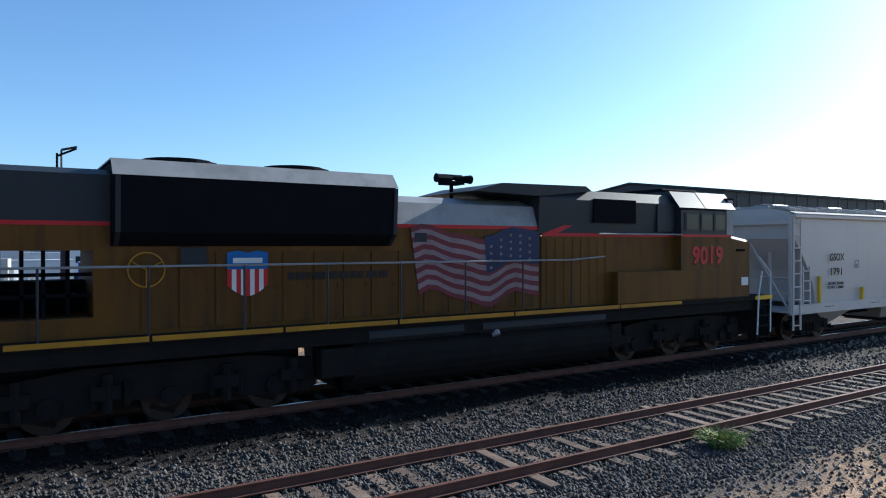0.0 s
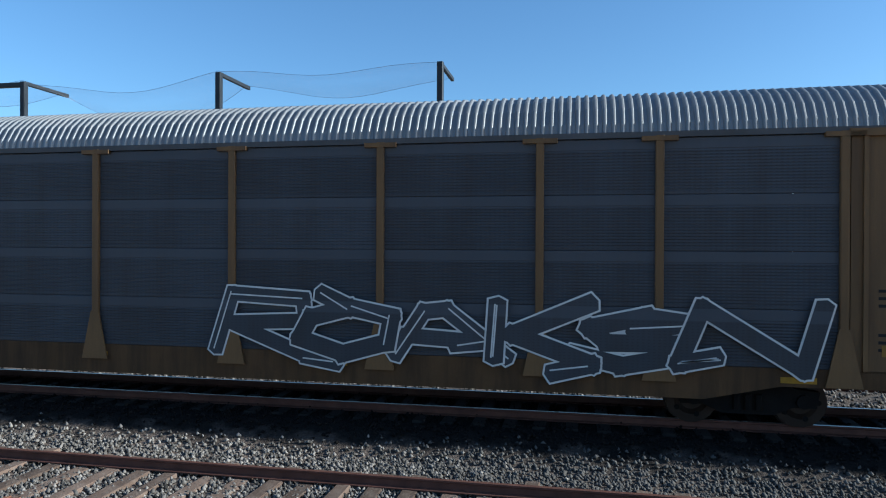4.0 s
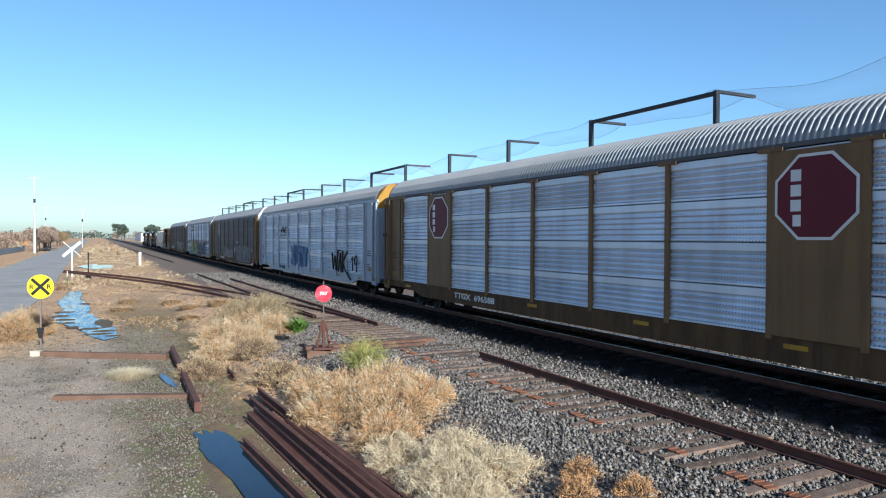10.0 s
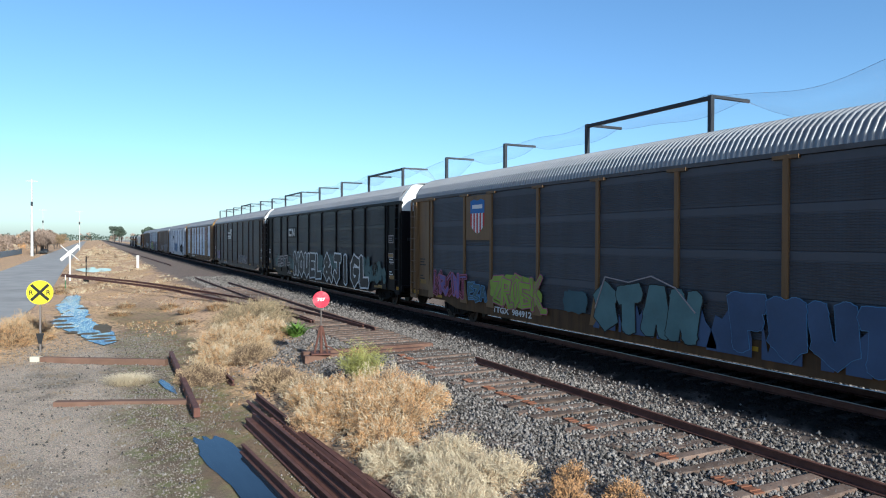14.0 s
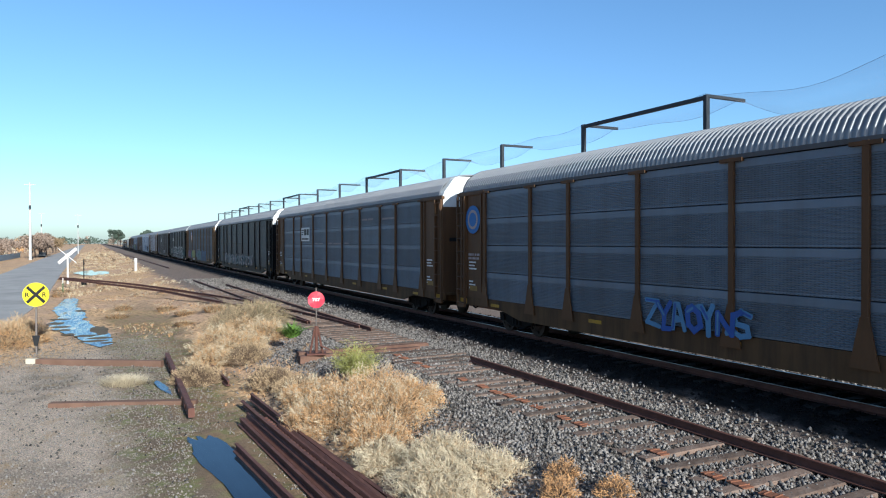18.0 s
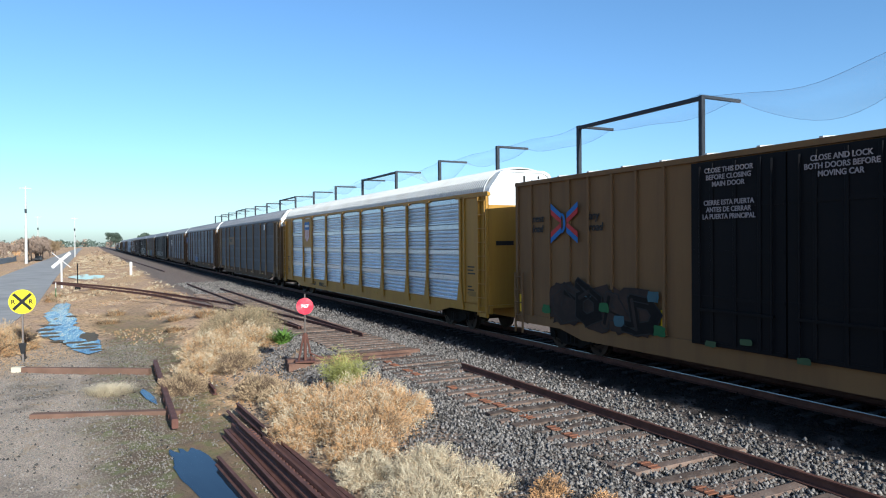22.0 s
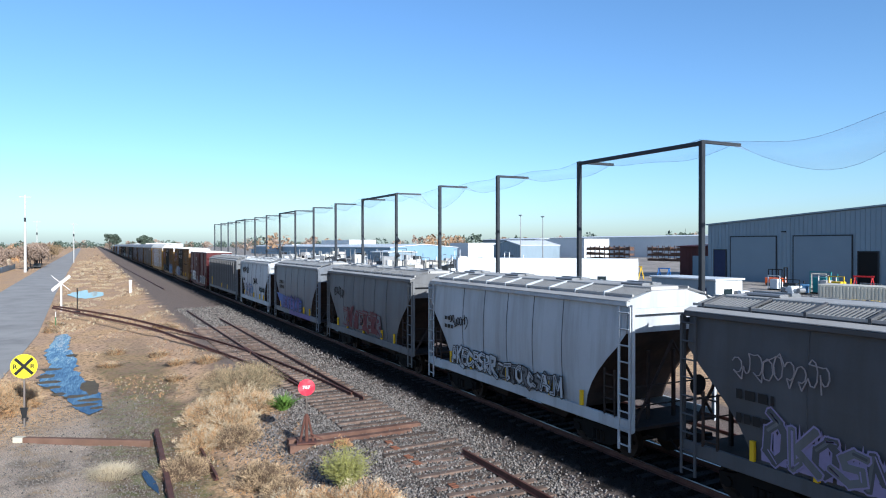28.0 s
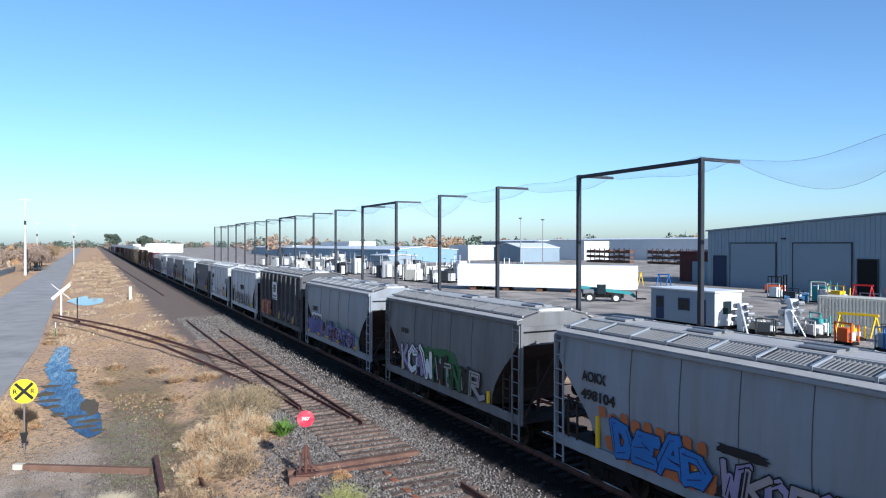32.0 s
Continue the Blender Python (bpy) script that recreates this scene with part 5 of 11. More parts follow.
            part("graffiti_gleam", strokes(Mesh(), [[(a - th * 0.2, b), (a + th * 0.25, b + th * 0.1)]], th * 0.16, yy - 0.0105), gleam, parent)


def tag(parent, x, z, w, h, mat, y, seed, r=0.014):
    """A quick one-line signature: looping strokes."""
    rnd = random.Random(seed)
    n = max(4, int(w / h * 2.2))
    pts = []
    for k in range(n):
        cx, cz = x + w * (k + 0.5) / n, z + h * rnd.uniform(0.4, 0.6)
        a0, turn = rnd.uniform(1.5, 4.5), rnd.choice((-1, 1)) * rnd.uniform(3.5, 6.5)
        rx, rz = w / n * rnd.uniform(0.35, 0.6), h * rnd.uniform(0.3, 0.55)
        pts += [(cx + rx * math.cos(a0 + turn * i / 7), cz + rz * math.sin(a0 + turn * i / 7)) for i in range(8)]
        if rnd.random() < 0.4:
            pts.append((cx + rx * rnd.uniform(-1, 1), z + h * rnd.choice((-0.15, 1.15))))
    return scrawl(parent, pts, r, mat, y)


def dots(parent, x0, x1, z0, z1, mat, y, n, seed, r=0.09):
    """Round spray dots, one patch of paint."""
    rnd = random.Random(seed)
    ms = Mesh()
    for k in range(n):
        cx, cz, q = rnd.uniform(x0, x1), rnd.uniform(z0, z1), r * rnd.uniform(0.5, 1.4)
        ms.extrude_y([(cx + q * math.cos(a * math.pi / 4), cz + q * math.sin(a * math.pi / 4)) for a in range(8)], y - 0.002 - 0.00015 * k, y)
    return tagged(part("graffiti_dots", ms, mat, parent), kind="stuff")


def scrawl(parent, pts, r, mat, y):
    """A hand-drawn line of paint through (x, z) points."""
    ms = Mesh()
    for (a, b), (c, d) in zip(pts, pts[1:]):
        ms.rod((a, y, b), (c, y, d), r, 4)
    return part("graffiti_line", ms, mat, parent)


def crossed_arrows(parent, x, z, w, h, y):
    """Crossed chevrons: red arms with blue arms outside them, and curved blue links at the middle."""
    cx, cz, t = x + w / 2, z + h / 2, 0.17 * h
    for sx in (-1, 1):
        for sz in (-1, 1):
            for mat, o, dy in ((red_mark, 0.0, 0.0), (blue_mark, t, 0.003)):
                p, q = (cx + sx * 0.10 * w, cz + sz * (0.06 * h + o * 0.9)), (cx + sx * 0.5 * w, cz + sz * (0.36 * h + o))
                ring = [(p[0], p[1] - t / 2), (q[0], q[1] - t / 2), (q[0], q[1] + t / 2), (p[0], p[1] + t / 2)]
                part("emblem_band", Mesh().extrude_y(ring, y - 0.004 - dy, y - dy), mat, parent)
    arc = [(cx - 0.06 * w + 0.12 * w * math.cos(a * math.pi / 8), cz + 0.30 * h * math.sin(a * math.pi / 8)) for a in range(-5, 6)]
    arc += [(cx - 0.06 * w + 0.04 * w * math.cos(a * math.pi / 8), cz + 0.22 * h * math.sin(a * math.pi / 8)) for a in range(5, -6, -1)]
    part("emblem_link", Mesh().extrude_y(arc, y - 0.012, y - 0.007), blue_mark, parent)


azure_spray = material("azure_blue_spray_paint", (0.05, 0.17, 0.48), 0.55, 0, 0.2, 1.5, 20, 0.02)
moss_spray = material("mossy_green_spray_paint", (0.06, 0.10, 0.045), 0.6, 0, 0.3, 1.5, 20, 0.02)
mint_haze = material("dull_mint_haze_spray_paint", (0.075, 0.128, 0.125), 0.6, 0, 0.35, 1.2, 20, 0.02)
smoky_spray = material("smoky_lilac_spray_paint", (0.13, 0.12, 0.16), 0.6, 0, 0.25, 1.5, 20, 0.02)
olive_lime = material("yellow_lime_spray_paint", (0.26, 0.29, 0.05), 0.55, 0, 0.2, 1.5, 20, 0.02)
faded_blue = material("faded_blue_spray_paint", (0.062, 0.095, 0.18), 0.6, 0, 0.3, 1.2, 20, 0.02)
faded_mint = material("faded_mint_spray_paint", (0.11, 0.19, 0.20), 0.6, 0, 0.3, 1.2, 20, 0.02)
olive_spray = material("ochre_yellow_spray_paint", (0.24, 0.19, 0.06), 0.6, 0, 0.2, 0.5, 14, 0.0)
amber_spray = material("amber_spray_paint", (0.55, 0.32, 0.04), 0.6, 0, 0.2, 0.5, 14, 0.0)


def wisp(parent, x0, x1, z0, z1, mat, y, seed, step=0.12):
    """A patch of paint with a ragged, spiky top edge."""
    rnd = random.Random(seed)
    top, x = [], x0
    h = 0.55
    while x < x1:
        h = min(0.85, max(0.3, h + rnd.uniform(-0.16, 0.16)))
        edge = min(1.0, (x - x0 + 0.05) / 0.4, (x1 - x + 0.05) / 0.4)
        spike = rnd.uniform(0.1, 0.35) if len(top) % 2 else rnd.uniform(-0.22, 0.0)
        top.append((x, z0 + (z1 - z0) * max(0.05, (h + spike) * edge)))
        x += step * rnd.uniform(0.35, 0.8)
    ms = Mesh()
    for (a, b), (c, d) in zip(top, top[1:]):
        if rnd.random() < 0.22:
            continue
        ms.extrude_y([(a, z0), (c, z0), (c, d), (a, b)], y - 0.002, y)
    return part("graffiti_cloud", ms, mat, parent)


SIDE = -1.500   # screens of the auto carriers
OVER = -1.572   # paint that runs over screens and posts
BOXY = -1.472   # boxcar side sheets
HOPY = -1.566   # hopper sides

# white hopper
lettering("GSOX", 0.34, black_mark, hop1, 2.25, HOPY + 0.02, 2.62, bold=0.004, width=0.9)
lettering("1791", 0.34, black_mark, hop1, 2.25, HOPY + 0.02, 2.14, bold=0.004, width=0.68)
lettering("LD LMT  216000\nLT WT     68000", 0.13, black_mark, hop1, 2.18, HOPY + 0.03, 1.82, bold=0.003, width=0.95)
bars(hop1, 16.2, HOPY + 0.02, 2.95, 0.75, 2, black_mark, 0.02, 0.10, 3)
bars(hop1, 16.2, HOPY + 0.03, 2.35, 0.9, 5, black_mark, 0.02, 0.09, 5)
bars(hop1, 9.9, HOPY + 0.03, 1.62, 1.6, 2, black_mark, 0.02, 0.06, 6)
for x in (2.0, 5.0, 10.2):
    bars(hop1, x, -1.522, 1.12, 0.6, 1, black_mark, 0.02, 0.05, 7)
for x in (4.1, 6.3, 12.4):
    part("gauge_dot", Mesh().extrude_y([(x + 0.05 * math.cos(k * math.pi / 5), 1.6 + 0.05 * math.sin(k * math.pi / 5)) for k in range(10)], -1.556, -1.55), yellow_mark, hop1)
part("builder_plate", Mesh().box(15.75, HOPY + 0.01, 1.62, 16.25, HOPY + 0.03, 1.88), navy_mark, hop1)
for k in range(2):
    part("plate_print", Mesh().box(15.8 + 0.23 * k, HOPY + 0.004, 1.68, 15.98 + 0.23 * k, HOPY + 0.009, 1.82), dull_white, hop1)
part("stencil_box", Mesh().box(3.85, HOPY + 0.015, 2.36, 4.1, HOPY + 0.02, 2.375).box(3.85, HOPY + 0.015, 2.6, 4.1, HOPY + 0.02, 2.615).box(3.85, HOPY + 0.015, 2.36, 3.865, HOPY + 0.02, 2.61).box(4.085, HOPY + 0.015, 2.36, 4.1, HOPY + 0.02, 2.61), black_mark, hop1)
lettering("C", 0.13, black_mark, hop1, 3.93, HOPY + 0.02, 2.4, bold=0.002)

# first boxcar
crossed_arrows(box2, 1.99, 2.9, 1.3, 1.06, BOXY - 0.062)
lettering("next\nload", 0.31, black_mark, box2, 1.14, BOXY, 3.52, bold=0.006, width=0.55, slant=0.2)
lettering("any\nroad", 0.31, black_mark, box2, 3.58, BOXY, 3.5, bold=0.006, width=0.54, slant=0.2)
for txt, x, z, w in (("FB", 1.12, 2.36, 0.5), ("OX", 1.93, 2.36, 0.53), ("50", 1.09, 1.93, 0.56), ("46", 1.9, 1.93, 0.54), ("03", 2.73, 1.93, 0.54)):
    lettering(txt, 0.42, black_mark, box2, x, BOXY - 0.008, z, bold=0.008, width=w, slant=0.22)
lettering("CLOSE AND LOCK\nBOTH DOORS BEFORE\nMOVING CAR", 0.155, white_mark, box2, 7.05, -1.625, 3.93, bold=0.002, width=1.12, align="CENTER")
lettering("SEAL", 0.12, dull_white, box2, 8.15, -1.59, 1.12, bold=0.003)
bars(box2, 8.0, -1.622, 3.68, 0.8, 1, dull_white, 0.025, 0.1, 301)
bars(box2, 8.15, -1.622, 2.42, 0.4, 2, dull_white, 0.03, 0.1, 302)
bars(box2, 7.75, -1.622, 2.12, 0.35, 1, dull_white, 0.03, 0.1, 303)
part("label_card", Mesh().box(7.72, -1.64, 1.6, 7.82, -1.634, 1.85), dull_white, box2)
part("round_label", Mesh().extrude_y([(8.28 + 0.06 * math.cos(k * math.pi / 5), 2.0 + 0.07 * math.sin(k * math.pi / 5)) for k in range(10)], -1.626, -1.62), dull_white, box2)
for a, b in (((0.33, 3.45), (0.5, 3.62)), ((0.5, 3.62), (0.8, 3.62)), ((0.8, 3.62), (0.95, 3.4)), ((0.95, 3.4), (0.9, 2.95)), ((0.9, 2.95), (0.62, 2.63)), ((0.62, 2.63), (0.36, 2.95)), ((0.36, 2.95), (0.33, 3.45)), ((0.42, 3.2), (0.56, 3.3)), ((0.56, 3.3), (0.56, 3.08)), ((0.56, 3.08), (0.42, 3.2)), ((0.7, 3.3), (0.86, 3.2)), ((0.86, 3.2), (0.72, 3.08)), ((0.72, 3.08), (0.7, 3.3)), ((0.52, 2.95), (0.56, 2.72)), ((0.62, 3.0), (0.62, 2.72)), ((0.72, 2.95), (0.68, 2.72))):
    scrawl(box2, [a, b], 0.012, shade_mark_brown, -1.53)
part("emblem_plate", Mesh().box(12.0, BOXY - 0.045, 3.42, 14.2, BOXY - 0.04, 3.98), black_mark, box2)
for k, (a, b) in enumerate(((12.15, 12.75), (12.8, 13.4), (13.45, 14.05))):
    part("emblem_bar", Mesh().box(a, BOXY - 0.055, 3.76, b, BOXY - 0.048, 3.9).box((a + b) / 2 - 0.11, BOXY - 0.055, 3.5, (a + b) / 2 + 0.11, BOXY - 0.048, 3.76), white_mark, box2)
lettering("Railcar Pooling", 0.42, black_mark, box2, 11.75, BOXY - 0.045, 3.02, bold=0.008, width=2.6)
lettering("Experts", 0.42, black_mark, box2, 12.4, BOXY - 0.045, 2.5, bold=0.008, width=1.3)
bars(box2, 12.3, BOXY - 0.045, 2.25, 1.3, 1, black_mark, 0.2, 0.2, 8)
part("warning_label", Mesh().box(1.02, BOXY - 0.012, 1.1, 1.58, BOXY - 0.006, 1.3), ochre_label, box2)
spray(box2, 10.3, 14.4, 0.95, 2.0, [lilac_spray, cyan_spray, purple_spray], -1.535, 8, 9, black_mark)
part("label_card", Mesh().box(6.3, -1.625, 2.55, 6.5, -1.618, 2.68), dull_white, box2)
part("label_card", Mesh().box(6.42, -1.628, 2.47, 6.66, -1.622, 2.57), white_mark, box2)

# ochre carrier with white outlines
spray(a3, 15.0, 25.0, 0.95, 2.2, [slate_panel], OVER, 3, 20, white_mark, "ROAKSN")
wisp(a3, 4.0, 9.0, 0.95, 1.7, dull_white, OVER, 21)

# silver carrier: maroon stripes, sign, green piece, dark blue piece
for a, b in zip(RACK_POSTS, RACK_POSTS[1:]):
    ms = Mesh()
    for z in (1.22, 1.42, 1.62, 2.14, 2.32, 2.5):
        ms.box(a + 0.1, SIDE - 0.001, z, b - 0.1, SIDE + 0.006, z + 0.1)
    part("stripe_band", ms, maroon_mark, f4)
part("sign_board", Mesh().box(6.95, SIDE - 0.03, 4.0, 9.6, SIDE - 0.015, 4.82), maroon_mark, f4, "maroon sign board")
part("sign_emblem", Mesh().extrude_y([(7.15 + 0.28 + 0.28 * math.cos(k * math.pi / 8), 4.42 + 0.28 * math.sin(k * math.pi / 8)) for k in range(16)], SIDE - 0.036, SIDE - 0.032), white_mark, f4)
bars(f4, 7.85, SIDE - 0.033, 4.58, 1.55, 1, white_mark, 0.24, 0.3, 6)
bars(f4, 8.15, SIDE - 0.033, 4.22, 0.9, 1, white_mark, 0.08, 0.1, 7)
dots(f4, 6.6, 15.0, 1.9, 2.62, pink_spray, SIDE - 0.004, 110, 30, 0.13)
dots(f4, 12.8, 15.2, 1.1, 2.2, pink_spray, SIDE - 0.004, 50, 31, 0.16)
# ochre carrier with shield and pale outlines
part("sign_board", Mesh().box(5.05, SIDE - 0.03, 3.2, 6.75, SIDE - 0.015, 4.85), tan_paint, u5, "ochre panel with a faint shield")
bars(u5, 5.4, SIDE - 0.032, 4.65, 1.0, 6, dull_white, 0.09, 0.2, 12)
wisp(u5, 9.6, 15.6, 1.0, 2.0, slate_panel, OVER + 0.006, 83)
spray(u5, 9.9, 15.2, 0.95, 1.8, [slate_panel, smoky_spray], OVER, 9, 81, dull_white)
wisp(u5, 17.2, 24.6, 0.75, 2.1, smoky_spray, OVER + 0.003, 84, 0.15)
spray(u5, 17.4, 24.4, 0.72, 2.1, [smoky_spray, slate_panel], OVER, 9, 82, dull_white, "MNOAKSRE", 0.46, None, None, 0.06)
tag(u5, 24.6, 1.7, 1.0, 0.35, dull_white, OVER - 0.01, 85, 0.012)
scrawl(u5, [(17.2, 2.5), (17.4, 2.65), (17.6, 2.45), (17.8, 2.65), (18.0, 2.5), (18.3, 2.6)], 0.018, white_mark, SIDE - 0.01)
scrawl(u5, [(15.8, 2.0), (16.0, 1.75), (16.2, 2.0), (16.1, 1.5), (16.4, 1.7)], 0.018, white_mark, SIDE - 0.01)
lettering("TTGX   981599", 0.30, white_mark, u5, 6.3, -1.512, 0.72, bold=0.006, width=3.4)

# silver carrier: blue piece and black tag
blob(s6, 12.9, 1.75, 4.6, 1.5, cyan_spray, SIDE - 0.003, 90)
spray(s6, 11.0, 14.9, 1.15, 2.35, [cyan_spray, faded_blue], OVER, 7, 91, royal_spray)
# ochre carrier with two maroon octagon signs
for x0, w in ((4.95, 1.85), (21.05, 1.85)):
    part("sign_panel", Mesh().box(x0, -1.545, 1.08, x0 + w, -1.53, 4.86), tan_paint, k7, "ochre steel bay without screens")
    cx, cz, r = x0 + w / 2, 3.9, 0.92
    oc = lambda q: [(cx + q * math.cos(math.pi / 8 + k * math.pi / 4), cz + q * math.sin(math.pi / 8 + k * math.pi / 4)) for k in range(8)]
    part("sign_edge", Mesh().extrude_y(oc(r), -1.552, -1.547), white_mark, k7)
    part("sign_face", Mesh().extrude_y(oc(r * 0.93), -1.558, -1.553), maroon_mark, k7)
    for k in range(4):
        part("sign_bar", Mesh().box(cx - 0.5 + 0.05 * (k == 3), -1.564, 4.22 - 0.3 * k, cx - 0.28, -1.559, 4.45 - 0.3 * k), white_mark, k7)
lettering("TTGX  696588", 0.3, white_mark, k7, 7.2, -1.512, 0.72, bold=0.006, width=3.0)

# dark brown carrier
bars(c8, 9.95, SIDE - 0.01, 4.0, 1.3, 1, white_mark, 0.2, 0.2, 16)
for k in range(2):
    part("emblem_bar", Mesh().box(9.9, SIDE - 0.01, 3.3 + 0.2 * k, 11.75, SIDE - 0.004, 3.42 + 0.2 * k), white_mark, c8)
    r_ = 0.52 - 0.2 * k
    ring_ = [(11.75 + r_ * math.cos(math.pi * (a / 9 - 0.5)) * 1.0, 3.82 + r_ * math.sin(math.pi * (a / 9 - 0.5))) for a in range(3, 15)]
    ring_ += [(11.75 + (r_ - 0.12) * math.cos(math.pi * (a / 9 - 0.5)), 3.82 + (r_ - 0.12) * math.sin(math.pi * (a / 9 - 0.5))) for a in range(14, 2, -1)]
    part("emblem_arc", Mesh().extrude_y(ring_, SIDE - 0.01, SIDE - 0.004), white_mark, c8)
spray(c8, 3.0, 5.0, 1.1, 1.9, [navy_mark, purple_spray], OVER, 4, 101, dull_white)
lettering("TTGX   993249", 0.3, dull_white, c8, 7.15, -1.512, 0.62, bold=0.006, width=2.2)
spray(c8, 16.0, 20.5, 0.95, 1.6, [black_mark, navy_mark], OVER, 7, 102, dull_white)

# black carrier with the large outlined letters
part("sign_board", Mesh().box(7.1, SIDE - 0.03, 3.35, 9.5, SIDE - 0.015, 4.1), black_paint, n9)
part("sign_emblem", Mesh().box(7.5, SIDE - 0.04, 3.45, 8.15, SIDE - 0.034, 3.6).box(7.5, SIDE - 0.04, 3.85, 8.15, SIDE - 0.034, 4.0).box(7.4, SIDE - 0.04, 3.45, 7.56, SIDE - 0.034, 4.0).box(8.3, SIDE - 0.04, 3.45, 8.45, SIDE - 0.034, 4.0).extrude_y([(8.42, 4.0), (8.3, 4.0), (8.85, 3.45), (8.97, 3.45)], SIDE - 0.044, SIDE - 0.04).box(8.82, SIDE - 0.04, 3.45, 8.97, SIDE - 0.034, 4.0), white_mark, n9)
lettering("TTGX", 0.3, dull_white, n9, 6.8, -1.512, 0.7, bold=0.006, width=1.2)
bars(n9, 8.6, -1.512, 0.86, 1.5, 1, dull_white, 0.2, 0.2, 66)

# ochre carrier with shield, mixed colours
part("sign_board", Mesh().box(5.05, SIDE - 0.03, 3.2, 6.75, SIDE - 0.015, 4.85), tan_paint, u10, "ochre panel with a shield")
shield_parts(u10, 5.4, SIDE - 0.032, 3.45, 1.0, 1.2)
spray(u10, 2.4, 5.2, 1.0, 1.9, [maroon_mark, purple_spray], OVER, 3, 121, pink_spray)
spray(u10, 5.3, 6.6, 1.0, 1.6, [teal_spray], OVER, 2, 124, cyan_spray)
blob(u10, 8.4, 1.5, 2.9, 1.05, green_spray, OVER, 125, "graffiti_cloud")
spray(u10, 7.1, 9.9, 0.95, 1.95, [green_spray], OVER - 0.008, 3, 122, pink_spray)
blob(u10, 11.6, 1.4, 1.1, 0.7, teal_spray, OVER, 126, "graffiti_cloud")
wisp(u10, 12.4, 16.6, 0.75, 1.5, faded_blue, OVER + 0.004, 601, 0.2)
spray(u10, 12.5, 16.1, 0.78, 2.05, [faded_mint], OVER, 4, 123, black_mark, "STAN", 0.6, None, None, 0.06, 0.4)
scrawl(u10, [(12.5, 1.3), (12.9, 2.2), (13.8, 2.1), (14.6, 2.3), (15.4, 2.05), (16.0, 1.5)], 0.02, dull_white, OVER - 0.02)
wisp(u10, 16.3, 21.2, 0.7, 2.2, faded_blue, OVER + 0.004, 602, 0.35)
spray(u10, 16.9, 20.6, 0.8, 2.05, [faded_blue], OVER, 4, 127, cyan_spray, "FUUT", 0.62, None, None, 0.03, 0.3)
lettering("TTGX  984912", 0.28, white_mark, u10, 6.98, -1.512, 0.66, bold=0.006, width=2.35)
spray(d11, 6.0, 20.0, 1.0, 1.9, [dull_white, teal_spray], OVER, 14, 131)

# slotted carrier with a pale emblem plate
part("sign_board", Mesh().box(6.98, SIDE - 0.03, 3.2, 8.9, SIDE - 0.015, 4.1), white_mark, ns12, "pale sign plate with a dark emblem")
for k in range(3):
    part("sign_bar", Mesh().box(7.1, SIDE - 0.04, 3.9 - 0.14 * k, 7.6 - 0.1 * k, SIDE - 0.034, 3.97 - 0.14 * k), black_mark, ns12)
part("sign_bar", Mesh().box(7.7, SIDE - 0.04, 3.6, 8.2, SIDE - 0.034, 4.0).box(8.3, SIDE - 0.04, 3.6, 8.75, SIDE - 0.034, 4.0), black_mark, ns12)
part("sign_bar", Mesh().box(7.1, SIDE - 0.04, 3.3, 8.7, SIDE - 0.034, 3.4), black_mark, ns12)
for x0, z in ((10.0, 3.0), (11.0, 3.0), (12.8, 3.02), (13.8, 3.0), (14.6, 3.0), (15.7, 3.02), (18.5, 4.25), (19.4, 4.25), (21.3, 4.22), (22.1, 4.22), (8.2, 3.9)):
    slit = Mesh()
    for k in range(5):
        slit.box(x0 + 0.15 * k, SIDE - 0.003, z, x0 + 0.15 * k + 0.11, SIDE + 0.0, z + 0.09)
    tagged(part("panel_slot", slit, dull_white, ns12), kind="stuff")
# round emblem on the blue-grey carrier
for r, mt, dy in ((0.52, blue_mark, 0.0), (0.36, dull_white, 0.005), (0.26, blue_mark, 0.010)):
    part("emblem_ring", Mesh().extrude_y([(1.35 + r * math.cos(k * math.pi / 10), 3.95 + r * math.sin(k * math.pi / 10)) for k in range(20)], -1.553 - dy, -1.549 - dy), mt, b13)
bars(b13, 0.95, -1.505, 2.7, 0.9, 2, dull_white, 0.08, 0.14, 22)
spray(b13, 10.0, 13.0, 1.0, 1.7, [cyan_spray, royal_spray], OVER, 5, 141)
part("sign_board", Mesh().box(6.98, SIDE - 0.03, 3.25, 9.55, SIDE - 0.015, 4.0), tan_paint, cn14, "ochre sign board with dark emblem")
part("sign_emblem", Mesh().box(7.5, SIDE - 0.04, 3.5, 8.1, SIDE - 0.034, 3.8).box(8.3, SIDE - 0.04, 3.5, 8.4, SIDE - 0.034, 3.8).box(8.8, SIDE - 0.04, 3.5, 8.9, SIDE - 0.034, 3.8), black_mark, cn14)
part("vent_card", Mesh().box(22.55, SIDE - 0.09, 4.38, 22.9, SIDE - 0.01, 4.8), white_mark, cn14)
part("sign_board", Mesh().box(4.95, SIDE - 0.04, 3.05, 6.8, SIDE - 0.025, 4.85), yellow_paint, u15, "yellow panel with a shield")
shield_parts(u15, 5.35, SIDE - 0.042, 3.4, 1.05, 1.2)
lettering("TTGX    980238", 0.3, black_mark, u15, 6.4, -1.512, 0.72, bold=0.006, width=3.2)

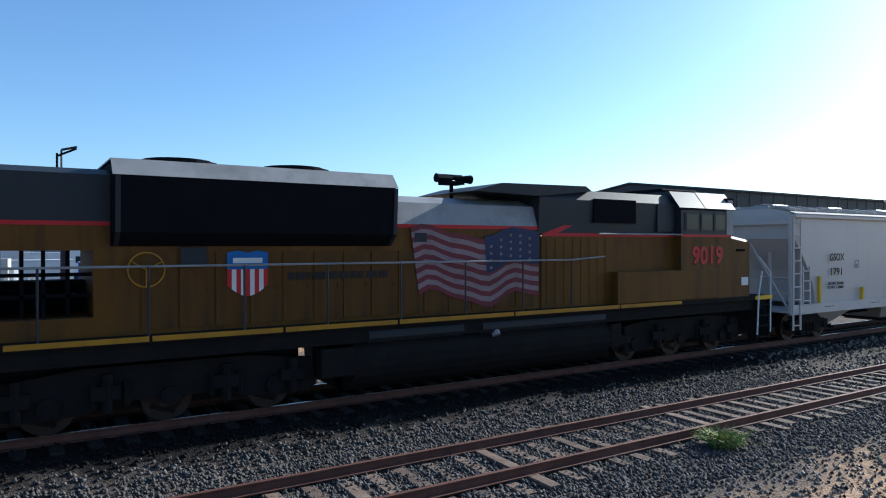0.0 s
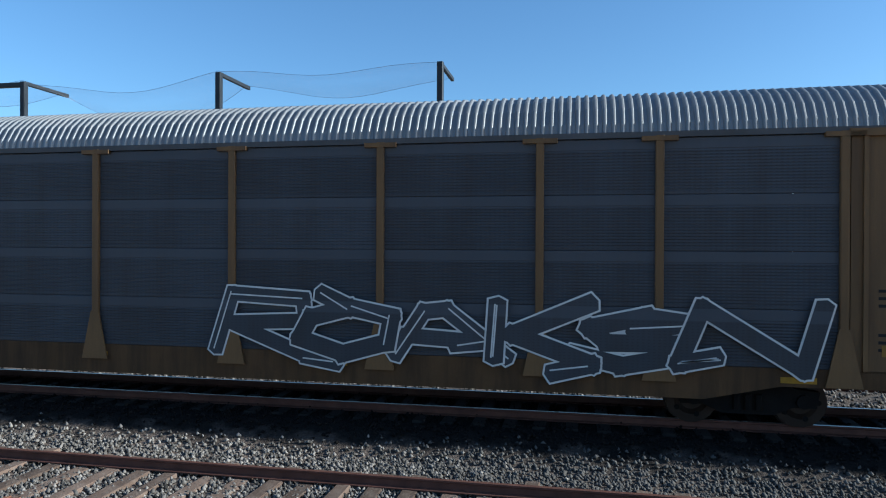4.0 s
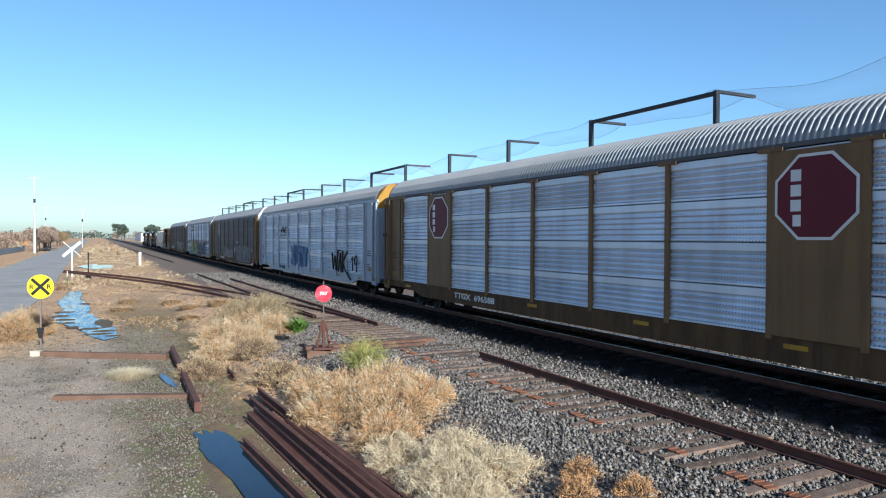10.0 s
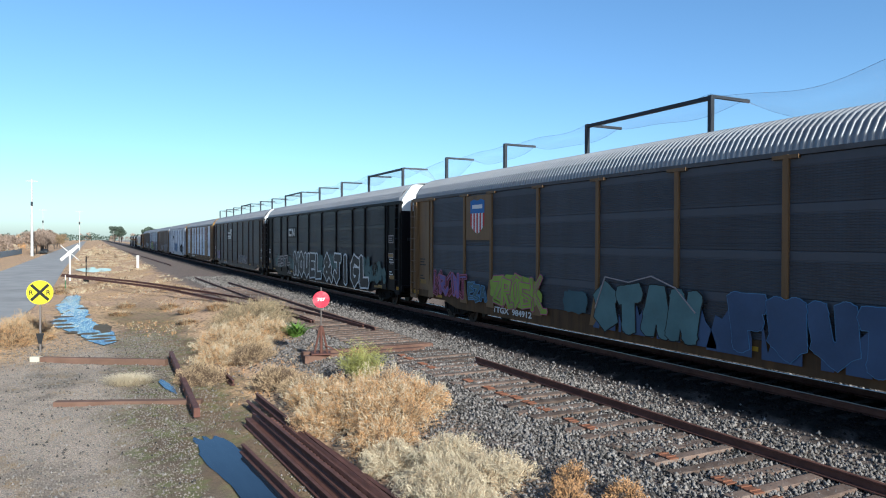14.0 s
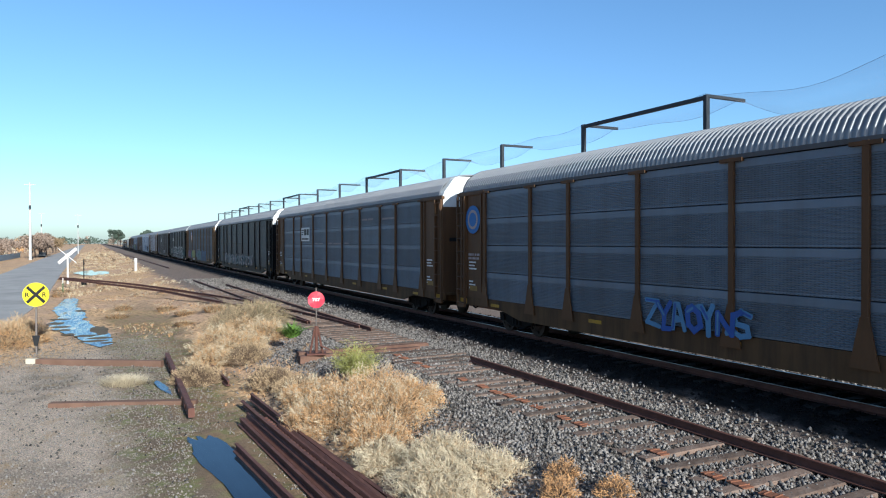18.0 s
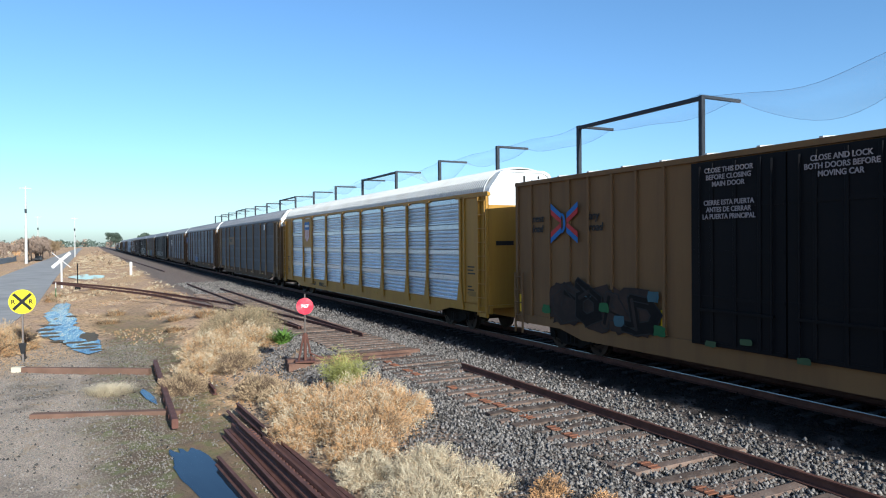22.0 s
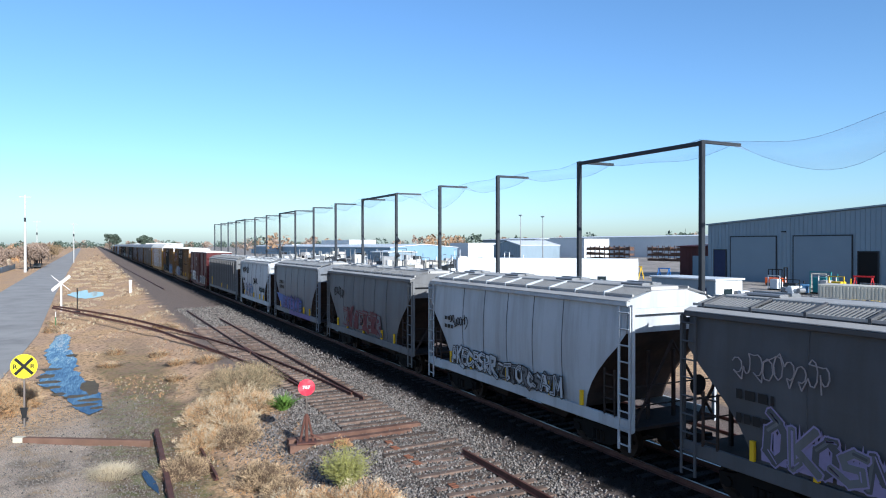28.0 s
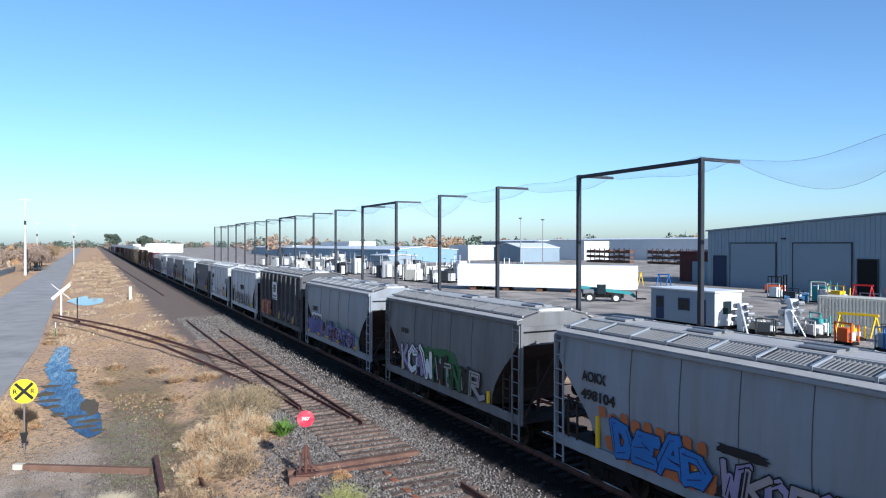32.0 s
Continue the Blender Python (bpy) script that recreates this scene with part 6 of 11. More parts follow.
# boxcars near the tail
for bx in (box16, box17):
    crossed_arrows(bx, 2.22, 3.32, 1.26, 0.95, BOXY - 0.06)
    lettering("next\nload", 0.31, black_mark, bx, 1.22, BOXY - 0.03, 3.86, bold=0.006, width=0.6, slant=0.2)
    lettering("any\nroad", 0.31, black_mark, bx, 3.92, BOXY - 0.03, 3.86, bold=0.006, width=0.6, slant=0.2)
    lettering("CLOSE THIS DOOR\nBEFORE CLOSING\nMAIN DOOR", 0.15, dull_white, bx, 8.65, -1.625, 4.72, bold=0.003, width=1.25, align="CENTER")
    lettering("CIERRE ESTA PUERTA\nANTES DE CERRAR\nLA PUERTA PRINCIPAL", 0.15, dull_white, bx, 8.65, -1.625, 4.02, bold=0.003, width=1.35, align="CENTER")
    lettering("CLOSE AND LOCK\nBOTH DOORS BEFORE\nMOVING CAR", 0.15, dull_white, bx, 11.1, -1.625, 4.72, bold=0.003, width=1.4, align="CENTER")
    for k in range(3):
        part("emblem_bar", Mesh().box(14.6 + 0.8 * k, BOXY - 0.02, 3.75, 15.2 + 0.8 * k, BOXY - 0.014, 3.95).box(14.8 + 0.8 * k, BOXY - 0.02, 3.3, 15.0 + 0.8 * k, BOXY - 0.014, 3.75), black_mark, bx)
    lettering("Railcar Pooling Experts", 0.32, black_mark, bx, 13.6, BOXY - 0.03, 2.75, bold=0.006, width=3.8)
for txt, x, z, w in (("FB", 1.14, 2.62, 0.5), ("OX", 2.1, 2.62, 0.55), ("64", 1.13, 2.14, 0.5), ("00", 2.05, 2.14, 0.55), ("34", 3.0, 2.14, 0.5)):
    lettering(txt, 0.36, black_mark, box17, x, BOXY - 0.02, z, bold=0.006, width=w, slant=0.22)
lettering("CIERRE Y PONGA\nEL SEGURO EN AMBAS\nPUERTAS ANTES DE\nMOVER EL CARRO", 0.15, dull_white, box17, 11.1, -1.625, 4.05, bold=0.003, width=1.5, align="CENTER")
wisp(box16, 12.5, 19.3, 0.8, 2.5, cyan_spray, -1.533, 171, 0.14)
wisp(box16, 13.0, 19.0, 0.8, 2.1, royal_spray, -1.537, 177, 0.2)
spray(box16, 13.0, 18.8, 0.95, 2.0, [cyan_spray], -1.545, 11, 178, navy_mark)
for k, (x, w) in enumerate(((2.9, 1.5), (4.3, 1.3), (5.6, 1.6))):
    blob(box16, x, 1.45, w, 1.25, shade_mark_brown, -1.533 - 0.002 * k, 174 + k, "graffiti_cloud")
spray(box16, 2.3, 6.6, 0.95, 1.95, [shade_mark_brown, under_black], -1.542, 4, 172, black_mark, "GOAD", 0.5, None, None, 0.07, 0.6)
for k, (x, z) in enumerate(((2.0, 1.25), (3.9, 1.85), (4.6, 1.5), (6.4, 1.9), (6.6, 1.1), (5.2, 1.2))):
    blob(box16, x, z, 0.4, 0.28, teal_spray if k % 2 else dkgreen_spray, -1.56, 179 + k, "paint_patch", 14)
for k, (x, z) in enumerate(((8.2, 1.0), (9.1, 1.15), (10.4, 0.95))):
    blob(box16, x, z, 0.3, 0.14, moss_spray, -1.64, 190 + k, "paint_patch", 14)
for x, z in ((6.93, 1.23), (10.16, 1.65), (1.09, 1.25)):
    part("reflector_tape", Mesh().box(x, -1.57 if x < 7 else -1.64, z, x + 0.14, -1.565 if x < 7 else -1.635, z + 0.45), amber_tape, box17)
tag(box17, 0.45, 2.95, 1.0, 0.5, dull_white, -1.54, 411, 0.012)
tag(box17, 2.1, 1.2, 0.8, 0.55, dull_white, -1.54, 410, 0.012)
tag(box17, 3.0, 1.0, 0.7, 0.85, dull_white, -1.54, 412, 0.010)
for x, z, w in ((10.9, 1.95, 0.2), (11.25, 1.5, 0.35), (11.3, 1.25, 0.2)):
    part("label_card", Mesh().box(x, -1.628, z, x + w, -1.622, z + 0.2), dull_white, box17)
for k, ch in enumerate("KCS"):
    lettering(ch, 0.6, dull_white, red18, 0.75 + 0.75 * k, BOXY - 0.065, 2.5, bold=0.01)
bars(red18, 7.0, -1.622, 3.3, 0.9, 3, dull_white, 0.06, 0.12, 19)
wisp(red18, 0.8, 3.4, 0.9, 2.0, black_mark, BOXY - 0.068, 183)
spray(red18, 3.0, 6.6, 1.05, 2.25, [white_mark], BOXY - 0.08, 5, 181, black_mark, "METER", 0.4, None, None, 0.16, 0.5)
spray(red18, 7.5, 8.8, 1.0, 1.7, [dull_white], -1.645, 3, 184, black_mark, "UA", 0.26)
tag(red18, 7.4, 0.85, 1.9, 0.35, dull_white, -1.645, 610, 0.022)
for k, (a, b) in enumerate(((9.9, 11.2), (11.5, 13.0), (13.3, 15.2))):
    blob(red18, (a + b) / 2, 1.35, b - a, 0.95, (olive_spray, dull_white, olive_spray)[k], BOXY - 0.07, 611 + k, "graffiti_cloud")
    spray(red18, a, b, 0.95, 1.8, [black_mark, navy_mark], BOXY - 0.08, 3, 614 + k, white_mark, ("AM", "NSE", "RAK")[k], 0.45)
tag(red18, 0.7, 1.9, 1.2, 0.3, dull_white, BOXY - 0.075, 618, 0.016)
lettering("METER\nMAN!!!", 0.24, dull_white, red18, 6.98, -1.622, 3.95, bold=0.004, width=0.75, slant=0.15)
scrawl(red18, [(6.75, 3.4), (6.95, 3.62), (6.82, 3.62), (6.95, 3.62), (6.93, 3.48)], 0.016, white_mark, -1.622)

# hoppers
lettering("NDYX", 0.34, black_mark, h19, 2.3, -1.53, 2.62, bold=0.008, width=1.15, space=1.6)
lettering("475433", 0.34, black_mark, h19, 2.3, -1.53, 2.1, bold=0.008, width=1.75, space=1.5)
lettering("CEMX", 0.3, black_mark, h20, 1.5, HOPY, 2.55, bold=0.01, width=0.8)
bars(h20, 1.5, HOPY, 2.3, 0.6, 3, black_mark, 0.12, 0.22, 32)
scrawl(h20, [(6.0, 2.9), (6.3, 2.6), (6.05, 2.4), (6.5, 2.5), (6.5, 2.9), (6.8, 2.5), (7.2, 2.9), (7.2, 2.5), (7.6, 2.5)], 0.025, black_mark, HOPY - 0.01)
blob(h20, 4.2, 1.9, 2.8, 0.8, cyan_spray, HOPY + 0.03, 33)
spray(h20, 2.2, 5.4, 1.35, 2.3, [pale_hopper, dusty_grey], HOPY - 0.005, 5, 191, lilac_spray)
tag(h20, 1.4, 3.3, 2.6, 0.5, black_mark, HOPY - 0.01, 401)
tag(h20, 8.2, 1.9, 2.0, 0.35, black_mark, HOPY - 0.01, 402)
part("data_plate", Mesh().box(9.3, HOPY - 0.004, 1.4, 9.75, HOPY + 0.03, 1.85), white_mark, h20)
lettering("CMEX\n130246", 0.34, black_mark, h21, 1.7, HOPY, 2.95, bold=0.012, width=1.35)
part("graffiti_patch", Mesh().extrude_y([(1.0, 2.25), (6.2, 2.0), (6.2, 1.35), (2.4, 1.28)], HOPY - 0.003, HOPY), royal_spray, h21)
spray(h21, 2.9, 7.6, 1.28, 2.1, [royal_spray, purple_spray], HOPY - 0.01, 6, 192, navy_mark)
part("sill_paint", Mesh().box(4.5, -1.53, 0.93, 9.6, -1.522, 1.22), purple_spray, h21)
spray(h22, 3.2, 8.5, 1.4, 2.4, [dusty_grey, maroon_mark], HOPY - 0.005, 8, 193, maroon_mark)
tag(h22, 1.6, 2.9, 1.6, 0.5, black_mark, HOPY - 0.01, 403)
spray(h23, 2.2, 5.4, 1.3, 1.95, [pale_hopper], HOPY - 0.005, 6, 206, black_mark, None, 0.4)
spray(h23, 5.6, 9.0, 1.3, 1.85, [dusty_grey, pale_hopper], HOPY - 0.005, 6, 207, black_mark, None, 0.4)
tag(h23, 2.0, 2.7, 1.4, 0.4, black_mark, HOPY - 0.01, 409)
bars(h23, 1.6, HOPY, 3.0, 0.7, 2, black_mark, 0.14, 0.3, 35)
bars(h24, 1.7, HOPY, 2.7, 0.9, 2, black_mark, 0.2, 0.5, 36)
spray(h24, 2.4, 8.6, 1.35, 2.2, [dull_grey, dusty_grey], HOPY - 0.005, 6, 194, lilac_spray)
tag(h24, 1.6, 3.0, 2.2, 0.5, dull_white, HOPY - 0.01, 404)
scrawl(h25, [(1.6, 3.3), (1.9, 2.9), (2.2, 3.5), (2.4, 3.0), (2.9, 3.4), (2.6, 3.0), (3.3, 3.0)], 0.03, black_mark, HOPY - 0.01)
lettering("CMEX", 0.32, black_mark, h25, 1.5, HOPY, 2.55, bold=0.012, width=0.9)
blob(h25, 2.6, 1.75, 2.4, 0.9, cyan_spray, HOPY - 0.002, 405, "graffiti_cloud")
spray(h25, 1.7, 3.6, 1.4, 2.1, [white_mark], HOPY - 0.008, 4, 196, cyan_spray, "CAR", 0.45)
tag(h25, 10.0, 2.6, 1.5, 0.6, black_mark, HOPY - 0.01, 406)
spray(h25, 3.9, 6.6, 1.27, 1.85, [pale_hopper], HOPY - 0.005, 9, 197, black_mark, "OETAO", 0.5)
spray(h25, 6.7, 9.1, 1.27, 1.85, [pale_hopper], HOPY - 0.005, 9, 198, orange_spray, "OECO", 0.5)
tag(h25, 8.7, 2.0, 0.8, 0.25, maroon_mark, HOPY - 0.01, 407)
spray(h26, 1.8, 8.8, 1.3, 2.2, [pale_hopper, dusty_grey], HOPY - 0.005, 11, 198, black_mark)
tag(h26, 5.0, 2.6, 1.6, 0.4, black_mark, HOPY - 0.01, 408)
bars(h26, 1.6, HOPY, 2.8, 0.7, 2, black_mark, 0.16, 0.3, 37)
part("sign_board", Mesh().box(5.1, -1.72, 2.62, 6.4, -1.69, 3.95), white_mark, h27, "white company sign with three dark bars")
for k in range(3):
    part("sign_bar", Mesh().box(5.4, -1.728, 3.58 - 0.19 * k, 6.1, -1.721, 3.75 - 0.19 * k), (navy_mark, black_mark, teal_spray)[k], h27)
bars(h27, 5.2, -1.721, 2.98, 1.1, 2, navy_mark, 0.12, 0.22, 38)
spray(h27, 1.2, 4.2, 1.3, 2.4, [orange_spray, maroon_mark], -1.67, 6, 199, maroon_mark, None, 0.45, None, orange_spray)
blob(h27, 4.6, 1.75, 1.0, 0.8, pink_spray, -1.5, 39)
for k in range(4):
    tag(h27, 5.7 + 1.3 * k, 1.4, 0.9, 0.45, dull_white, -1.52, 620 + k, 0.018)
lettering("CMEX", 0.36, black_mark, h28, 1.8, HOPY, 2.7, bold=0.014, width=1.05)
part("number_plate_patch", Mesh().box(1.75, HOPY - 0.012, 2.05, 3.7, HOPY - 0.006, 2.55), white_mark, h28)
lettering("150096", 0.42, black_mark, h28, 1.85, HOPY - 0.018, 2.14, bold=0.014, width=1.7)
wisp(h28, 0.8, 4.2, 1.25, 2.4, mint_spray, HOPY - 0.004, 630, 0.2)
wisp(h28, 3.9, 10.3, 1.25, 2.35, mint_spray, HOPY - 0.004, 631, 0.16)
wisp(h28, 4.4, 7.2, 1.9, 2.6, black_mark, HOPY - 0.001, 632, 0.12)
spray(h28, 1.0, 3.9, 1.27, 2.2, [purple_spray, royal_spray], HOPY - 0.022, 5, 200, black_mark, "SMAKE", 0.6)
spray(h28, 4.9, 9.5, 1.27, 2.1, [purple_spray, royal_spray, purple_spray, lilac_spray], HOPY - 0.022, 8, 205, black_mark, "MODSRGOSR", 0.72, lilac_spray)
tag(h28, 5.2, 1.35, 4.1, 0.6, black_mark, HOPY - 0.05, 633, 0.016)
tag(h28, 5.0, 1.4, 4.2, 0.65, lilac_spray, HOPY - 0.046, 634, 0.014)
blob(h28, 6.1, 1.7, 1.0, 0.6, maroon_mark, HOPY - 0.043, 635, "graffiti_patch")
for k, x in enumerate((1.15, 3.2, 4.9, 6.9, 9.7)):
    blob(h28, x, 1.36, 0.55, 0.16, amber_spray, HOPY - 0.048, 636 + k)
part("tag_card", Mesh().extrude_y([(4.0, 1.5), (4.5, 1.5), (4.6, 2.25), (4.1, 2.3)], HOPY - 0.032, HOPY - 0.028), dull_white, h28)
tag(h28, 4.1, 1.6, 0.4, 0.6, black_mark, HOPY - 0.034, 642, 0.02)
bars(h29, 2.0, HOPY, 3.1, 0.7, 1, black_mark, 0.2, 0.3, 41)
blob(h29, 5.6, 2.1, 3.6, 1.1, dkgreen_spray, HOPY + 0.02, 42)
spray(h29, 2.0, 5.0, 1.3, 2.4, [lilac_spray, white_mark], HOPY - 0.005, 5, 201, black_mark)
spray(h29, 4.8, 8.8, 1.3, 2.3, [dkgreen_spray, black_mark, dull_white], HOPY - 0.012, 7, 202, black_mark)
lettering("AOKX", 0.38, black_mark, h30, 1.45, HOPY, 3.0, bold=0.012, width=1.0)
lettering("498104", 0.38, black_mark, h30, 1.4, HOPY, 2.5, bold=0.012, width=1.4)
for k in range(9):
    blob(h30, 2.3 + 0.42 * k, 2.28 - 0.12 * abs(math.sin(k * 1.7)), 0.3, 0.32, orange_spray, HOPY - 0.002, 50 + k, lobes=12)
blob(h30, 4.3, 1.5, 3.6, 0.6, orange_spray, HOPY + 0.01, 61)
spray(h30, 2.7, 5.9, 1.25, 2.15, [azure_spray], HOPY - 0.012, 4, 203, navy_mark, "DEAD", 0.5, royal_spray)
blob(h30, 6.7, 2.35, 1.3, 0.22, black_mark, HOPY, 62)
spray(h30, 6.2, 11.0, 1.28, 2.1, [lilac_spray, dull_white], HOPY - 0.005, 8, 204, black_mark)

# the markings of the auto carriers are stretched to the car length fitted to the camera's view
for car in RACKS:
    for ob in car.children:
        if ob.name not in BUILT and not ob.name.startswith("stripe_band"):
            ob.location.x *= 1.032
            ob.scale.x = 1.032

def painted(parent, pts, mat, y, rim=0.0, rim_mat=None, name="graffiti_letter"):
    """A flat painted shape through (x, z) points, with a rim line behind it."""
    n = len(pts)
    if rim:
        area = sum(a[0] * b[1] - b[0] * a[1] for a, b in zip(pts, pts[1:] + pts[:1]))
        sg = 1 if area > 0 else -1
        out = []
        for k in range(n):
            (a, b), (c, d), (e, f) = pts[k - 1], pts[k], pts[(k + 1) % n]
            u, v = Vector((d - b, a - c)).normalized(), Vector((f - d, c - e)).normalized()
            w = u + v
            w = w / max(0.5, w.length_squared / 2) if w.length > 0.3 else u
            out.append((c + sg * rim * w.x, d + sg * rim * w.y))
        part("graffiti_outline", Mesh().extrude_y(out, y - 0.002, y), rim_mat, parent)
    return part(name, Mesh().extrude_y(pts, y - 0.006, y - 0.003), mat, parent)


# the green piece: a base, then four letters, each a flat shape with a black rim
painted(f4, [(6.9, 1.16), (7.6, 1.04), (8.8, 1.15), (9.5, 1.06), (10.3, 1.27), (11.9, 1.18), (12.75, 1.1), (13.7, 1.4), (14.5, 1.41), (14.55, 0.73), (13.2, 0.7), (11.5, 0.75), (9.95, 0.88), (8.7, 0.84), (7.6, 0.92), (6.85, 0.58)], green_spray, OVER, 0.05, black_mark, "graffiti_base")
painted(f4, [(7.03, 2.25), (7.2, 2.48), (7.47, 2.57), (7.75, 2.42), (7.52, 2.1), (7.7, 1.97), (8.09, 2.58), (8.6, 2.33), (8.69, 1.87), (8.83, 1.71), (8.98, 2.31), (9.49, 2.41), (9.55, 2.2), (9.3, 1.7), (9.28, 1.4), (9.52, 1.2), (9.39, 1.05), (8.95, 1.09), (8.7, 1.3), (8.49, 1.13), (8.16, 1.35), (7.49, 1.2), (6.97, 1.62), (7.0, 1.85), (7.48, 1.74), (7.2, 1.92)], green_spray, OVER - 0.006, 0.055, black_mark)
painted(f4, [(9.38, 2.17), (9.7, 2.27), (10.15, 2.2), (10.41, 2.15), (10.52, 1.95), (10.2, 1.78), (10.21, 1.47), (9.83, 1.34), (9.55, 1.54), (9.36, 1.74)], green_spray, OVER - 0.013, 0.05, black_mark)
painted(f4, [(9.58, 2.39), (9.54, 2.7), (9.65, 2.92), (9.81, 3.11), (10.01, 3.11), (10.12, 2.92), (10.16, 2.61), (10.14, 2.4), (9.98, 2.24), (9.69, 2.23)], olive_lime, OVER - 0.016, 0.05, black_mark)
painted(f4, [(9.78, 2.78), (9.9, 2.84), (9.95, 2.62), (9.8, 2.5)], black_mark, OVER - 0.022, name="graffiti_eye")
painted(f4, [(10.31, 2.15), (10.46, 2.36), (10.83, 2.34), (10.83, 2.17), (11.14, 2.28), (11.49, 2.2), (11.64, 1.85), (11.59, 1.65), (11.3, 1.48), (11.89, 1.37), (11.84, 1.22), (11.6, 1.05), (11.5, 1.3), (11.04, 1.42), (10.89, 1.21), (10.58, 1.34), (10.52, 1.7)], dkgreen_spray, OVER - 0.018, 0.05, black_mark)
painted(f4, [(11.73, 2.16), (11.87, 2.77), (12.44, 2.52), (12.54, 1.9), (12.72, 2.39), (13.52, 2.53), (13.83, 1.96), (13.35, 2.13), (12.87, 1.77), (13.7, 1.86), (14.08, 1.63), (13.1, 1.4), (13.71, 1.03), (13.37, 0.81), (12.83, 1.15), (12.78, 1.43), (12.55, 1.13), (12.83, 0.76), (12.65, 0.65), (12.27, 1.01), (12.17, 1.59), (11.88, 1.72), (12.36, 1.79), (12.31, 2.03), (11.98, 2.07)], green_spray, OVER - 0.024, 0.05, black_mark)
for pts in ([(7.6, 1.62), (8.0, 1.58), (8.4, 1.4)], [(9.9, 1.95), (10.0, 1.7), (9.85, 1.55)], [(10.8, 1.75), (11.2, 1.72), (11.3, 1.55)], [(12.6, 1.65), (13.5, 1.68), (13.9, 1.62)], [(7.2, 1.0), (9.3, 0.98), (12.3, 0.95)], [(12.4, 1.6), (12.45, 1.2)]):
    scrawl(f4, pts, 0.02, black_mark, OVER - 0.034)
for x, z in ((7.6, 1.6), (10.55, 1.72), (13.55, 1.62)):
    for dx, dz in ((0.3, 0.04), (0.02, 0.16)):
        scrawl(f4, [(x - dx, z - dz), (x + dx, z + dz)], 0.014, mint_spray, OVER - 0.036)
# first boxcar: angular teal piece with pale blue edges, over the sheets and then over the door
pale_edge = material("pale_blue_edge_spray_paint", (0.25, 0.37, 0.40), 0.6, 0, 0.2, 1.5, 20, 0.02)
slate_teal = material("slate_teal_spray_paint", (0.045, 0.085, 0.105), 0.6, 0, 0.35, 1.0, 20, 0.02, (0.02, 0.035, 0.05), 0.5, 1.2)
dots(box2, 2.2, 5.6, 1.72, 2.05, shade_mark_brown, -1.532, 34, 4, 0.13)
painted(box2, [(2.26, 0.58), (2.34, 1.15), (2.6, 1.3), (2.76, 1.9), (3.2, 1.78), (3.95, 1.83), (4.2, 2.04), (4.95, 1.74), (6.02, 2.02), (6.02, 0.56)], slate_teal, -1.536, 0.035, pale_edge, "graffiti_base")
painted(box2, [(6.1, 1.62), (6.25, 1.72), (6.5, 1.86), (6.75, 1.72), (7.2, 1.76), (7.25, 1.5), (7.4, 1.78), (7.58, 1.74), (7.66, 0.72), (7.2, 0.66), (6.1, 0.64)], slate_teal, -1.64, 0.03, pale_edge, "graffiti_base")
for pts in ([(2.72, 1.5), (4.05, 1.46), (4.1, 1.4), (2.75, 1.42)], [(3.2, 1.45), (3.32, 1.45), (3.55, 0.7), (3.4, 0.68)], [(3.6, 0.75), (3.85, 1.35), (3.95, 1.33), (3.75, 0.72)], [(4.0, 1.75), (4.12, 1.75), (4.3, 1.0), (4.2, 0.98)],
            [(4.3, 1.55), (5.0, 1.5), (4.98, 1.42), (4.3, 1.45)], [(4.25, 0.98), (5.0, 1.05), (4.95, 0.93), (4.3, 0.88)], [(5.05, 1.7), (5.18, 1.68), (5.1, 0.62), (5.0, 0.62)], [(5.25, 1.6), (5.95, 1.75), (5.95, 1.66), (5.3, 1.5)], [(5.5, 1.45), (5.62, 1.45), (5.95, 0.75), (5.82, 0.72)], [(2.35, 1.2), (2.5, 1.2), (2.4, 0.62), (2.3, 0.62)], [(4.15, 0.82), (4.9, 0.86), (4.85, 0.8), (4.2, 0.74)]):
    painted(box2, pts, pale_edge, -1.546, name="graffiti_bar")
for pts in ([(2.85, 1.0), (3.2, 1.3), (3.3, 0.75), (2.9, 0.65)], [(4.35, 1.4), (4.9, 1.38), (4.85, 1.1), (4.4, 1.1)], [(3.45, 1.75), (3.9, 1.7), (3.85, 1.55), (3.45, 1.52)], [(5.25, 1.35), (5.45, 1.3), (5.7, 0.75), (5.3, 0.7)], [(3.68, 1.2), (3.6, 0.9), (3.75, 1.3)]):
    painted(box2, pts, navy_mark, -1.544, name="graffiti_shade")
for x, z, w, h in ((2.62, 0.78, 0.4, 0.3), (5.35, 0.92, 0.35, 0.4)):
    blob(box2, x, z, w, h, moss_spray, -1.5445, int(x * 31), "graffiti_shade", 14)
blob(box2, 6.95, 1.5, 0.35, 0.25, moss_spray, -1.65, 77, "graffiti_shade", 14)
for pts in ([(6.2, 1.45), (6.5, 1.55), (6.48, 1.45), (6.25, 1.38)], [(6.65, 1.6), (6.72, 1.6), (6.7, 0.9), (6.62, 0.9)], [(6.3, 1.15), (7.1, 1.2), (7.05, 1.12), (6.3, 1.06)], [(6.8, 1.0), (7.5, 1.05), (7.45, 0.92), (6.85, 0.9)], [(7.3, 1.5), (7.38, 1.5), (7.36, 0.85), (7.28, 0.85)]):
    painted(box2, pts, pale_edge, -1.65, name="graffiti_bar")
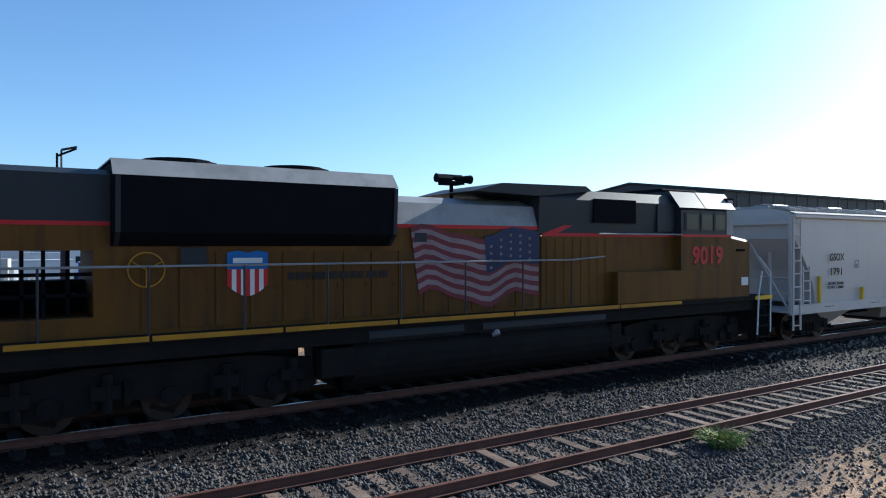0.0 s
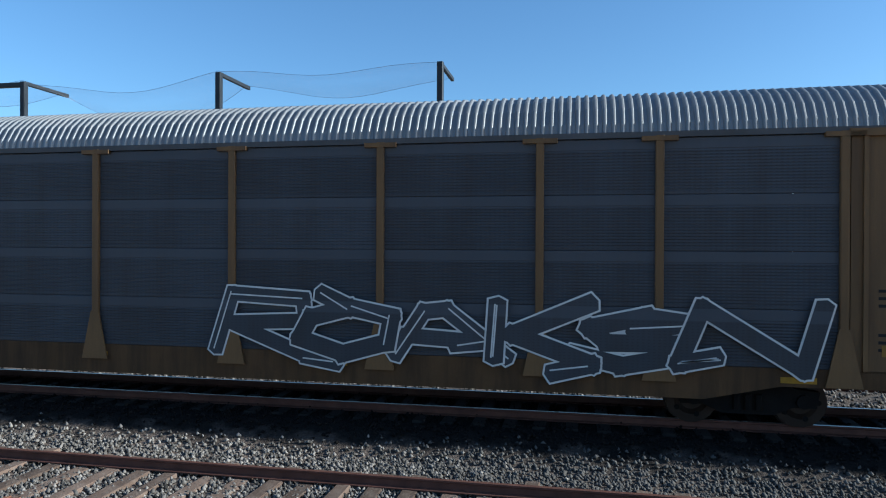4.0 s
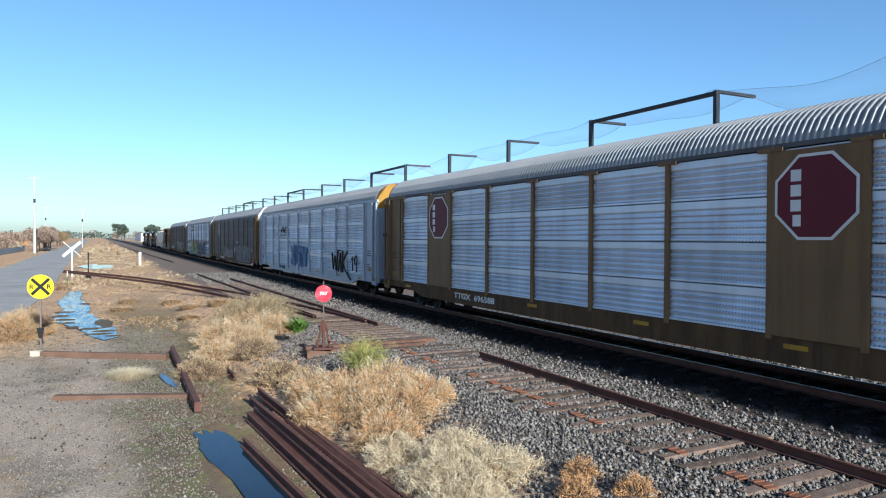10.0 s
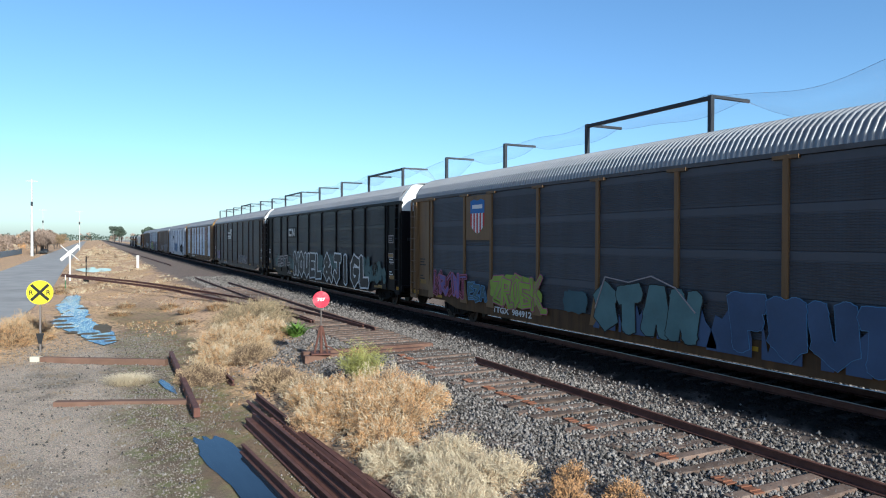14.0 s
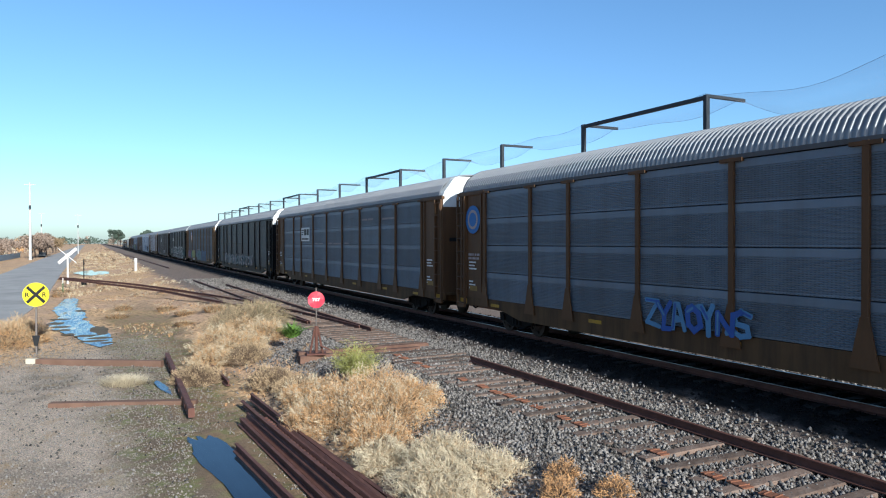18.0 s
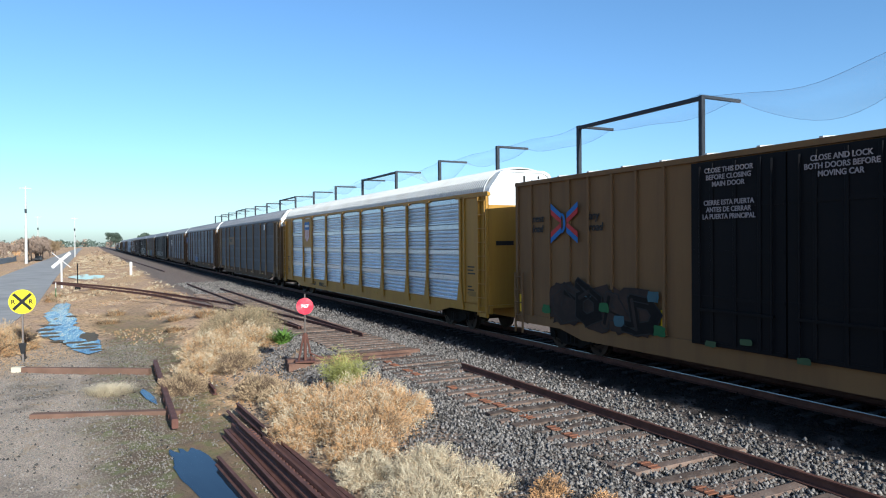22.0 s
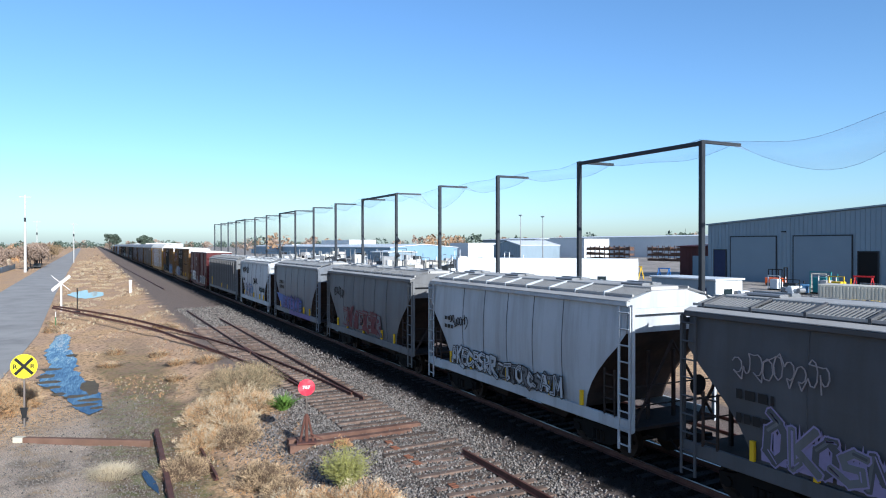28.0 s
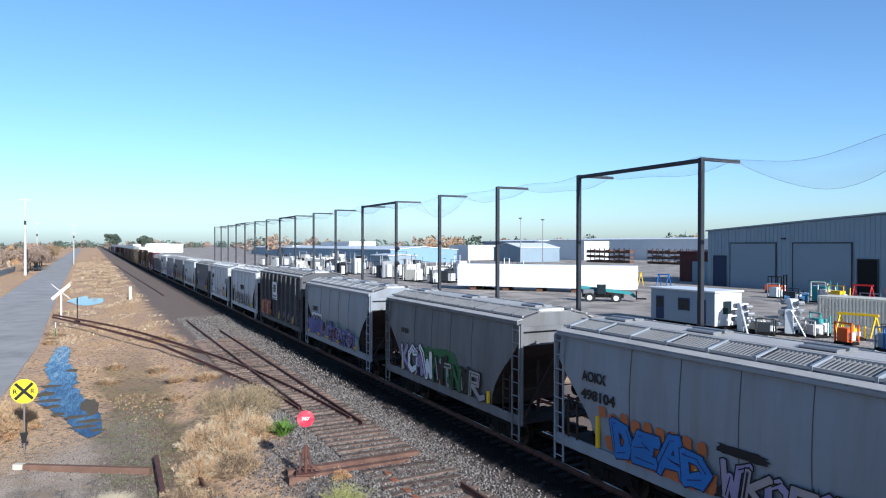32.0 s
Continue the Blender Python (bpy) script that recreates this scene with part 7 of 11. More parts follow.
for pts in ([(6.2, 1.3), (6.6, 1.35), (6.55, 1.2), (6.2, 1.15)], [(6.75, 1.38), (7.2, 1.35), (7.2, 1.22), (6.75, 1.25)], [(6.2, 1.0), (6.6, 1.0), (6.55, 0.75), (6.25, 0.75)]):
    painted(box2, pts, black_mark, -1.648, name="graffiti_shade")
for x, z in ((2.97, 1.06), (5.3, 1.04), (7.32, 1.31)):
    part("reflector_tape", Mesh().box(x, -1.565 if x < 6 else -1.67, z, x + (0.22 if x < 6 else 0.1), -1.56 if x < 6 else -1.665, z + 0.44), yellow_mark, box2)
tag(box2, 1.86, 1.02, 0.32, 0.16, white_mark, -1.536, 305, 0.010)
tag(box2, 1.86, 0.84, 0.32, 0.16, white_mark, -1.536, 306, 0.010)
# black carrier: mint haze, large outlined letters, label cards
for a, b, c, d, n in ((23.3, 26.6, 1.2, 1.75, 70), (23.4, 24.4, 1.7, 2.15, 22), (25.2, 26.1, 1.6, 2.0, 16), (15.3, 16.3, 1.2, 2.2, 26), (17.6, 18.9, 1.5, 2.25, 30), (3.6, 6.5, 1.2, 1.9, 36), (7.4, 9.4, 1.2, 1.8, 26)):
    dots(n9, a, b, c, d, mint_haze, OVER + 0.002, n, int(a * 10), 0.17)
spray(n9, 9.3, 16.0, 0.74, 2.3, [black_mark], OVER - 0.004, 5, 111, white_mark, "NOUEL", 0.46, None, None, 0.19, 0.12)
spray(n9, 16.4, 18.2, 0.72, 2.3, [black_mark], OVER - 0.004, 5, 112, white_mark, "&", 0.36, None, None, 0.19, 0.1)
spray(n9, 18.5, 24.5, 0.70, 2.32, [black_mark], OVER - 0.004, 5, 113, white_mark, "JIGL", 0.44, None, None, 0.19, 0.12)
spray(n9, 4.4, 8.2, 1.15, 1.85, [black_mark], OVER - 0.006, 3, 119, dull_white, "#BTL", 0.3, None, None, 0.14, 0.3, 0.06)
tag(n9, 25.0, 1.45, 0.7, 0.6, black_mark, OVER - 0.004, 307, 0.03)
part("data_card", Mesh().box(26.98, -1.516, 3.05, 27.6, -1.512, 3.43), dull_white, n9)
part("card_face", Mesh().box(27.01, -1.52, 3.08, 27.57, -1.517, 3.40), black_mark, n9)
bars(n9, 27.05, -1.522, 3.36, 0.45, 3, dull_white, 0.025, 0.09, 308)
part("ochre_card", Mesh().box(26.95, -1.516, 2.35, 27.58, -1.512, 2.56), dull_white, n9)
part("card_face", Mesh().box(26.98, -1.52, 2.38, 27.55, -1.517, 2.53), ochre_label, n9)
bars(n9, 27.2, -1.514, 2.25, 0.4, 3, dull_white, 0.03, 0.09, 309)
part("sill_tape", Mesh().box(25.1, -1.525, 0.8, 26.8, -1.52, 0.9), ochre_label, n9)
# second tan boxcar: grey block letters, then a blue haze over the door
grey_fill = material("chalky_grey_spray_paint", (0.22, 0.235, 0.26), 0.6, 0, 0.25, 1.2, 20, 0.02)
haze_blue = material("hazy_blue_violet_spray_paint", (0.085, 0.10, 0.24), 0.6, 0, 0.35, 0.9, 20, 0.02, (0.05, 0.06, 0.13), 0.5, 1.0)
spray(box17, 3.7, 7.2, 0.85, 2.3, [grey_fill], -1.545, 5, 173, black_mark, "OSET", 0.66, None, None, 0.08, 0.35)
painted(box17, [(7.42, 1.0), (7.5, 1.9), (7.68, 2.38), (8.3, 2.15), (9.0, 2.2), (9.78, 2.1), (9.75, 1.3), (9.45, 0.95), (8.6, 0.88), (8.1, 1.0)], haze_blue, -1.642, 0.03, navy_mark, "graffiti_cloud")
painted(box17, [(9.8, 1.25), (9.9, 1.7), (10.45, 1.65), (10.4, 1.1), (10.0, 1.05)], grey_fill, -1.642, 0.03, black_mark, "graffiti_cloud")
painted(box17, [(8.2, 1.92), (9.17, 1.9), (9.15, 1.55), (8.25, 1.6)], grey_fill, -1.65, 0.04, black_mark)
painted(box17, [(8.3, 1.84), (9.08, 1.82), (9.06, 1.64), (8.34, 1.68)], black_mark, -1.658, name="graffiti_shade")
for pts in ([(7.6, 1.4), (8.0, 1.1), (8.5, 1.35), (8.9, 1.05), (9.4, 1.25)], [(7.7, 2.1), (7.9, 1.5), (7.7, 1.2)], [(9.3, 2.0), (9.5, 1.6), (9.4, 1.2)]):
    scrawl(box17, pts, 0.022, navy_mark, -1.65)
for x, z in ((8.0, 1.15), (8.9, 1.12), (7.7, 1.6)):
    blob(box17, x, z, 0.3, 0.2, grey_fill, -1.6485, int(x * 40), "graffiti_gleam", 12)
def wave_crest(parent, x, z, w, h, y):
    """A painted breaking wave: a blue swell with a white curling lip."""
    body = [(x, z), (x + 0.02 * w, z + 0.75 * h), (x + 0.2 * w, z + h), (x + 0.45 * w, z + 0.95 * h), (x + 0.75 * w, z + 0.6 * h), (x + 1.1 * w, z + 0.25 * h), (x + 1.3 * w, z)]
    painted(parent, body, royal_spray, y, 0.03, navy_mark, "graffiti_wave")
    foam = [(x, z + 0.5 * h), (x + 0.02 * w, z + 0.78 * h), (x + 0.2 * w, z + 1.02 * h), (x + 0.5 * w, z + 0.93 * h), (x + 0.7 * w, z + 0.66 * h), (x + 0.45 * w, z + 0.76 * h), (x + 0.2 * w, z + 0.7 * h)]
    painted(parent, foam, lilac_spray, y - 0.006, name="graffiti_foam")
    for k in range(4):
        blob(parent, x + w * (0.05 + 0.13 * k), z + h * (0.66 + 0.06 * (k % 2)), 0.16 * w, 0.16 * h, white_mark, y - 0.0125, int(x * 9) + k, "graffiti_foam", 10)


for x, z, w, h in ((6.6, 0.55, 0.6, 0.32), (7.9, 0.55, 0.55, 0.3), (9.7, 0.55, 0.5, 0.32), (11.55, 0.55, 0.55, 0.3), (14.5, 0.55, 0.75, 0.66)):
    wave_crest(f4, x, z, w, h, OVER - 0.036)
# dark letters beyond the green piece
ink_navy = material("inky_navy_spray_paint", (0.032, 0.058, 0.115), 0.6, 0, 0.3, 1.0, 20, 0.02)
dots(f4, 15.3, 22.0, 0.8, 1.5, black_mark, OVER + 0.004, 110, 655, 0.2)
dots(f4, 15.4, 23.4, 0.85, 1.7, purple_spray, OVER + 0.002, 26, 656, 0.11)
spray(f4, 15.5, 21.9, 0.85, 2.2, [ink_navy], OVER - 0.004, 5, 71, black_mark, "ZKRAS", 0.62, None, None, 0.09, 0.9)
painted(f4, [(22.1, 0.75), (22.0, 1.2), (22.35, 1.5), (22.4, 2.1), (22.65, 2.4), (22.95, 2.38), (23.1, 2.05), (23.1, 1.45), (23.4, 1.1), (23.3, 0.72)], ink_navy, OVER - 0.02, 0.05, black_mark)
for pts in ([(22.5, 2.35), (22.2, 2.2), (21.9, 1.8)], [(22.95, 2.4), (23.35, 2.3), (23.55, 1.9)], [(22.55, 1.4), (22.95, 1.4)], [(22.5, 1.0), (22.9, 0.95)]):
    scrawl(f4, pts, 0.028, black_mark, OVER - 0.034)
for x, z, w, h, mt in ((15.6, 1.2, 0.4, 0.3, cyan_spray), (18.6, 1.2, 0.35, 0.3, cyan_spray), (21.7, 1.15, 0.35, 0.3, cyan_spray), (16.9, 1.0, 0.3, 0.25, teal_spray), (23.5, 0.85, 0.4, 0.35, purple_spray)):
    blob(f4, x, z, w, h, mt, OVER - 0.03, int(x * 13), "graffiti_patch", 14)
tag(f4, 18.0, 0.95, 1.1, 0.35, amber_spray, OVER - 0.034, 657, 0.014)
lettering("706464", 0.26, cyan_spray, f4, 8.2, OVER - 0.036, 0.78, bold=0.004, width=1.5)
part("data_card", Mesh().box(27.1, -1.516, 3.28, 27.85, -1.512, 3.7), black_mark, f4)
part("card_face", Mesh().box(27.13, -1.52, 3.31, 27.82, -1.517, 3.67), dim_frame, f4)
bars(f4, 27.17, -1.522, 3.63, 0.6, 3, dull_white, 0.03, 0.1, 311)
part("label_card", Mesh().box(27.25, -1.516, 3.05, 27.6, -1.512, 3.15), dull_white, f4)
bars(f4, 27.1, -1.514, 2.3, 0.5, 4, black_mark, 0.04, 0.12, 312)
# silver carrier: emblem plate, number, black tag
part("sign_board", Mesh().box(7.2, SIDE - 0.02, 3.12, 9.85, SIDE - 0.01, 4.02), silver_paint, s6, "pale plate with a dark line emblem")
for a, b in (((7.35, 3.62), (8.1, 3.62)), ((8.0, 3.45), (8.3, 3.82)), ((8.3, 3.82), (8.75, 3.8)), ((8.75, 3.8), (8.6, 3.6)), ((8.6, 3.6), (8.35, 3.58)), ((8.7, 3.7), (8.8, 3.45)), ((8.8, 3.45), (9.05, 3.7)), ((9.05, 3.7), (9.1, 3.45)), ((9.1, 3.45), (9.3, 3.8)), ((9.3, 3.8), (9.8, 3.8)), ((9.22, 3.62), (9.66, 3.62)), ((9.12, 3.46), (9.52, 3.46))):
    scrawl(s6, [a, b], 0.045, black_mark, SIDE - 0.03)
bars(s6, 7.4, SIDE - 0.022, 3.3, 2.2, 1, black_mark, 0.09, 0.12, 14)
lettering("PW   402039", 0.3, black_mark, s6, 7.35, -1.512, 0.72, bold=0.008, width=1.75)
for pts, r in (([(21.2, 2.15), (21.45, 1.2), (21.75, 2.0), (22.0, 1.15), (22.35, 2.35)], 0.06), ([(22.4, 1.1), (22.75, 2.2), (22.95, 1.05)], 0.06), ([(22.5, 1.5), (22.95, 1.5)], 0.045), ([(23.2, 2.3), (23.2, 1.1)], 0.06), ([(24.0, 2.3), (23.2, 1.65), (23.7, 1.2), (24.6, 0.72)], 0.05), ([(22.2, 2.35), (23.1, 2.3)], 0.04), ([(24.75, 1.85), (24.95, 2.0), (24.95, 1.25)], 0.04), ([(25.6, 1.7), (25.3, 1.6), (25.25, 1.9), (25.5, 2.1), (25.65, 1.9), (25.6, 1.2)], 0.04)):
    scrawl(s6, pts, r, black_mark, OVER - 0.01)

MAIN_TRACK_Y = 3.95


# ---- ground ----
def smooth(a, b, v):
    t = min(1.0, max(0.0, (v - a) / (b - a)))
    return t * t * (3 - 2 * t)


BASINS = ((-104.5, -10.6, 9.0, 2.4, -0.70), (-11.9, -7.72, 3.3, 0.5, -0.862))


POOL_NORTH = ((-60.2, -11.75), (-58.0, -11.35), (-54.1, -11.2), (-52.4, -11.35), (-45.7, -10.6), (-42.2, -10.65), (-38.0, -10.1), (-36.9, -9.7), (-33.7, -9.4), (-31.0, -9.4), (-30.2, -9.9))
POOL_SOUTH = ((-60.2, -11.75), (-58.4, -12.3), (-52.9, -12.45), (-49.3, -12.6), (-44.0, -12.0), (-40.0, -12.35), (-38.0, -12.15), (-35.3, -11.3), (-33.6, -10.8), (-30.8, -10.25), (-30.2, -9.9))


def along(line, x):
    """y of a broken line at x."""
    return float(np.interp(x, [p[0] for p in line], [p[1] for p in line]))


def pool_line(x):
    """Centre y and half width of the long puddle beside the lane at x."""
    n_, s_ = along(POOL_NORTH, x), along(POOL_SOUTH, x)
    return (n_ + s_) / 2, max(0.0, (n_ - s_) / 2)


def ground_z(x, y):
    """Height of the land: track bed, siding bed, low lane side, yard."""
    z = -0.9
    z += 0.67 * smooth(-7.0, -3.2, y)
    z += 0.32 * smooth(1.2, 2.25, y)
    z -= 0.35 * smooth(5.7, 7.2, y)
    z += 0.16 * smooth(6.6, 7.4, y) * (1 - smooth(10.5, 11.5, y))
    if y < -3:
        z += 0.09 * noise.noise(Vector((x * 0.35, y * 0.35, 3))) * smooth(-2.8, -4.5, y) * smooth(-13.0, -11.5, y)
        z += 0.22 * smooth(-3.5, -5.5, y) * smooth(-12.5, -10.0, y) * smooth(-58, -75, x)
    if abs(x) < 120 and -12.5 < y < 12:
        z += 0.02 * noise.noise(Vector((x * 2.1, y * 2.1, 0)))
    if -61.5 < x < -29:
        c, hw = pool_line(x)
        k = smooth(1.5, 0.8, abs(y - c) / max(hw, 0.05))
        if k > 0:
            z = z * (1 - k) + (-0.93 + 0.05 * noise.noise(Vector((x * 0.42, y * 1.5, 9)))) * k
    for cx, cy, rx, ry, level in BASINS:
        d = math.hypot((x - cx) / rx, (y - cy - 0.05 * (x - cx)) / ry)
        if d < 1.35:
            k = smooth(1.35, 0.85, d)
            z = z * (1 - k) + (level - 0.03 + 0.05 * noise.noise(Vector((x * 0.7, y * 1.1, 9)))) * k
    return z


def spread(fine, coarse):
    return sorted(set([round(v, 3) for v in fine] + coarse))


gx = spread([-60 + 0.3 * k for k in range(287)], [-3500, -2000, -1200, -800, -600, -450, -350, -280, -220, -180, -150, -130, -115, -100, -90, -82, -75, -70, -65, 32, 40, 50, 65, 80, 110, 150, 220, 350, 600, 1000, 2000, 3500])
gy = spread([-16 + 0.22 * k for k in range(105)], [-3500, -2000, -1000, -600, -300, -150, -90, -60, -45, -35, -28, -24, -22, -20.5, -19, -17.5, 8, 9, 10, 11, 12, 14, 17, 22, 30, 45, 70, 100, 150, 220, 350, 600, 1000, 2000, 3500])
gm = Mesh()
gm.v = [(x, y, ground_z(x, y)) for x in gx for y in gy]
gw = len(gy)
gm.f = [(i * gw + j, (i + 1) * gw + j, (i + 1) * gw + j + 1, i * gw + j + 1) for i in range(len(gx) - 1) for j in range(gw - 1)]
gm.m = [0] * len(gm.f)


def ground_material():
    m = bpy.data.materials.new("track_side_ground")
    m.use_nodes = True
    n, l = m.node_tree.nodes, m.node_tree.links
    b = n["Principled BSDF"]
    b.inputs["Roughness"].default_value = 0.95
    b.inputs["Specular IOR Level"].default_value = 0.08
    co = n.new("ShaderNodeTexCoord")
    sep = n.new("ShaderNodeSeparateXYZ")
    l.new(co.outputs["Object"], sep.inputs[0])

    def tex(kind, scale, detail=6):
        t = n.new(kind)
        t.inputs["Scale"].default_value = scale
        if kind == "ShaderNodeTexNoise":
            t.inputs["Detail"].default_value = detail
        l.new(co.outputs["Object"], t.inputs["Vector"])
        return t

    def mixc(fac, a, bcol):
        x = n.new("ShaderNodeMix")
        x.data_type = "RGBA"
        for sock, val in (("A", a), ("B", bcol)):
            if isinstance(val, tuple):
                x.inputs[sock].default_value = (*val, 1)
            else:
                l.new(val, x.inputs[sock])
        l.new(fac, x.inputs["Factor"])
        return x.outputs["Result"]

    def rng(sock, a, c, lo=0.0, hi=1.0):
        r = n.new("ShaderNodeMapRange")
        r.inputs["From Min"].default_value, r.inputs["From Max"].default_value = a, c
        r.inputs["To Min"].default_value, r.inputs["To Max"].default_value = lo, hi
        l.new(sock, r.inputs["Value"])
        return r.outputs["Result"]

    def math2(op, a, c):
        x = n.new("ShaderNodeMath")
        x.operation = op
        for k, v in enumerate((a, c)):
            if isinstance(v, (int, float)):
                x.inputs[k].default_value = v
            else:
                l.new(v, x.inputs[k])
        return x.outputs[0]

    wob = tex("ShaderNodeTexNoise", 0.5)
    yw = math2("ADD", sep.outputs["Y"], math2("MULTIPLY", math2("SUBTRACT", wob.outputs["Fac"], 0.5), 3.0))
    stones = tex("ShaderNodeTexVoronoi", 18.0)
    gravel = mixc(stones.outputs["Distance"], (0.275, 0.211, 0.176), (0.063, 0.048, 0.039))
    grit = tex("ShaderNodeTexNoise", 45, 8)
    gravel = mixc(rng(grit.outputs["Fac"], 0.35, 0.7), gravel, (0.152, 0.117, 0.096))
    big = tex("ShaderNodeTexNoise", 0.25, 8)
    soil = mixc(rng(grit.outputs["Fac"], 0.3, 0.7), (0.316, 0.199, 0.123), (0.548, 0.368, 0.234))
    straw = mixc(rng(tex("ShaderNodeTexNoise", 14, 10).outputs["Fac"], 0.35, 0.65), (0.342, 0.211, 0.106), (0.658, 0.433, 0.234))
    soil = mixc(rng(big.outputs["Fac"], 0.42, 0.58), soil, straw)
    lot = mixc(rng(grit.outputs["Fac"], 0.3, 0.7), (0.330, 0.258, 0.198), (0.603, 0.472, 0.365))
    pebble = tex("ShaderNodeTexVoronoi", 26.0)
    lot = mixc(rng(pebble.outputs["Distance"], 0.2, 1.0), lot, (0.150, 0.130, 0.108))
    chip = tex("ShaderNodeTexVoronoi", 9.0)
    lot = mixc(rng(chip.outputs["Distance"], 0.13, 0.08), lot, (0.54, 0.475, 0.40))
    soil = mixc(rng(chip.outputs["Distance"], 0.14, 0.08), soil, (0.517, 0.439, 0.348))
    soil = mixc(rng(tex("ShaderNodeTexNoise", 5.0, 10).outputs["Fac"], 0.5, 0.68), soil, (0.142, 0.098, 0.064))
    lot = mixc(rng(tex("ShaderNodeTexNoise", 0.6, 8).outputs["Fac"], 0.5, 0.68), lot, (0.142, 0.116, 0.093))
    lot = mixc(rng(tex("ShaderNodeTexNoise", 1.4, 8).outputs["Fac"], 0.55, 0.7), lot, (0.271, 0.195, 0.122))
    # damp band with a little moss beside the puddles
    damp = math2("MULTIPLY", rng(yw, -9.9, -9.0), rng(yw, -5.9, -6.8))
    damp = math2("MULTIPLY", damp, rng(sep.outputs["X"], -58.0, -34.0))
    mud = mixc(rng(tex("ShaderNodeTexNoise", 2.5, 8).outputs["Fac"], 0.45, 0.62), (0.110, 0.079, 0.052), (0.117, 0.122, 0.047))
    lotmask = math2("MULTIPLY", rng(yw, -7.4, -8.3), rng(math2("ADD", sep.outputs["X"], math2("MULTIPLY", yw, 1.2)), -44.0, -40.0))
    lotmask = math2("MULTIPLY", lotmask, rng(sep.outputs["X"], 0.0, -4.0))
    col = mixc(lotmask, soil, lot)
    col = mixc(math2("MULTIPLY", damp, 0.8), col, mud)
    bed = math2("MULTIPLY", rng(yw, -4.6, -3.4), rng(yw, 13.5, 12.0))
    # ballast gets darker towards +x
    gravel = mixc(math2("MULTIPLY", rng(math2("ADD", sep.outputs["X"], math2("MULTIPLY", wob.outputs["Fac"], 4.0)), -4.0, 5.0), 0.55), gravel, (0.050, 0.044, 0.041))
    # near-black band along the main line paints the shade beside and under the train
    shade_noise = tex("ShaderNodeTexNoise", 1.8, 8)
    yd = math2("ADD", sep.outputs["Y"], math2("MULTIPLY", math2("SUBTRACT", shade_noise.outputs["Fac"], 0.5), 1.6))
    shade_band = math2("MULTIPLY", rng(yd, 1.25, 1.95), rng(yd, 5.9, 5.0))
    gravel = mixc(math2("MULTIPLY", shade_band, 0.97), gravel, (0.011, 0.010, 0.0095))
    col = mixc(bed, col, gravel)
    yard = mixc(rng(big.outputs["Fac"], 0.4, 0.6), (0.207, 0.183, 0.162), (0.336, 0.293, 0.255))
    col = mixc(rng(yw, 24.0, 27.0), col, yard)
    l.new(col, b.inputs["Base Color"])
    bp = n.new("ShaderNodeBump")
    bp.inputs["Strength"].default_value, bp.inputs["Distance"].default_value = 0.7, 0.04
    hsum = math2("ADD", math2("MULTIPLY", stones.outputs["Distance"], -0.6), grit.outputs["Fac"])
    l.new(hsum, bp.inputs["Height"])
    l.new(bp.outputs["Normal"], b.inputs["Normal"])
    return m


ground = new("ground", gm.data("ground", ground_material()))
tagged(ground, "gravel and dry soil with sparse straw-coloured grass beside the tracks", "ground", kind="structure")


# ---- tracks ----
def rail_profile(top):
    """(y, z) outline of a rail with its head at top."""
    t = top
    return [(-0.07, t - 0.165), (0.07, t - 0.165), (0.07, t - 0.15), (0.012, t - 0.13), (0.012, t - 0.045), (0.036, t - 0.03), (0.036, t - 0.004), (0.028, t), (-0.028, t), (-0.036, t - 0.004), (-0.036, t - 0.03), (-0.012, t - 0.045), (-0.012, t - 0.13), (-0.07, t - 0.15)]


def rail_along(pts, top, name, parent, mat):
    """A rail swept along plan points (x, y)."""
    prof, ms, n = rail_profile(0), Mesh(), 14
    for k, (x, y) in enumerate(pts):
        a, c = pts[max(0, k - 1)], pts[min(len(pts) - 1, k + 1)]
        d = Vector((c[0] - a[0], c[1] - a[1], 0)).normalized()
        nx, ny = -d.y, d.x
        ms.v += [(x + nx * p, y + ny * p, top + q) for p, q in prof]
    for k in range(len(pts) - 1):
        for j in range(n):
            ms.f.append((k * n + j, (k + 1) * n + j, (k + 1) * n + (j + 1) % n, k * n + (j + 1) % n))
    ms.f += [tuple(range(n)), tuple(range(len(pts) * n - 1, (len(pts) - 1) * n - 1, -1))]
    ms.m = [0] * len(ms.f)
    return part(name, ms, mat, parent)


def tie_mesh(seed, length=2.6):
    rnd = random.Random(seed)
    ms = Mesh().bbox(-0.115, -length / 2, -0.17, 0.115, length / 2, 0.0, 0.015)
    ms.v = [(x + rnd.uniform(-0.008, 0.008), y, z + rnd.uniform(-0.008, 0.008)) for x, y, z in ms.v]
    return ms.data("tie", tie_wood)


TIES = [tie_mesh(k) for k in range(5)]
# main-line ties are blackened to paint the shade under the train
tie_shaded = material("shade_blackened_tie_timber", (0.03, 0.025, 0.022), 0.85, 0, 0.35, 2, 25, 0.4)
SHADED_TIES = []
for me in TIES:
    m2 = me.copy()
    m2.materials.clear()
    m2.materials.append(tie_shaded)
    SHADED_TIES.append(m2)
main_line = thing("track_1", "main line track on grey ballast, rails polished on top", "railway track", kind="structure")
for y in (-0.7525, 0.7525):
    rail_along([(x, MAIN_TRACK_Y + y) for x in (-1500, 800)], 0.29, "rail", main_line, rail_rust)
    head = Mesh().box(-1500, MAIN_TRACK_Y + y - 0.03, 0.2905, 800, MAIN_TRACK_Y + y + 0.03, 0.2925)
    part("railhead", head, rail_bright, main_line, "bright worn running surface")
rnd = random.Random(3)
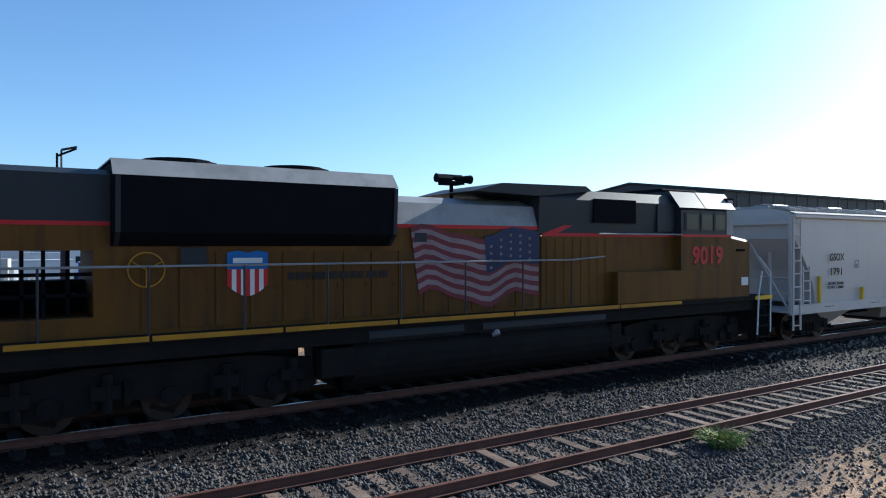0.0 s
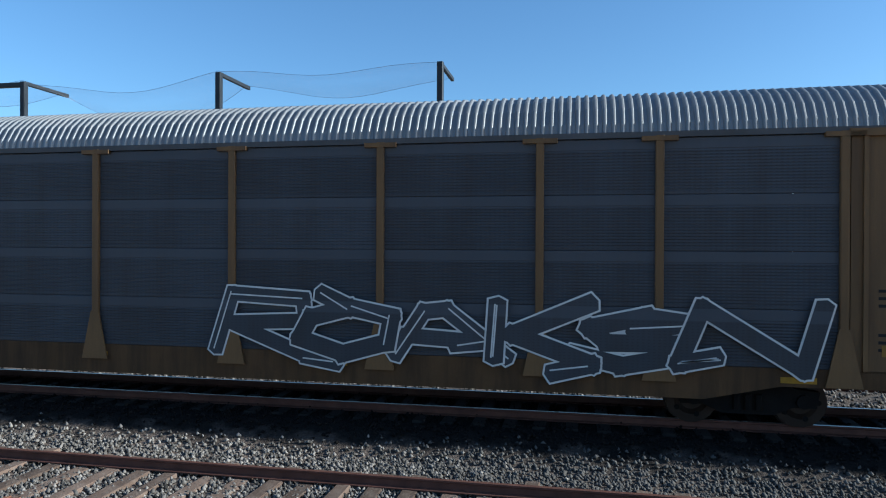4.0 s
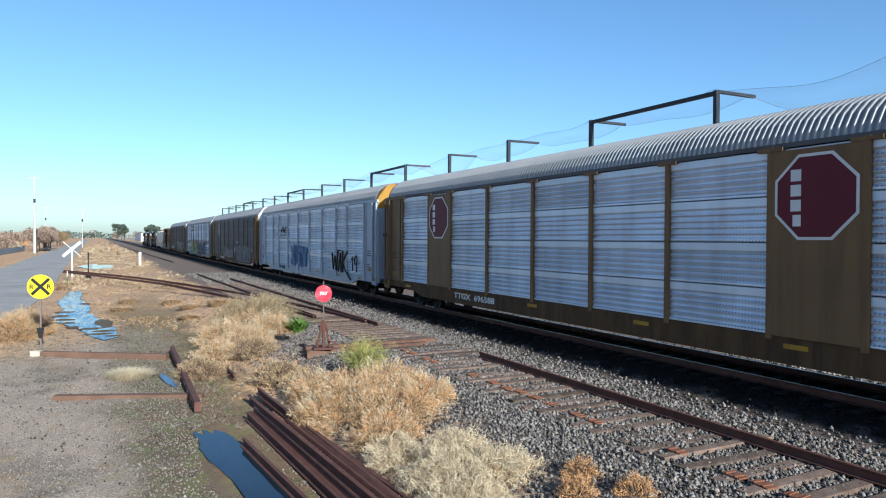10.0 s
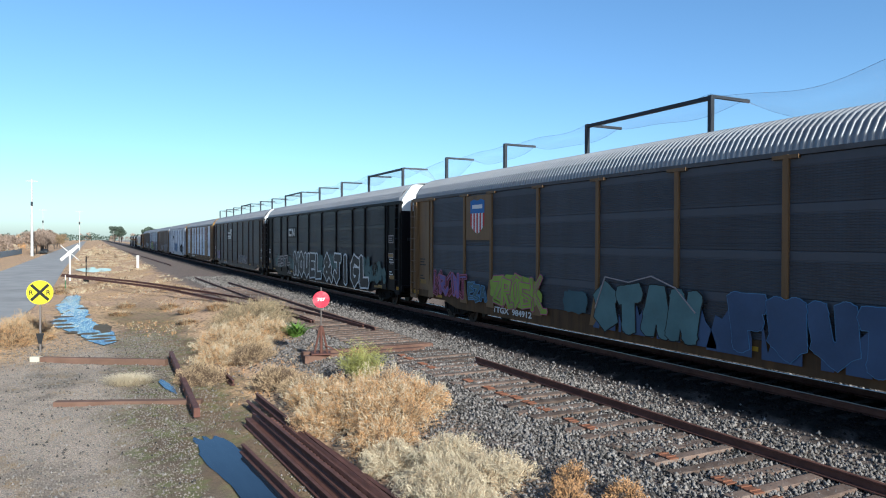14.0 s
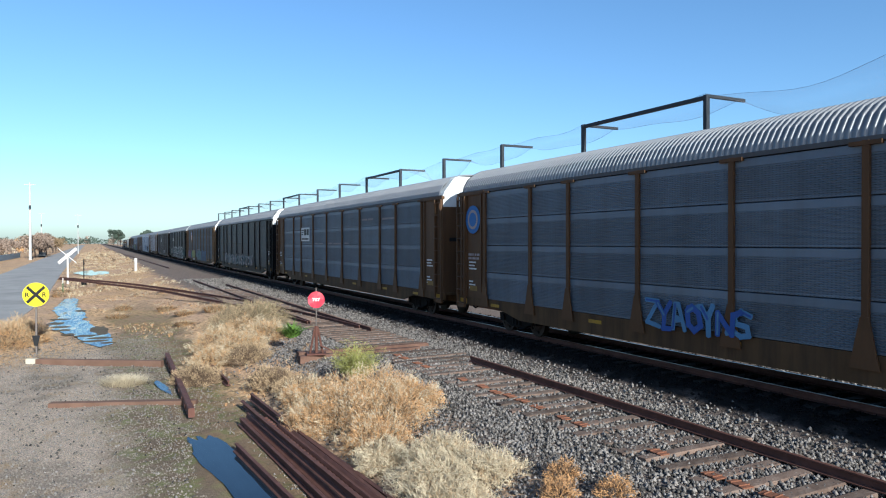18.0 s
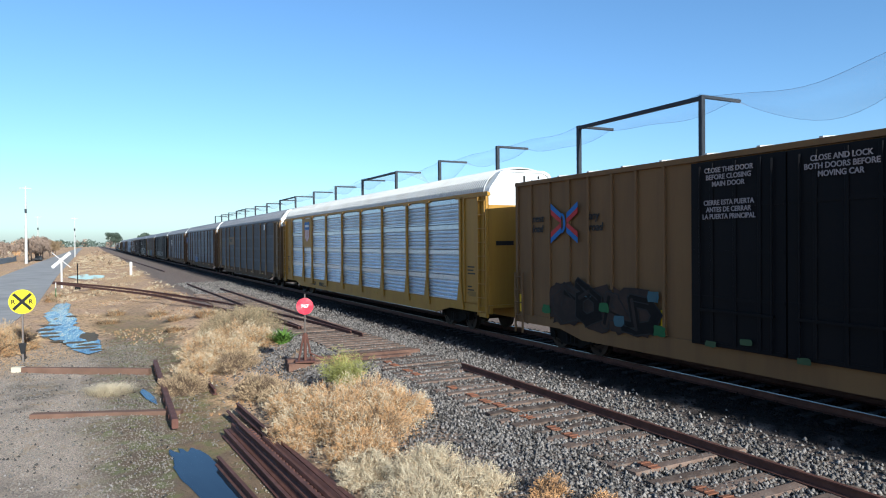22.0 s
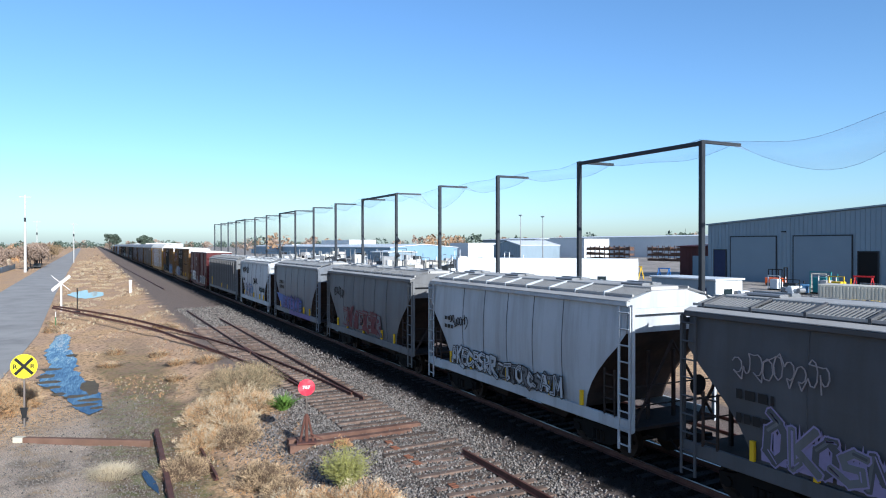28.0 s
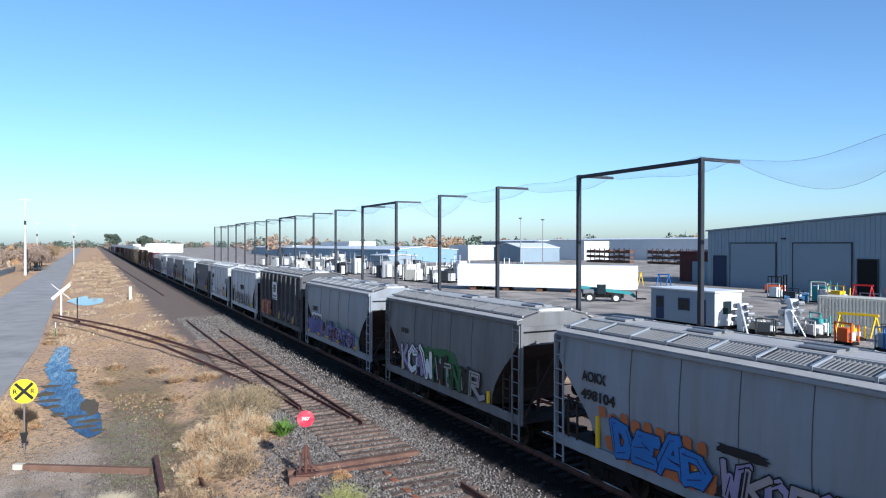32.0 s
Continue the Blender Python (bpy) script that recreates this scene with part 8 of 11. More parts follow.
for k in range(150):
    part("tie", SHADED_TIES[k % 5], None, main_line, at=(-62 + k * 0.56, MAIN_TRACK_Y + rnd.uniform(-0.03, 0.03), 0.135), rz=rnd.uniform(-0.8, 0.8))
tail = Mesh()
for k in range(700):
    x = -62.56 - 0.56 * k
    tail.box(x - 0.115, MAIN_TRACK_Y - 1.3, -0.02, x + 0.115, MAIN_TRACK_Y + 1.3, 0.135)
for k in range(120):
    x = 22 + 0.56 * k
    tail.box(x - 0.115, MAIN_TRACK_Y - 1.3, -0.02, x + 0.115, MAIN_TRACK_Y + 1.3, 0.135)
tagged(part("far_ties", tail, tie_shaded, main_line), kind="stuff")


# ---- siding, switch and loose rails ----
siding = thing("track_2", "disused siding with rusted rails and bare weathered ties", "railway track", kind="structure")
rail_along([(-16.7, 0.0), (60, 0.0)], 0.0, "rail", siding, rail_rust)
rail_along([(-0.6, -1.505), (60, -1.505)], 0.0, "rail", siding, rail_rust)
plate = Mesh().bbox(-0.1, -0.17, 0.0, 0.1, 0.17, 0.02, 0.006).box(-0.1, -0.09, 0.02, 0.1, -0.075, 0.035).box(-0.1, 0.075, 0.02, 0.1, 0.09, 0.035).data("tie_plate", plate_rust)
for k in range(112):
    x = -19.3 + k * 0.54 + rnd.uniform(-0.05, 0.05)
    z = -0.168 + rnd.uniform(-0.03, 0.012)
    part("tie", TIES[k % 5], None, siding, at=(x, -0.75 + rnd.uniform(-0.12, 0.12), z), rz=rnd.uniform(-2.5, 2.5))
    if x < -1 and rnd.random() < 0.6:
        part("tie_plate", plate, None, siding, at=(x + rnd.uniform(-0.05, 0.05), -1.5 + rnd.uniform(-0.06, 0.06), z + 0.002), rz=90 + rnd.uniform(-9, 9))

switch = thing("track_3", "old switch with a branch curving to the lane", "railway track", kind="structure")


def curve_pts(pts, n=24):
    """A smooth plan line through a few points."""
    out = []
    for k in range(len(pts) - 1):
        p0, p1, p2, p3 = pts[max(0, k - 1)], pts[k], pts[k + 1], pts[min(len(pts) - 1, k + 2)]
        for i in range(n // 4):
            t = i / (n // 4)
            out.append(tuple(0.5 * (2 * b + (c - a) * t + (2 * a - 5 * b + 4 * c - d) * t * t + (3 * b - a - 3 * c + d) * t ** 3) for a, b, c, d in zip(p0, p1, p2, p3)))
    return out + [pts[-1]]


rail_along([(-66.5, -2.05), (-28.1, -1.68)], -0.02, "rail", switch, rail_rust)
rail_along([(-57.7, -0.45), (-24.6, -0.17)], -0.02, "rail", switch, rail_rust)
rail_along(curve_pts([(-77.6, -13.4), (-75.5, -12.4), (-62.7, -7.5), (-49.1, -3.9), (-39.3, -1.85), (-30.7, -0.72), (-25.6, -0.32)]), -0.03, "rail", switch, rail_rust)
rail_along(curve_pts([(-75.6, -13.4), (-72.3, -12.2), (-55.1, -6.5), (-47.3, -4.8), (-38.0, -3.1), (-31.8, -2.1), (-28.1, -1.8)]), -0.03, "rail", switch, rail_rust)
rail_along([(-340, -4.2), (-200, -2.6), (-101, -1.1)], -0.05, "rail", switch, rail_rust)
for k in range(58):
    x = -20.6 - 0.56 * k
    lng = 2.6 + 0.9 * smooth(-24, -40, x)
    ob = part("tie", TIES[k % 5], None, switch, at=(x, -0.95 - 0.25 * smooth(-24, -40, x) * 2, -0.145 + rnd.uniform(-0.015, 0.01)), rz=rnd.uniform(-2, 2))
    ob.scale = (1, lng / 2.6, 1)
part("frog", Mesh().extrude_y([(-40.4, -0.17), (-38.4, -0.17), (-38.4, -0.03), (-40.4, -0.03)], -1.86, -1.68), rail_rust, switch)


def beam(name, a, b, w, h, mat, label, category, group="", z=None, cap=None, lift=0.0):
    """A straight timber or rail lying on the ground from a to b."""
    d = Vector((b[0] - a[0], b[1] - a[1]))
    L, ang = d.length, math.degrees(math.atan2(d.y, d.x))
    zz = (ground_z(*a) + ground_z(*b)) / 2 if z is None else z
    ms = Mesh().bbox(0, -w / 2, -0.03, L, w / 2, h, min(w, h) * 0.12)
    ob = solo(name, ms, mat, label, category, group, (a[0], a[1], zz + lift), ang)
    if cap:
        part("cut_end", Mesh().box(-0.01, -w / 2 - 0.005, 0.0, 0.35, w / 2 + 0.005, h + 0.005), cap, ob, "pale split end")
    return ob


def loose_rail(a, b, z, roll=0, label="rusted steel rail lying in a heap of scrap rails", group="heap of scrap rails"):
    d = Vector((b[0] - a[0], b[1] - a[1]))
    L, ang = d.length, math.degrees(math.atan2(d.y, d.x))
    ms = Mesh().extrude_x(rail_profile(0.165), 0, L)
    ob = solo("scrap_rail", ms, rail_rust, label, "rail", group, (a[0], a[1], z), ang)
    ob.matrix_world = pose(a[0], a[1], z, 0, 0, ang) @ pose(0, 0, 0.03, roll, 0, 0)
    return ob


timber_mat = material("dark_weathered_head_timber", (0.13, 0.07, 0.05), 0.9, 0, 0.35, 2, 25, 0.5, (0.25, 0.16, 0.11), 0.4, 2)
pale_cut = material("pale_cut_timber", (0.62, 0.55, 0.42), 0.8, 0, 0.1, 3, 30, 0.2)
brown_beam = material("rust_brown_timber", (0.17, 0.10, 0.07), 0.85, 0, 0.3, 2, 25, 0.35, (0.10, 0.05, 0.03), 0.4, 2)
beam("head_timber", (-20.3, -4.3), (-20.3, 0.25), 0.3, 0.24, timber_mat, "long weathered head timber across the old siding", "timber", "switch timbers", -0.32)
beam("head_timber", (-19.75, -4.4), (-19.8, -0.3), 0.28, 0.22, timber_mat, "long weathered head timber beside the switch stand", "timber", "switch timbers", -0.34)
beam("loose_timber", (-27.1, -12.2), (-24.5, -7.97), 0.22, 0.2, brown_beam, "long brown timber with a pale split end on gravel", "timber", "", None, pale_cut)
beam("loose_timber", (-19.4, -11.1), (-18.0, -7.63), 0.26, 0.12, brown_beam, "flat rust-brown timber lying on the gravel lot", "timber")
ob = beam("joint_strip", (-25.7, -7.72), (-16.4, -7.95), 0.15, 0.2, rail_rust, "dark rusted rail with joint bars beside the puddle", "rail", "", None, None, 0.1)
for k in range(9):
    part("joint_bolt", Mesh().bbox(0.5 + k * 1.0, -0.1, 0.04, 0.62 + k * 1.0, 0.1, 0.15, 0.01), rail_rust, ob)
loose_rail((-23.1, -6.6), (-19.6, -6.55), ground_z(-21, -6.6), 0, "short rusted rail half hidden in dry grass", "")
for a, b, dz, roll in (((-17.1, -6.38), (-7.0, -5.95), 0.06, 0), ((-16.9, -6.6), (-7.2, -6.2), 0.0, 25), ((-15.5, -6.83), (-7.0, -6.42), 0.02, -20), ((-15.2, -7.0), (-7.3, -6.62), 0.0, 0), ((-14.9, -6.72), (-7.4, -6.3), 0.15, 8), ((-13.2, -7.45), (-7.2, -7.0), 0.0, 0), ((-12.5, -6.12), (-6.6, -5.7), 0.0, 15), ((-13.6, -6.35), (-7.6, -6.05), 0.17, 70)):
    loose_rail(a, b, (ground_z(*a) + ground_z(*b)) / 2 + dz, roll)
strap = Mesh()
for k in range(34):
    strap.bbox(0.2 * k, -0.09, 0, 0.2 * k + 0.11, 0.09, 0.05, 0.01)
strap.bbox(0, -0.03, -0.03, 6.8, 0.03, 0.02, 0.005)
pb = solo("notched_bar", strap, rail_rust, "rusted toothed steel bar on the scrap rail heap", "rail", "heap of scrap rails", (-14.6, -6.62, ground_z(-12, -6.6) + 0.22), 3.2)

# ---- puddles ----
def water_material(name, scale, depth, base, gloss):
    m = bpy.data.materials.new(name)
    m.use_nodes = True
    n, l = m.node_tree.nodes, m.node_tree.links
    b = n["Principled BSDF"]
    b.inputs["Base Color"].default_value, b.inputs["Roughness"].default_value, b.inputs["IOR"].default_value = (*base, 1), 0.05, 1.33
    b.inputs["Specular IOR Level"].default_value = gloss
    t = n.new("ShaderNodeTexNoise")
    t.inputs["Scale"].default_value, t.inputs["Detail"].default_value = scale, 3
    bump = n.new("ShaderNodeBump")
    bump.inputs["Strength"].default_value, bump.inputs["Distance"].default_value = 1.0, depth
    l.new(t.outputs["Fac"], bump.inputs["Height"])
    l.new(bump.outputs["Normal"], b.inputs["Normal"])
    return m


water = water_material("still_rain_water", 2.0, 0.02, (0.012, 0.018, 0.028), 0.4)
rippled = water_material("rippled_rain_water", 5.0, 0.20, (0.014, 0.026, 0.055), 0.2)


def puddle(name, cx, cy, rx, ry, z, turn, seed, label):
    rnd2, pts = random.Random(seed), []
    n = 64
    for k in range(n):
        a = 2 * math.pi * k / n
        q = 1 + 0.3 * noise.noise(Vector((math.cos(a) * 2.5 + seed, math.sin(a) * 2.5, seed))) + rnd2.uniform(-0.04, 0.04)
        u, v = rx * q * math.cos(a), ry * q * math.sin(a)
        t = radians(turn)
        pts.append((cx + u * math.cos(t) - v * math.sin(t), cy + u * math.sin(t) + v * math.cos(t), z))
    ob = new(name, Mesh().add(pts, [tuple(range(n))]).data(name, water))
    return tagged(ob, label, "puddle", kind="structure")


pool = Mesh()
xs_ = [-59.5 + 0.1 * k for k in range(294)]
for x in xs_:
    c, hw = pool_line(x)
    for sg in (-1, 1):
        ragged = 0.20 * noise.noise(Vector((x * 0.8, sg * 7.0, 4))) + 0.16 * noise.noise(Vector((x * 2.1, sg * 5.0, 2))) + 0.10 * noise.noise(Vector((x * 5.3, sg * 3.0, 6)))
        pool.v.append((x, c + sg * max(0.02, hw * 0.96 + ragged * min(1.0, hw * 1.6)), -0.872))
pool.f = [(2 * k, 2 * k + 2, 2 * k + 3, 2 * k + 1) for k in range(len(xs_) - 1)]
pool.m = [0] * len(pool.f)
mud_mat = material("wet_brown_mud", (0.12, 0.088, 0.056), 0.8, 0, 0.3, 1.2, 30, 0.3, (0.12, 0.115, 0.05), 0.5, 2)


def mud_bar(x, y, rx, ry, seed, high=0.03):
    """A low ragged bank of mud that stands just out of the water."""
    ms, n = Mesh(), 34
    out = []
    for k in range(n):
        a = 2 * math.pi * k / n
        q = 1 + 0.5 * noise.noise(Vector((math.cos(a) * 1.7 + seed, math.sin(a) * 1.7, seed * 0.7))) + 0.25 * noise.noise(Vector((math.cos(a) * 5, math.sin(a) * 5, seed)))
        out.append((rx * q * math.cos(a), ry * q * math.sin(a)))
    vs = [(x + u * f, y + v * f, -0.882 + high * h) for f, h in ((1.0, 0.0), (0.75, 0.75), (0.35, 1.0)) for u, v in out]
    ms.add(vs, [(r * n + k, r * n + (k + 1) % n, (r + 1) * n + (k + 1) % n, (r + 1) * n + k) for r in range(2) for k in range(n)] + [tuple(range(2 * n, 3 * n))])
    return solo("mud_bank", ms, mud_mat, "low wet brown mud bank in the rain puddle", "mud", "mud banks in the puddle", smooth=True)


for k, (x, y, rx, ry) in enumerate(((-36.2, -9.85, 2.0, 0.42), (-33.2, -9.9, 0.35, 0.5), (-32.2, -10.1, 0.3, 0.55), (-34.3, -10.5, 0.35, 0.5), (-40.4, -12.0, 0.7, 0.45), (-38.6, -11.8, 0.45, 0.55), (-37.0, -11.5, 0.4, 0.4), (-42.6, -11.9, 0.45, 0.6), (-31.4, -9.6, 0.22, 0.35), (-35.2, -11.2, 0.3, 0.35), (-47.5, -11.0, 0.6, 0.35))):
    mud_bar(x, y, rx, ry, 31 + k)
tagged(new("water_1", pool.data("water_1", rippled)), "long shallow rain puddle with muddy islands", "puddle", kind="structure")
puddle("water_3", -104.5, -10.6, 8.2, 2.1, -0.70, 3, 12, "wide rain puddle beside the lane")
puddle("water_4", -11.9, -7.72, 3.0, 0.40, -0.862, 6, 17, "narrow rain puddle beside the scrap rails")
puddle("water_5", -20.6, -8.27, 1.05, 0.13, -0.862, 6, 21, "small rain puddle beside a rusted rail")


# ---- lane ----
asphalt = material("worn_grey_asphalt", (0.36, 0.335, 0.31), 0.9, 0, 0.14, 0.25, 60, 0.3, (0.13, 0.125, 0.12), 0.5, 0.3)
rd = Mesh()
right = [(40, -15.5), (-30, -14.2), (-60, -13.6), (-111, -14.6), (-226, -16.1), (-420, -18.6), (-800, -23.5), (-1500, -32.5)]
left = [(40, -24.0), (-30, -23.0), (-60, -22.0), (-114, -21.9), (-226, -23.6), (-420, -26.0), (-800, -30.9), (-1500, -40.0)]
n_ = len(right)
rd.v = [(x, y, -0.865) for x, y in right] + [(x, y, -0.865) for x, y in left] + [(x, y, -1.05) for x, y in right] + [(x, y, -1.05) for x, y in left]
rd.f = [(k, k + 1, n_ + k + 1, n_ + k) for k in range(n_ - 1)] + [(k, 2 * n_ + k, 2 * n_ + k + 1, k + 1) for k in range(n_ - 1)] + [(n_ + k, n_ + k + 1, 3 * n_ + k + 1, 3 * n_ + k) for k in range(n_ - 1)]
rd.m = [0] * len(rd.f)
tagged(new("road", rd.data("road", asphalt)), "narrow worn grey asphalt lane along the railway", "road", kind="structure")

# ---- signs ----
sign_steel = material("dull_sign_post_steel", (0.22, 0.19, 0.17), 0.6, 0.5, 0.2, 3, 30, 0.1, RUST, 0.5, 2)
sign_yellow = material("bright_yellow_sign_sheet", (0.86, 0.72, 0.01), 0.4, 0, 0.04, 2, 20, 0.01)
sign_red = material("scratched_red_sign_sheet", (0.62, 0.03, 0.06), 0.45, 0, 0.1, 3, 20, 0.02, (0.6, 0.35, 0.35), 0.3, 3)


def facing(x, y, tx=1.0, ty=-9.8):
    """Turn about z that faces a sign's -y side toward (tx, ty)."""
    return math.degrees(math.atan2(ty - y, tx - x)) + 90


gz = ground_z(-29.3, -12.1)
adv = thing("warning_sign", "round yellow railroad crossing sign with black cross and letters", "road sign", "", -29.3, -12.1, gz, 80)
part("post", Mesh().bbox(-0.035, 0.02, -0.3, 0.035, 0.07, 2.7, 0.01), sign_steel, adv)
disc = [(0.46 * math.cos(k * math.pi / 20), 2.32 + 0.46 * math.sin(k * math.pi / 20)) for k in range(40)]
face = part("sign_face", Mesh().extrude_y(disc, -0.005, 0.02), sign_yellow, adv)
for sgn in (1, -1):
    c, s_ = 0.30, 0.30
    part("cross_bar", Mesh().extrude_y([(-c - 0.04, 2.32 - sgn * s_ + sgn * 0.04), (-c + 0.04, 2.32 - sgn * s_ - sgn * 0.04), (c + 0.04, 2.32 + sgn * s_ - sgn * 0.04), (c - 0.04, 2.32 + sgn * s_ + sgn * 0.04)], -0.012 - 0.004 * (sgn > 0), -0.006 - 0.004 * (sgn > 0)), black_mark, face)
lettering("R", 0.26, black_mark, face, -0.38, -0.014, 2.23, bold=0.006)
lettering("R", 0.26, black_mark, face, 0.21, -0.014, 2.23, bold=0.006)
# flat black shape low on the post
part("marker_plate", Mesh().extrude_y([(-0.06, 0.35), (0.06, 0.35), (0.14, 0.75), (-0.14, 0.75)], -0.02, 0.0), black_mark, adv)

xb = thing("crossbuck", "white crossbuck sign on a white post beside the lane", "road sign", "", -80.5, -12.8, ground_z(-80.5, -12.8), 82)
part("post", Mesh().bbox(-0.09, 0.0, -0.2, 0.09, 0.16, 3.2, 0.02), white_paint, xb)
for sgn in (1, -1):
    d, w = 0.85, 0.13
    part("cross_arm", Mesh().extrude_y([(-d - w * 0.7, 2.95 - sgn * d * 0.9 + w), (-d + w * 0.7, 2.95 - sgn * d * 0.9 - w), (d + w * 0.7, 2.95 + sgn * d * 0.9 - w), (d - w * 0.7, 2.95 + sgn * d * 0.9 + w)], -0.05 - 0.03 * (sgn > 0), -0.02 - 0.03 * (sgn > 0)), white_paint, xb)

tg = thing("switch_stand", "switch stand with a round red target on a thin mast", "switch stand", "", -19.75, -3.85, -0.11, 75)
part("base", Mesh().bbox(-0.3, -0.25, 0, 0.3, 0.25, 0.05, 0.01).rod((-0.2, 0, 0.03), (-0.04, 0, 0.85), 0.035, 6).rod((0.2, 0, 0.03), (0.04, 0, 0.85), 0.035, 6).rod((0, 0, 0), (0, 0, 0.9), 0.05, 8), rail_rust, tg)
part("mast", Mesh().rod((0, 0, 0.8), (0, 0, 2.1), 0.022, 6), sign_steel, tg)
tf = part("target_disc", Mesh().extrude_y([(0.26 * math.cos(k * math.pi / 12), 1.72 + 0.26 * math.sin(k * math.pi / 12)) for k in range(24)], -0.03, -0.02), sign_red, tg)
lettering("767", 0.13, white_mark, tf, -0.12, -0.034, 1.68, bold=0.006, width=0.24)
part("lever", Mesh().rod((0.1, -0.1, 0.3), (0.5, -0.15, 0.12), 0.025, 6), rail_rust, tg)

ds = thing("derail_stand", "short black switch stand by the branch rails", "switch stand", "", -74.6, -11.2, ground_z(-74.6, -11.2), 0)
part("base", Mesh().bbox(-0.25, -0.25, 0, 0.25, 0.25, 0.35, 0.04), under_black, ds)
part("mast", Mesh().rod((0, 0, 0.3), (0, 0, 2.6), 0.05, 6).bbox(-0.12, -0.06, 2.0, 0.12, 0.06, 2.4, 0.02), under_black, ds)
solo("marker_post", Mesh().bbox(-0.16, -0.16, -0.2, 0.16, 0.16, 1.2, 0.03).bbox(-0.22, -0.18, 1.2, 0.22, 0.18, 1.75, 0.04), white_paint, "white concrete marker post in dry grass", "marker post", "", (-100.0, -5.4, ground_z(-100, -5.4)))
gp = thing("delineator", "small green and white delineator post by the puddle", "marker post", "", -64.5, -12.6, ground_z(-64.5, -12.6))
part("post", Mesh().bbox(-0.06, -0.03, -0.1, 0.06, 0.03, 0.9, 0.01), dkgreen_spray, gp)
part("cap", Mesh().bbox(-0.05, -0.035, 0.9, 0.05, 0.035, 1.35, 0.01), white_paint, gp)

# ---- net poles beyond the main line ----
dark_pole = material("dark_steel_net_pole", (0.045, 0.05, 0.06), 0.55, 0.4, 0.2, 1.5, 25, 0.06)
net_rope = material("grey_net_rope", (0.2, 0.22, 0.27), 0.9, 0, 0.1, 3, 20, 0.0)
net_mat = bpy.data.materials.new("fine_blue_grey_netting")
net_mat.use_nodes = True
nn, nl = net_mat.node_tree.nodes, net_mat.node_tree.links
nb = nn["Principled BSDF"]
nb.inputs["Base Color"].default_value, nb.inputs["Roughness"].default_value = (0.30, 0.30, 0.32, 1), 0.8
nt = nn.new("ShaderNodeBsdfTransparent")
nm = nn.new("ShaderNodeMixShader")
nz = nn.new("ShaderNodeTexNoise")
nz.inputs["Scale"].default_value, nz.inputs["Detail"].default_value = 0.45, 5
nr = nn.new("ShaderNodeMapRange")
nr.inputs["From Min"].default_value, nr.inputs["From Max"].default_value = 0.35, 0.65
nr.inputs["To Min"].default_value, nr.inputs["To Max"].default_value = 0.05, 0.24
nl.new(nz.outputs["Fac"], nr.inputs["Value"])
nl.new(nr.outputs["Result"], nm.inputs[0])
nl.new(nt.outputs[0], nm.inputs[1])
nl.new(nb.outputs[0], nm.inputs[2])
nl.new(nm.outputs[0], nn["Material Output"].inputs[0])
YZ = -0.4
NET_Y, NET_TOP = 23.0, 12.3
pole_mesh = Mesh().bbox(-0.15, -0.15, 0, 0.15, 0.15, NET_TOP - YZ, 0.03).data("post", dark_pole)
arm_mesh = Mesh().bbox(-0.09, 0, -0.11, 0.09, 3.3, 0.09, 0.02).data("arm", dark_pole)
xs_net = [-5.2 - 11.72 * k for k in range(19)]
for k, x in enumerate(xs_net):
    p = thing("net_pole", "tall dark steel pole with an outrigger arm carrying netting", "pole", "net poles", x, NET_Y, YZ)
    part("post", pole_mesh, None, p)
    part("arm", arm_mesh, None, p, at=(0, 0, NET_TOP - YZ - 0.05))
    if k in (2, 6, 10, 14):
        part("top_beam", Mesh().bbox(-11.6, -0.12, NET_TOP - YZ - 0.28, -0.15, 0.12, NET_TOP - YZ - 0.02, 0.03), dark_pole, p)
    if k in (0, 6, 12):
        for z in (5.2, 7.0):
            part("floodlight", Mesh().rod((0.15, 0, z), (0.5, 0, z), 0.05, 6).rod((0.45, -0.1, z), (0.75, 0.0, z - 0.1), 0.3, 10, 0, 0.18), dark_pole, p)


def net_sheet(x0, x1, drop, hang, seed):
    """A sagging strip of netting from the arms of two poles, and a hanging curtain."""
    ms = Mesh()
    sag = lambda u: 4 * u * (1 - u)
    ms.grid(lambda u, v: (x0 + (x1 - x0) * u, NET_Y + 3.2 * v, NET_TOP - drop * sag(u) * (0.35 + 0.65 * v) + 0.12 * math.sin(9 * u + seed)), 14, 4)
    if hang:
        ms.grid(lambda u, v: (x0 + (x1 - x0) * u, NET_Y + 0.25 * math.sin(5 * u + 3 * v), NET_TOP - 0.2 - drop * 0.35 * sag(u) - (hang - 0.5 * sag(u)) * v), 12, 6)
    edge = Mesh()
    pts = [(x0 + (x1 - x0) * i / 14, NET_Y + 3.2, NET_TOP - drop * sag(i / 14) + 0.12 * math.sin(9 * i / 14 + seed)) for i in range(15)]
    for a, b in zip(pts, pts[1:]):
        edge.rod(a, b, 0.009, 4)
    near_edge = Mesh()
    near = [(x0 + (x1 - x0) * i / 14, NET_Y, NET_TOP - 0.35 * drop * sag(i / 14) + 0.12 * math.sin(9 * i / 14 + seed)) for i in range(15)]
    for a, b in zip(near, near[1:]):
        near_edge.rod(a, b, 0.009, 4)
    n = solo("netting", ms, net_mat, "sagging blue-grey netting strung between tall poles", "net", "nets between the poles")
    part("edge_rope", edge, net_rope, n)
    part("edge_rope", near_edge, net_rope, n)
    return n


rnd = random.Random(11)
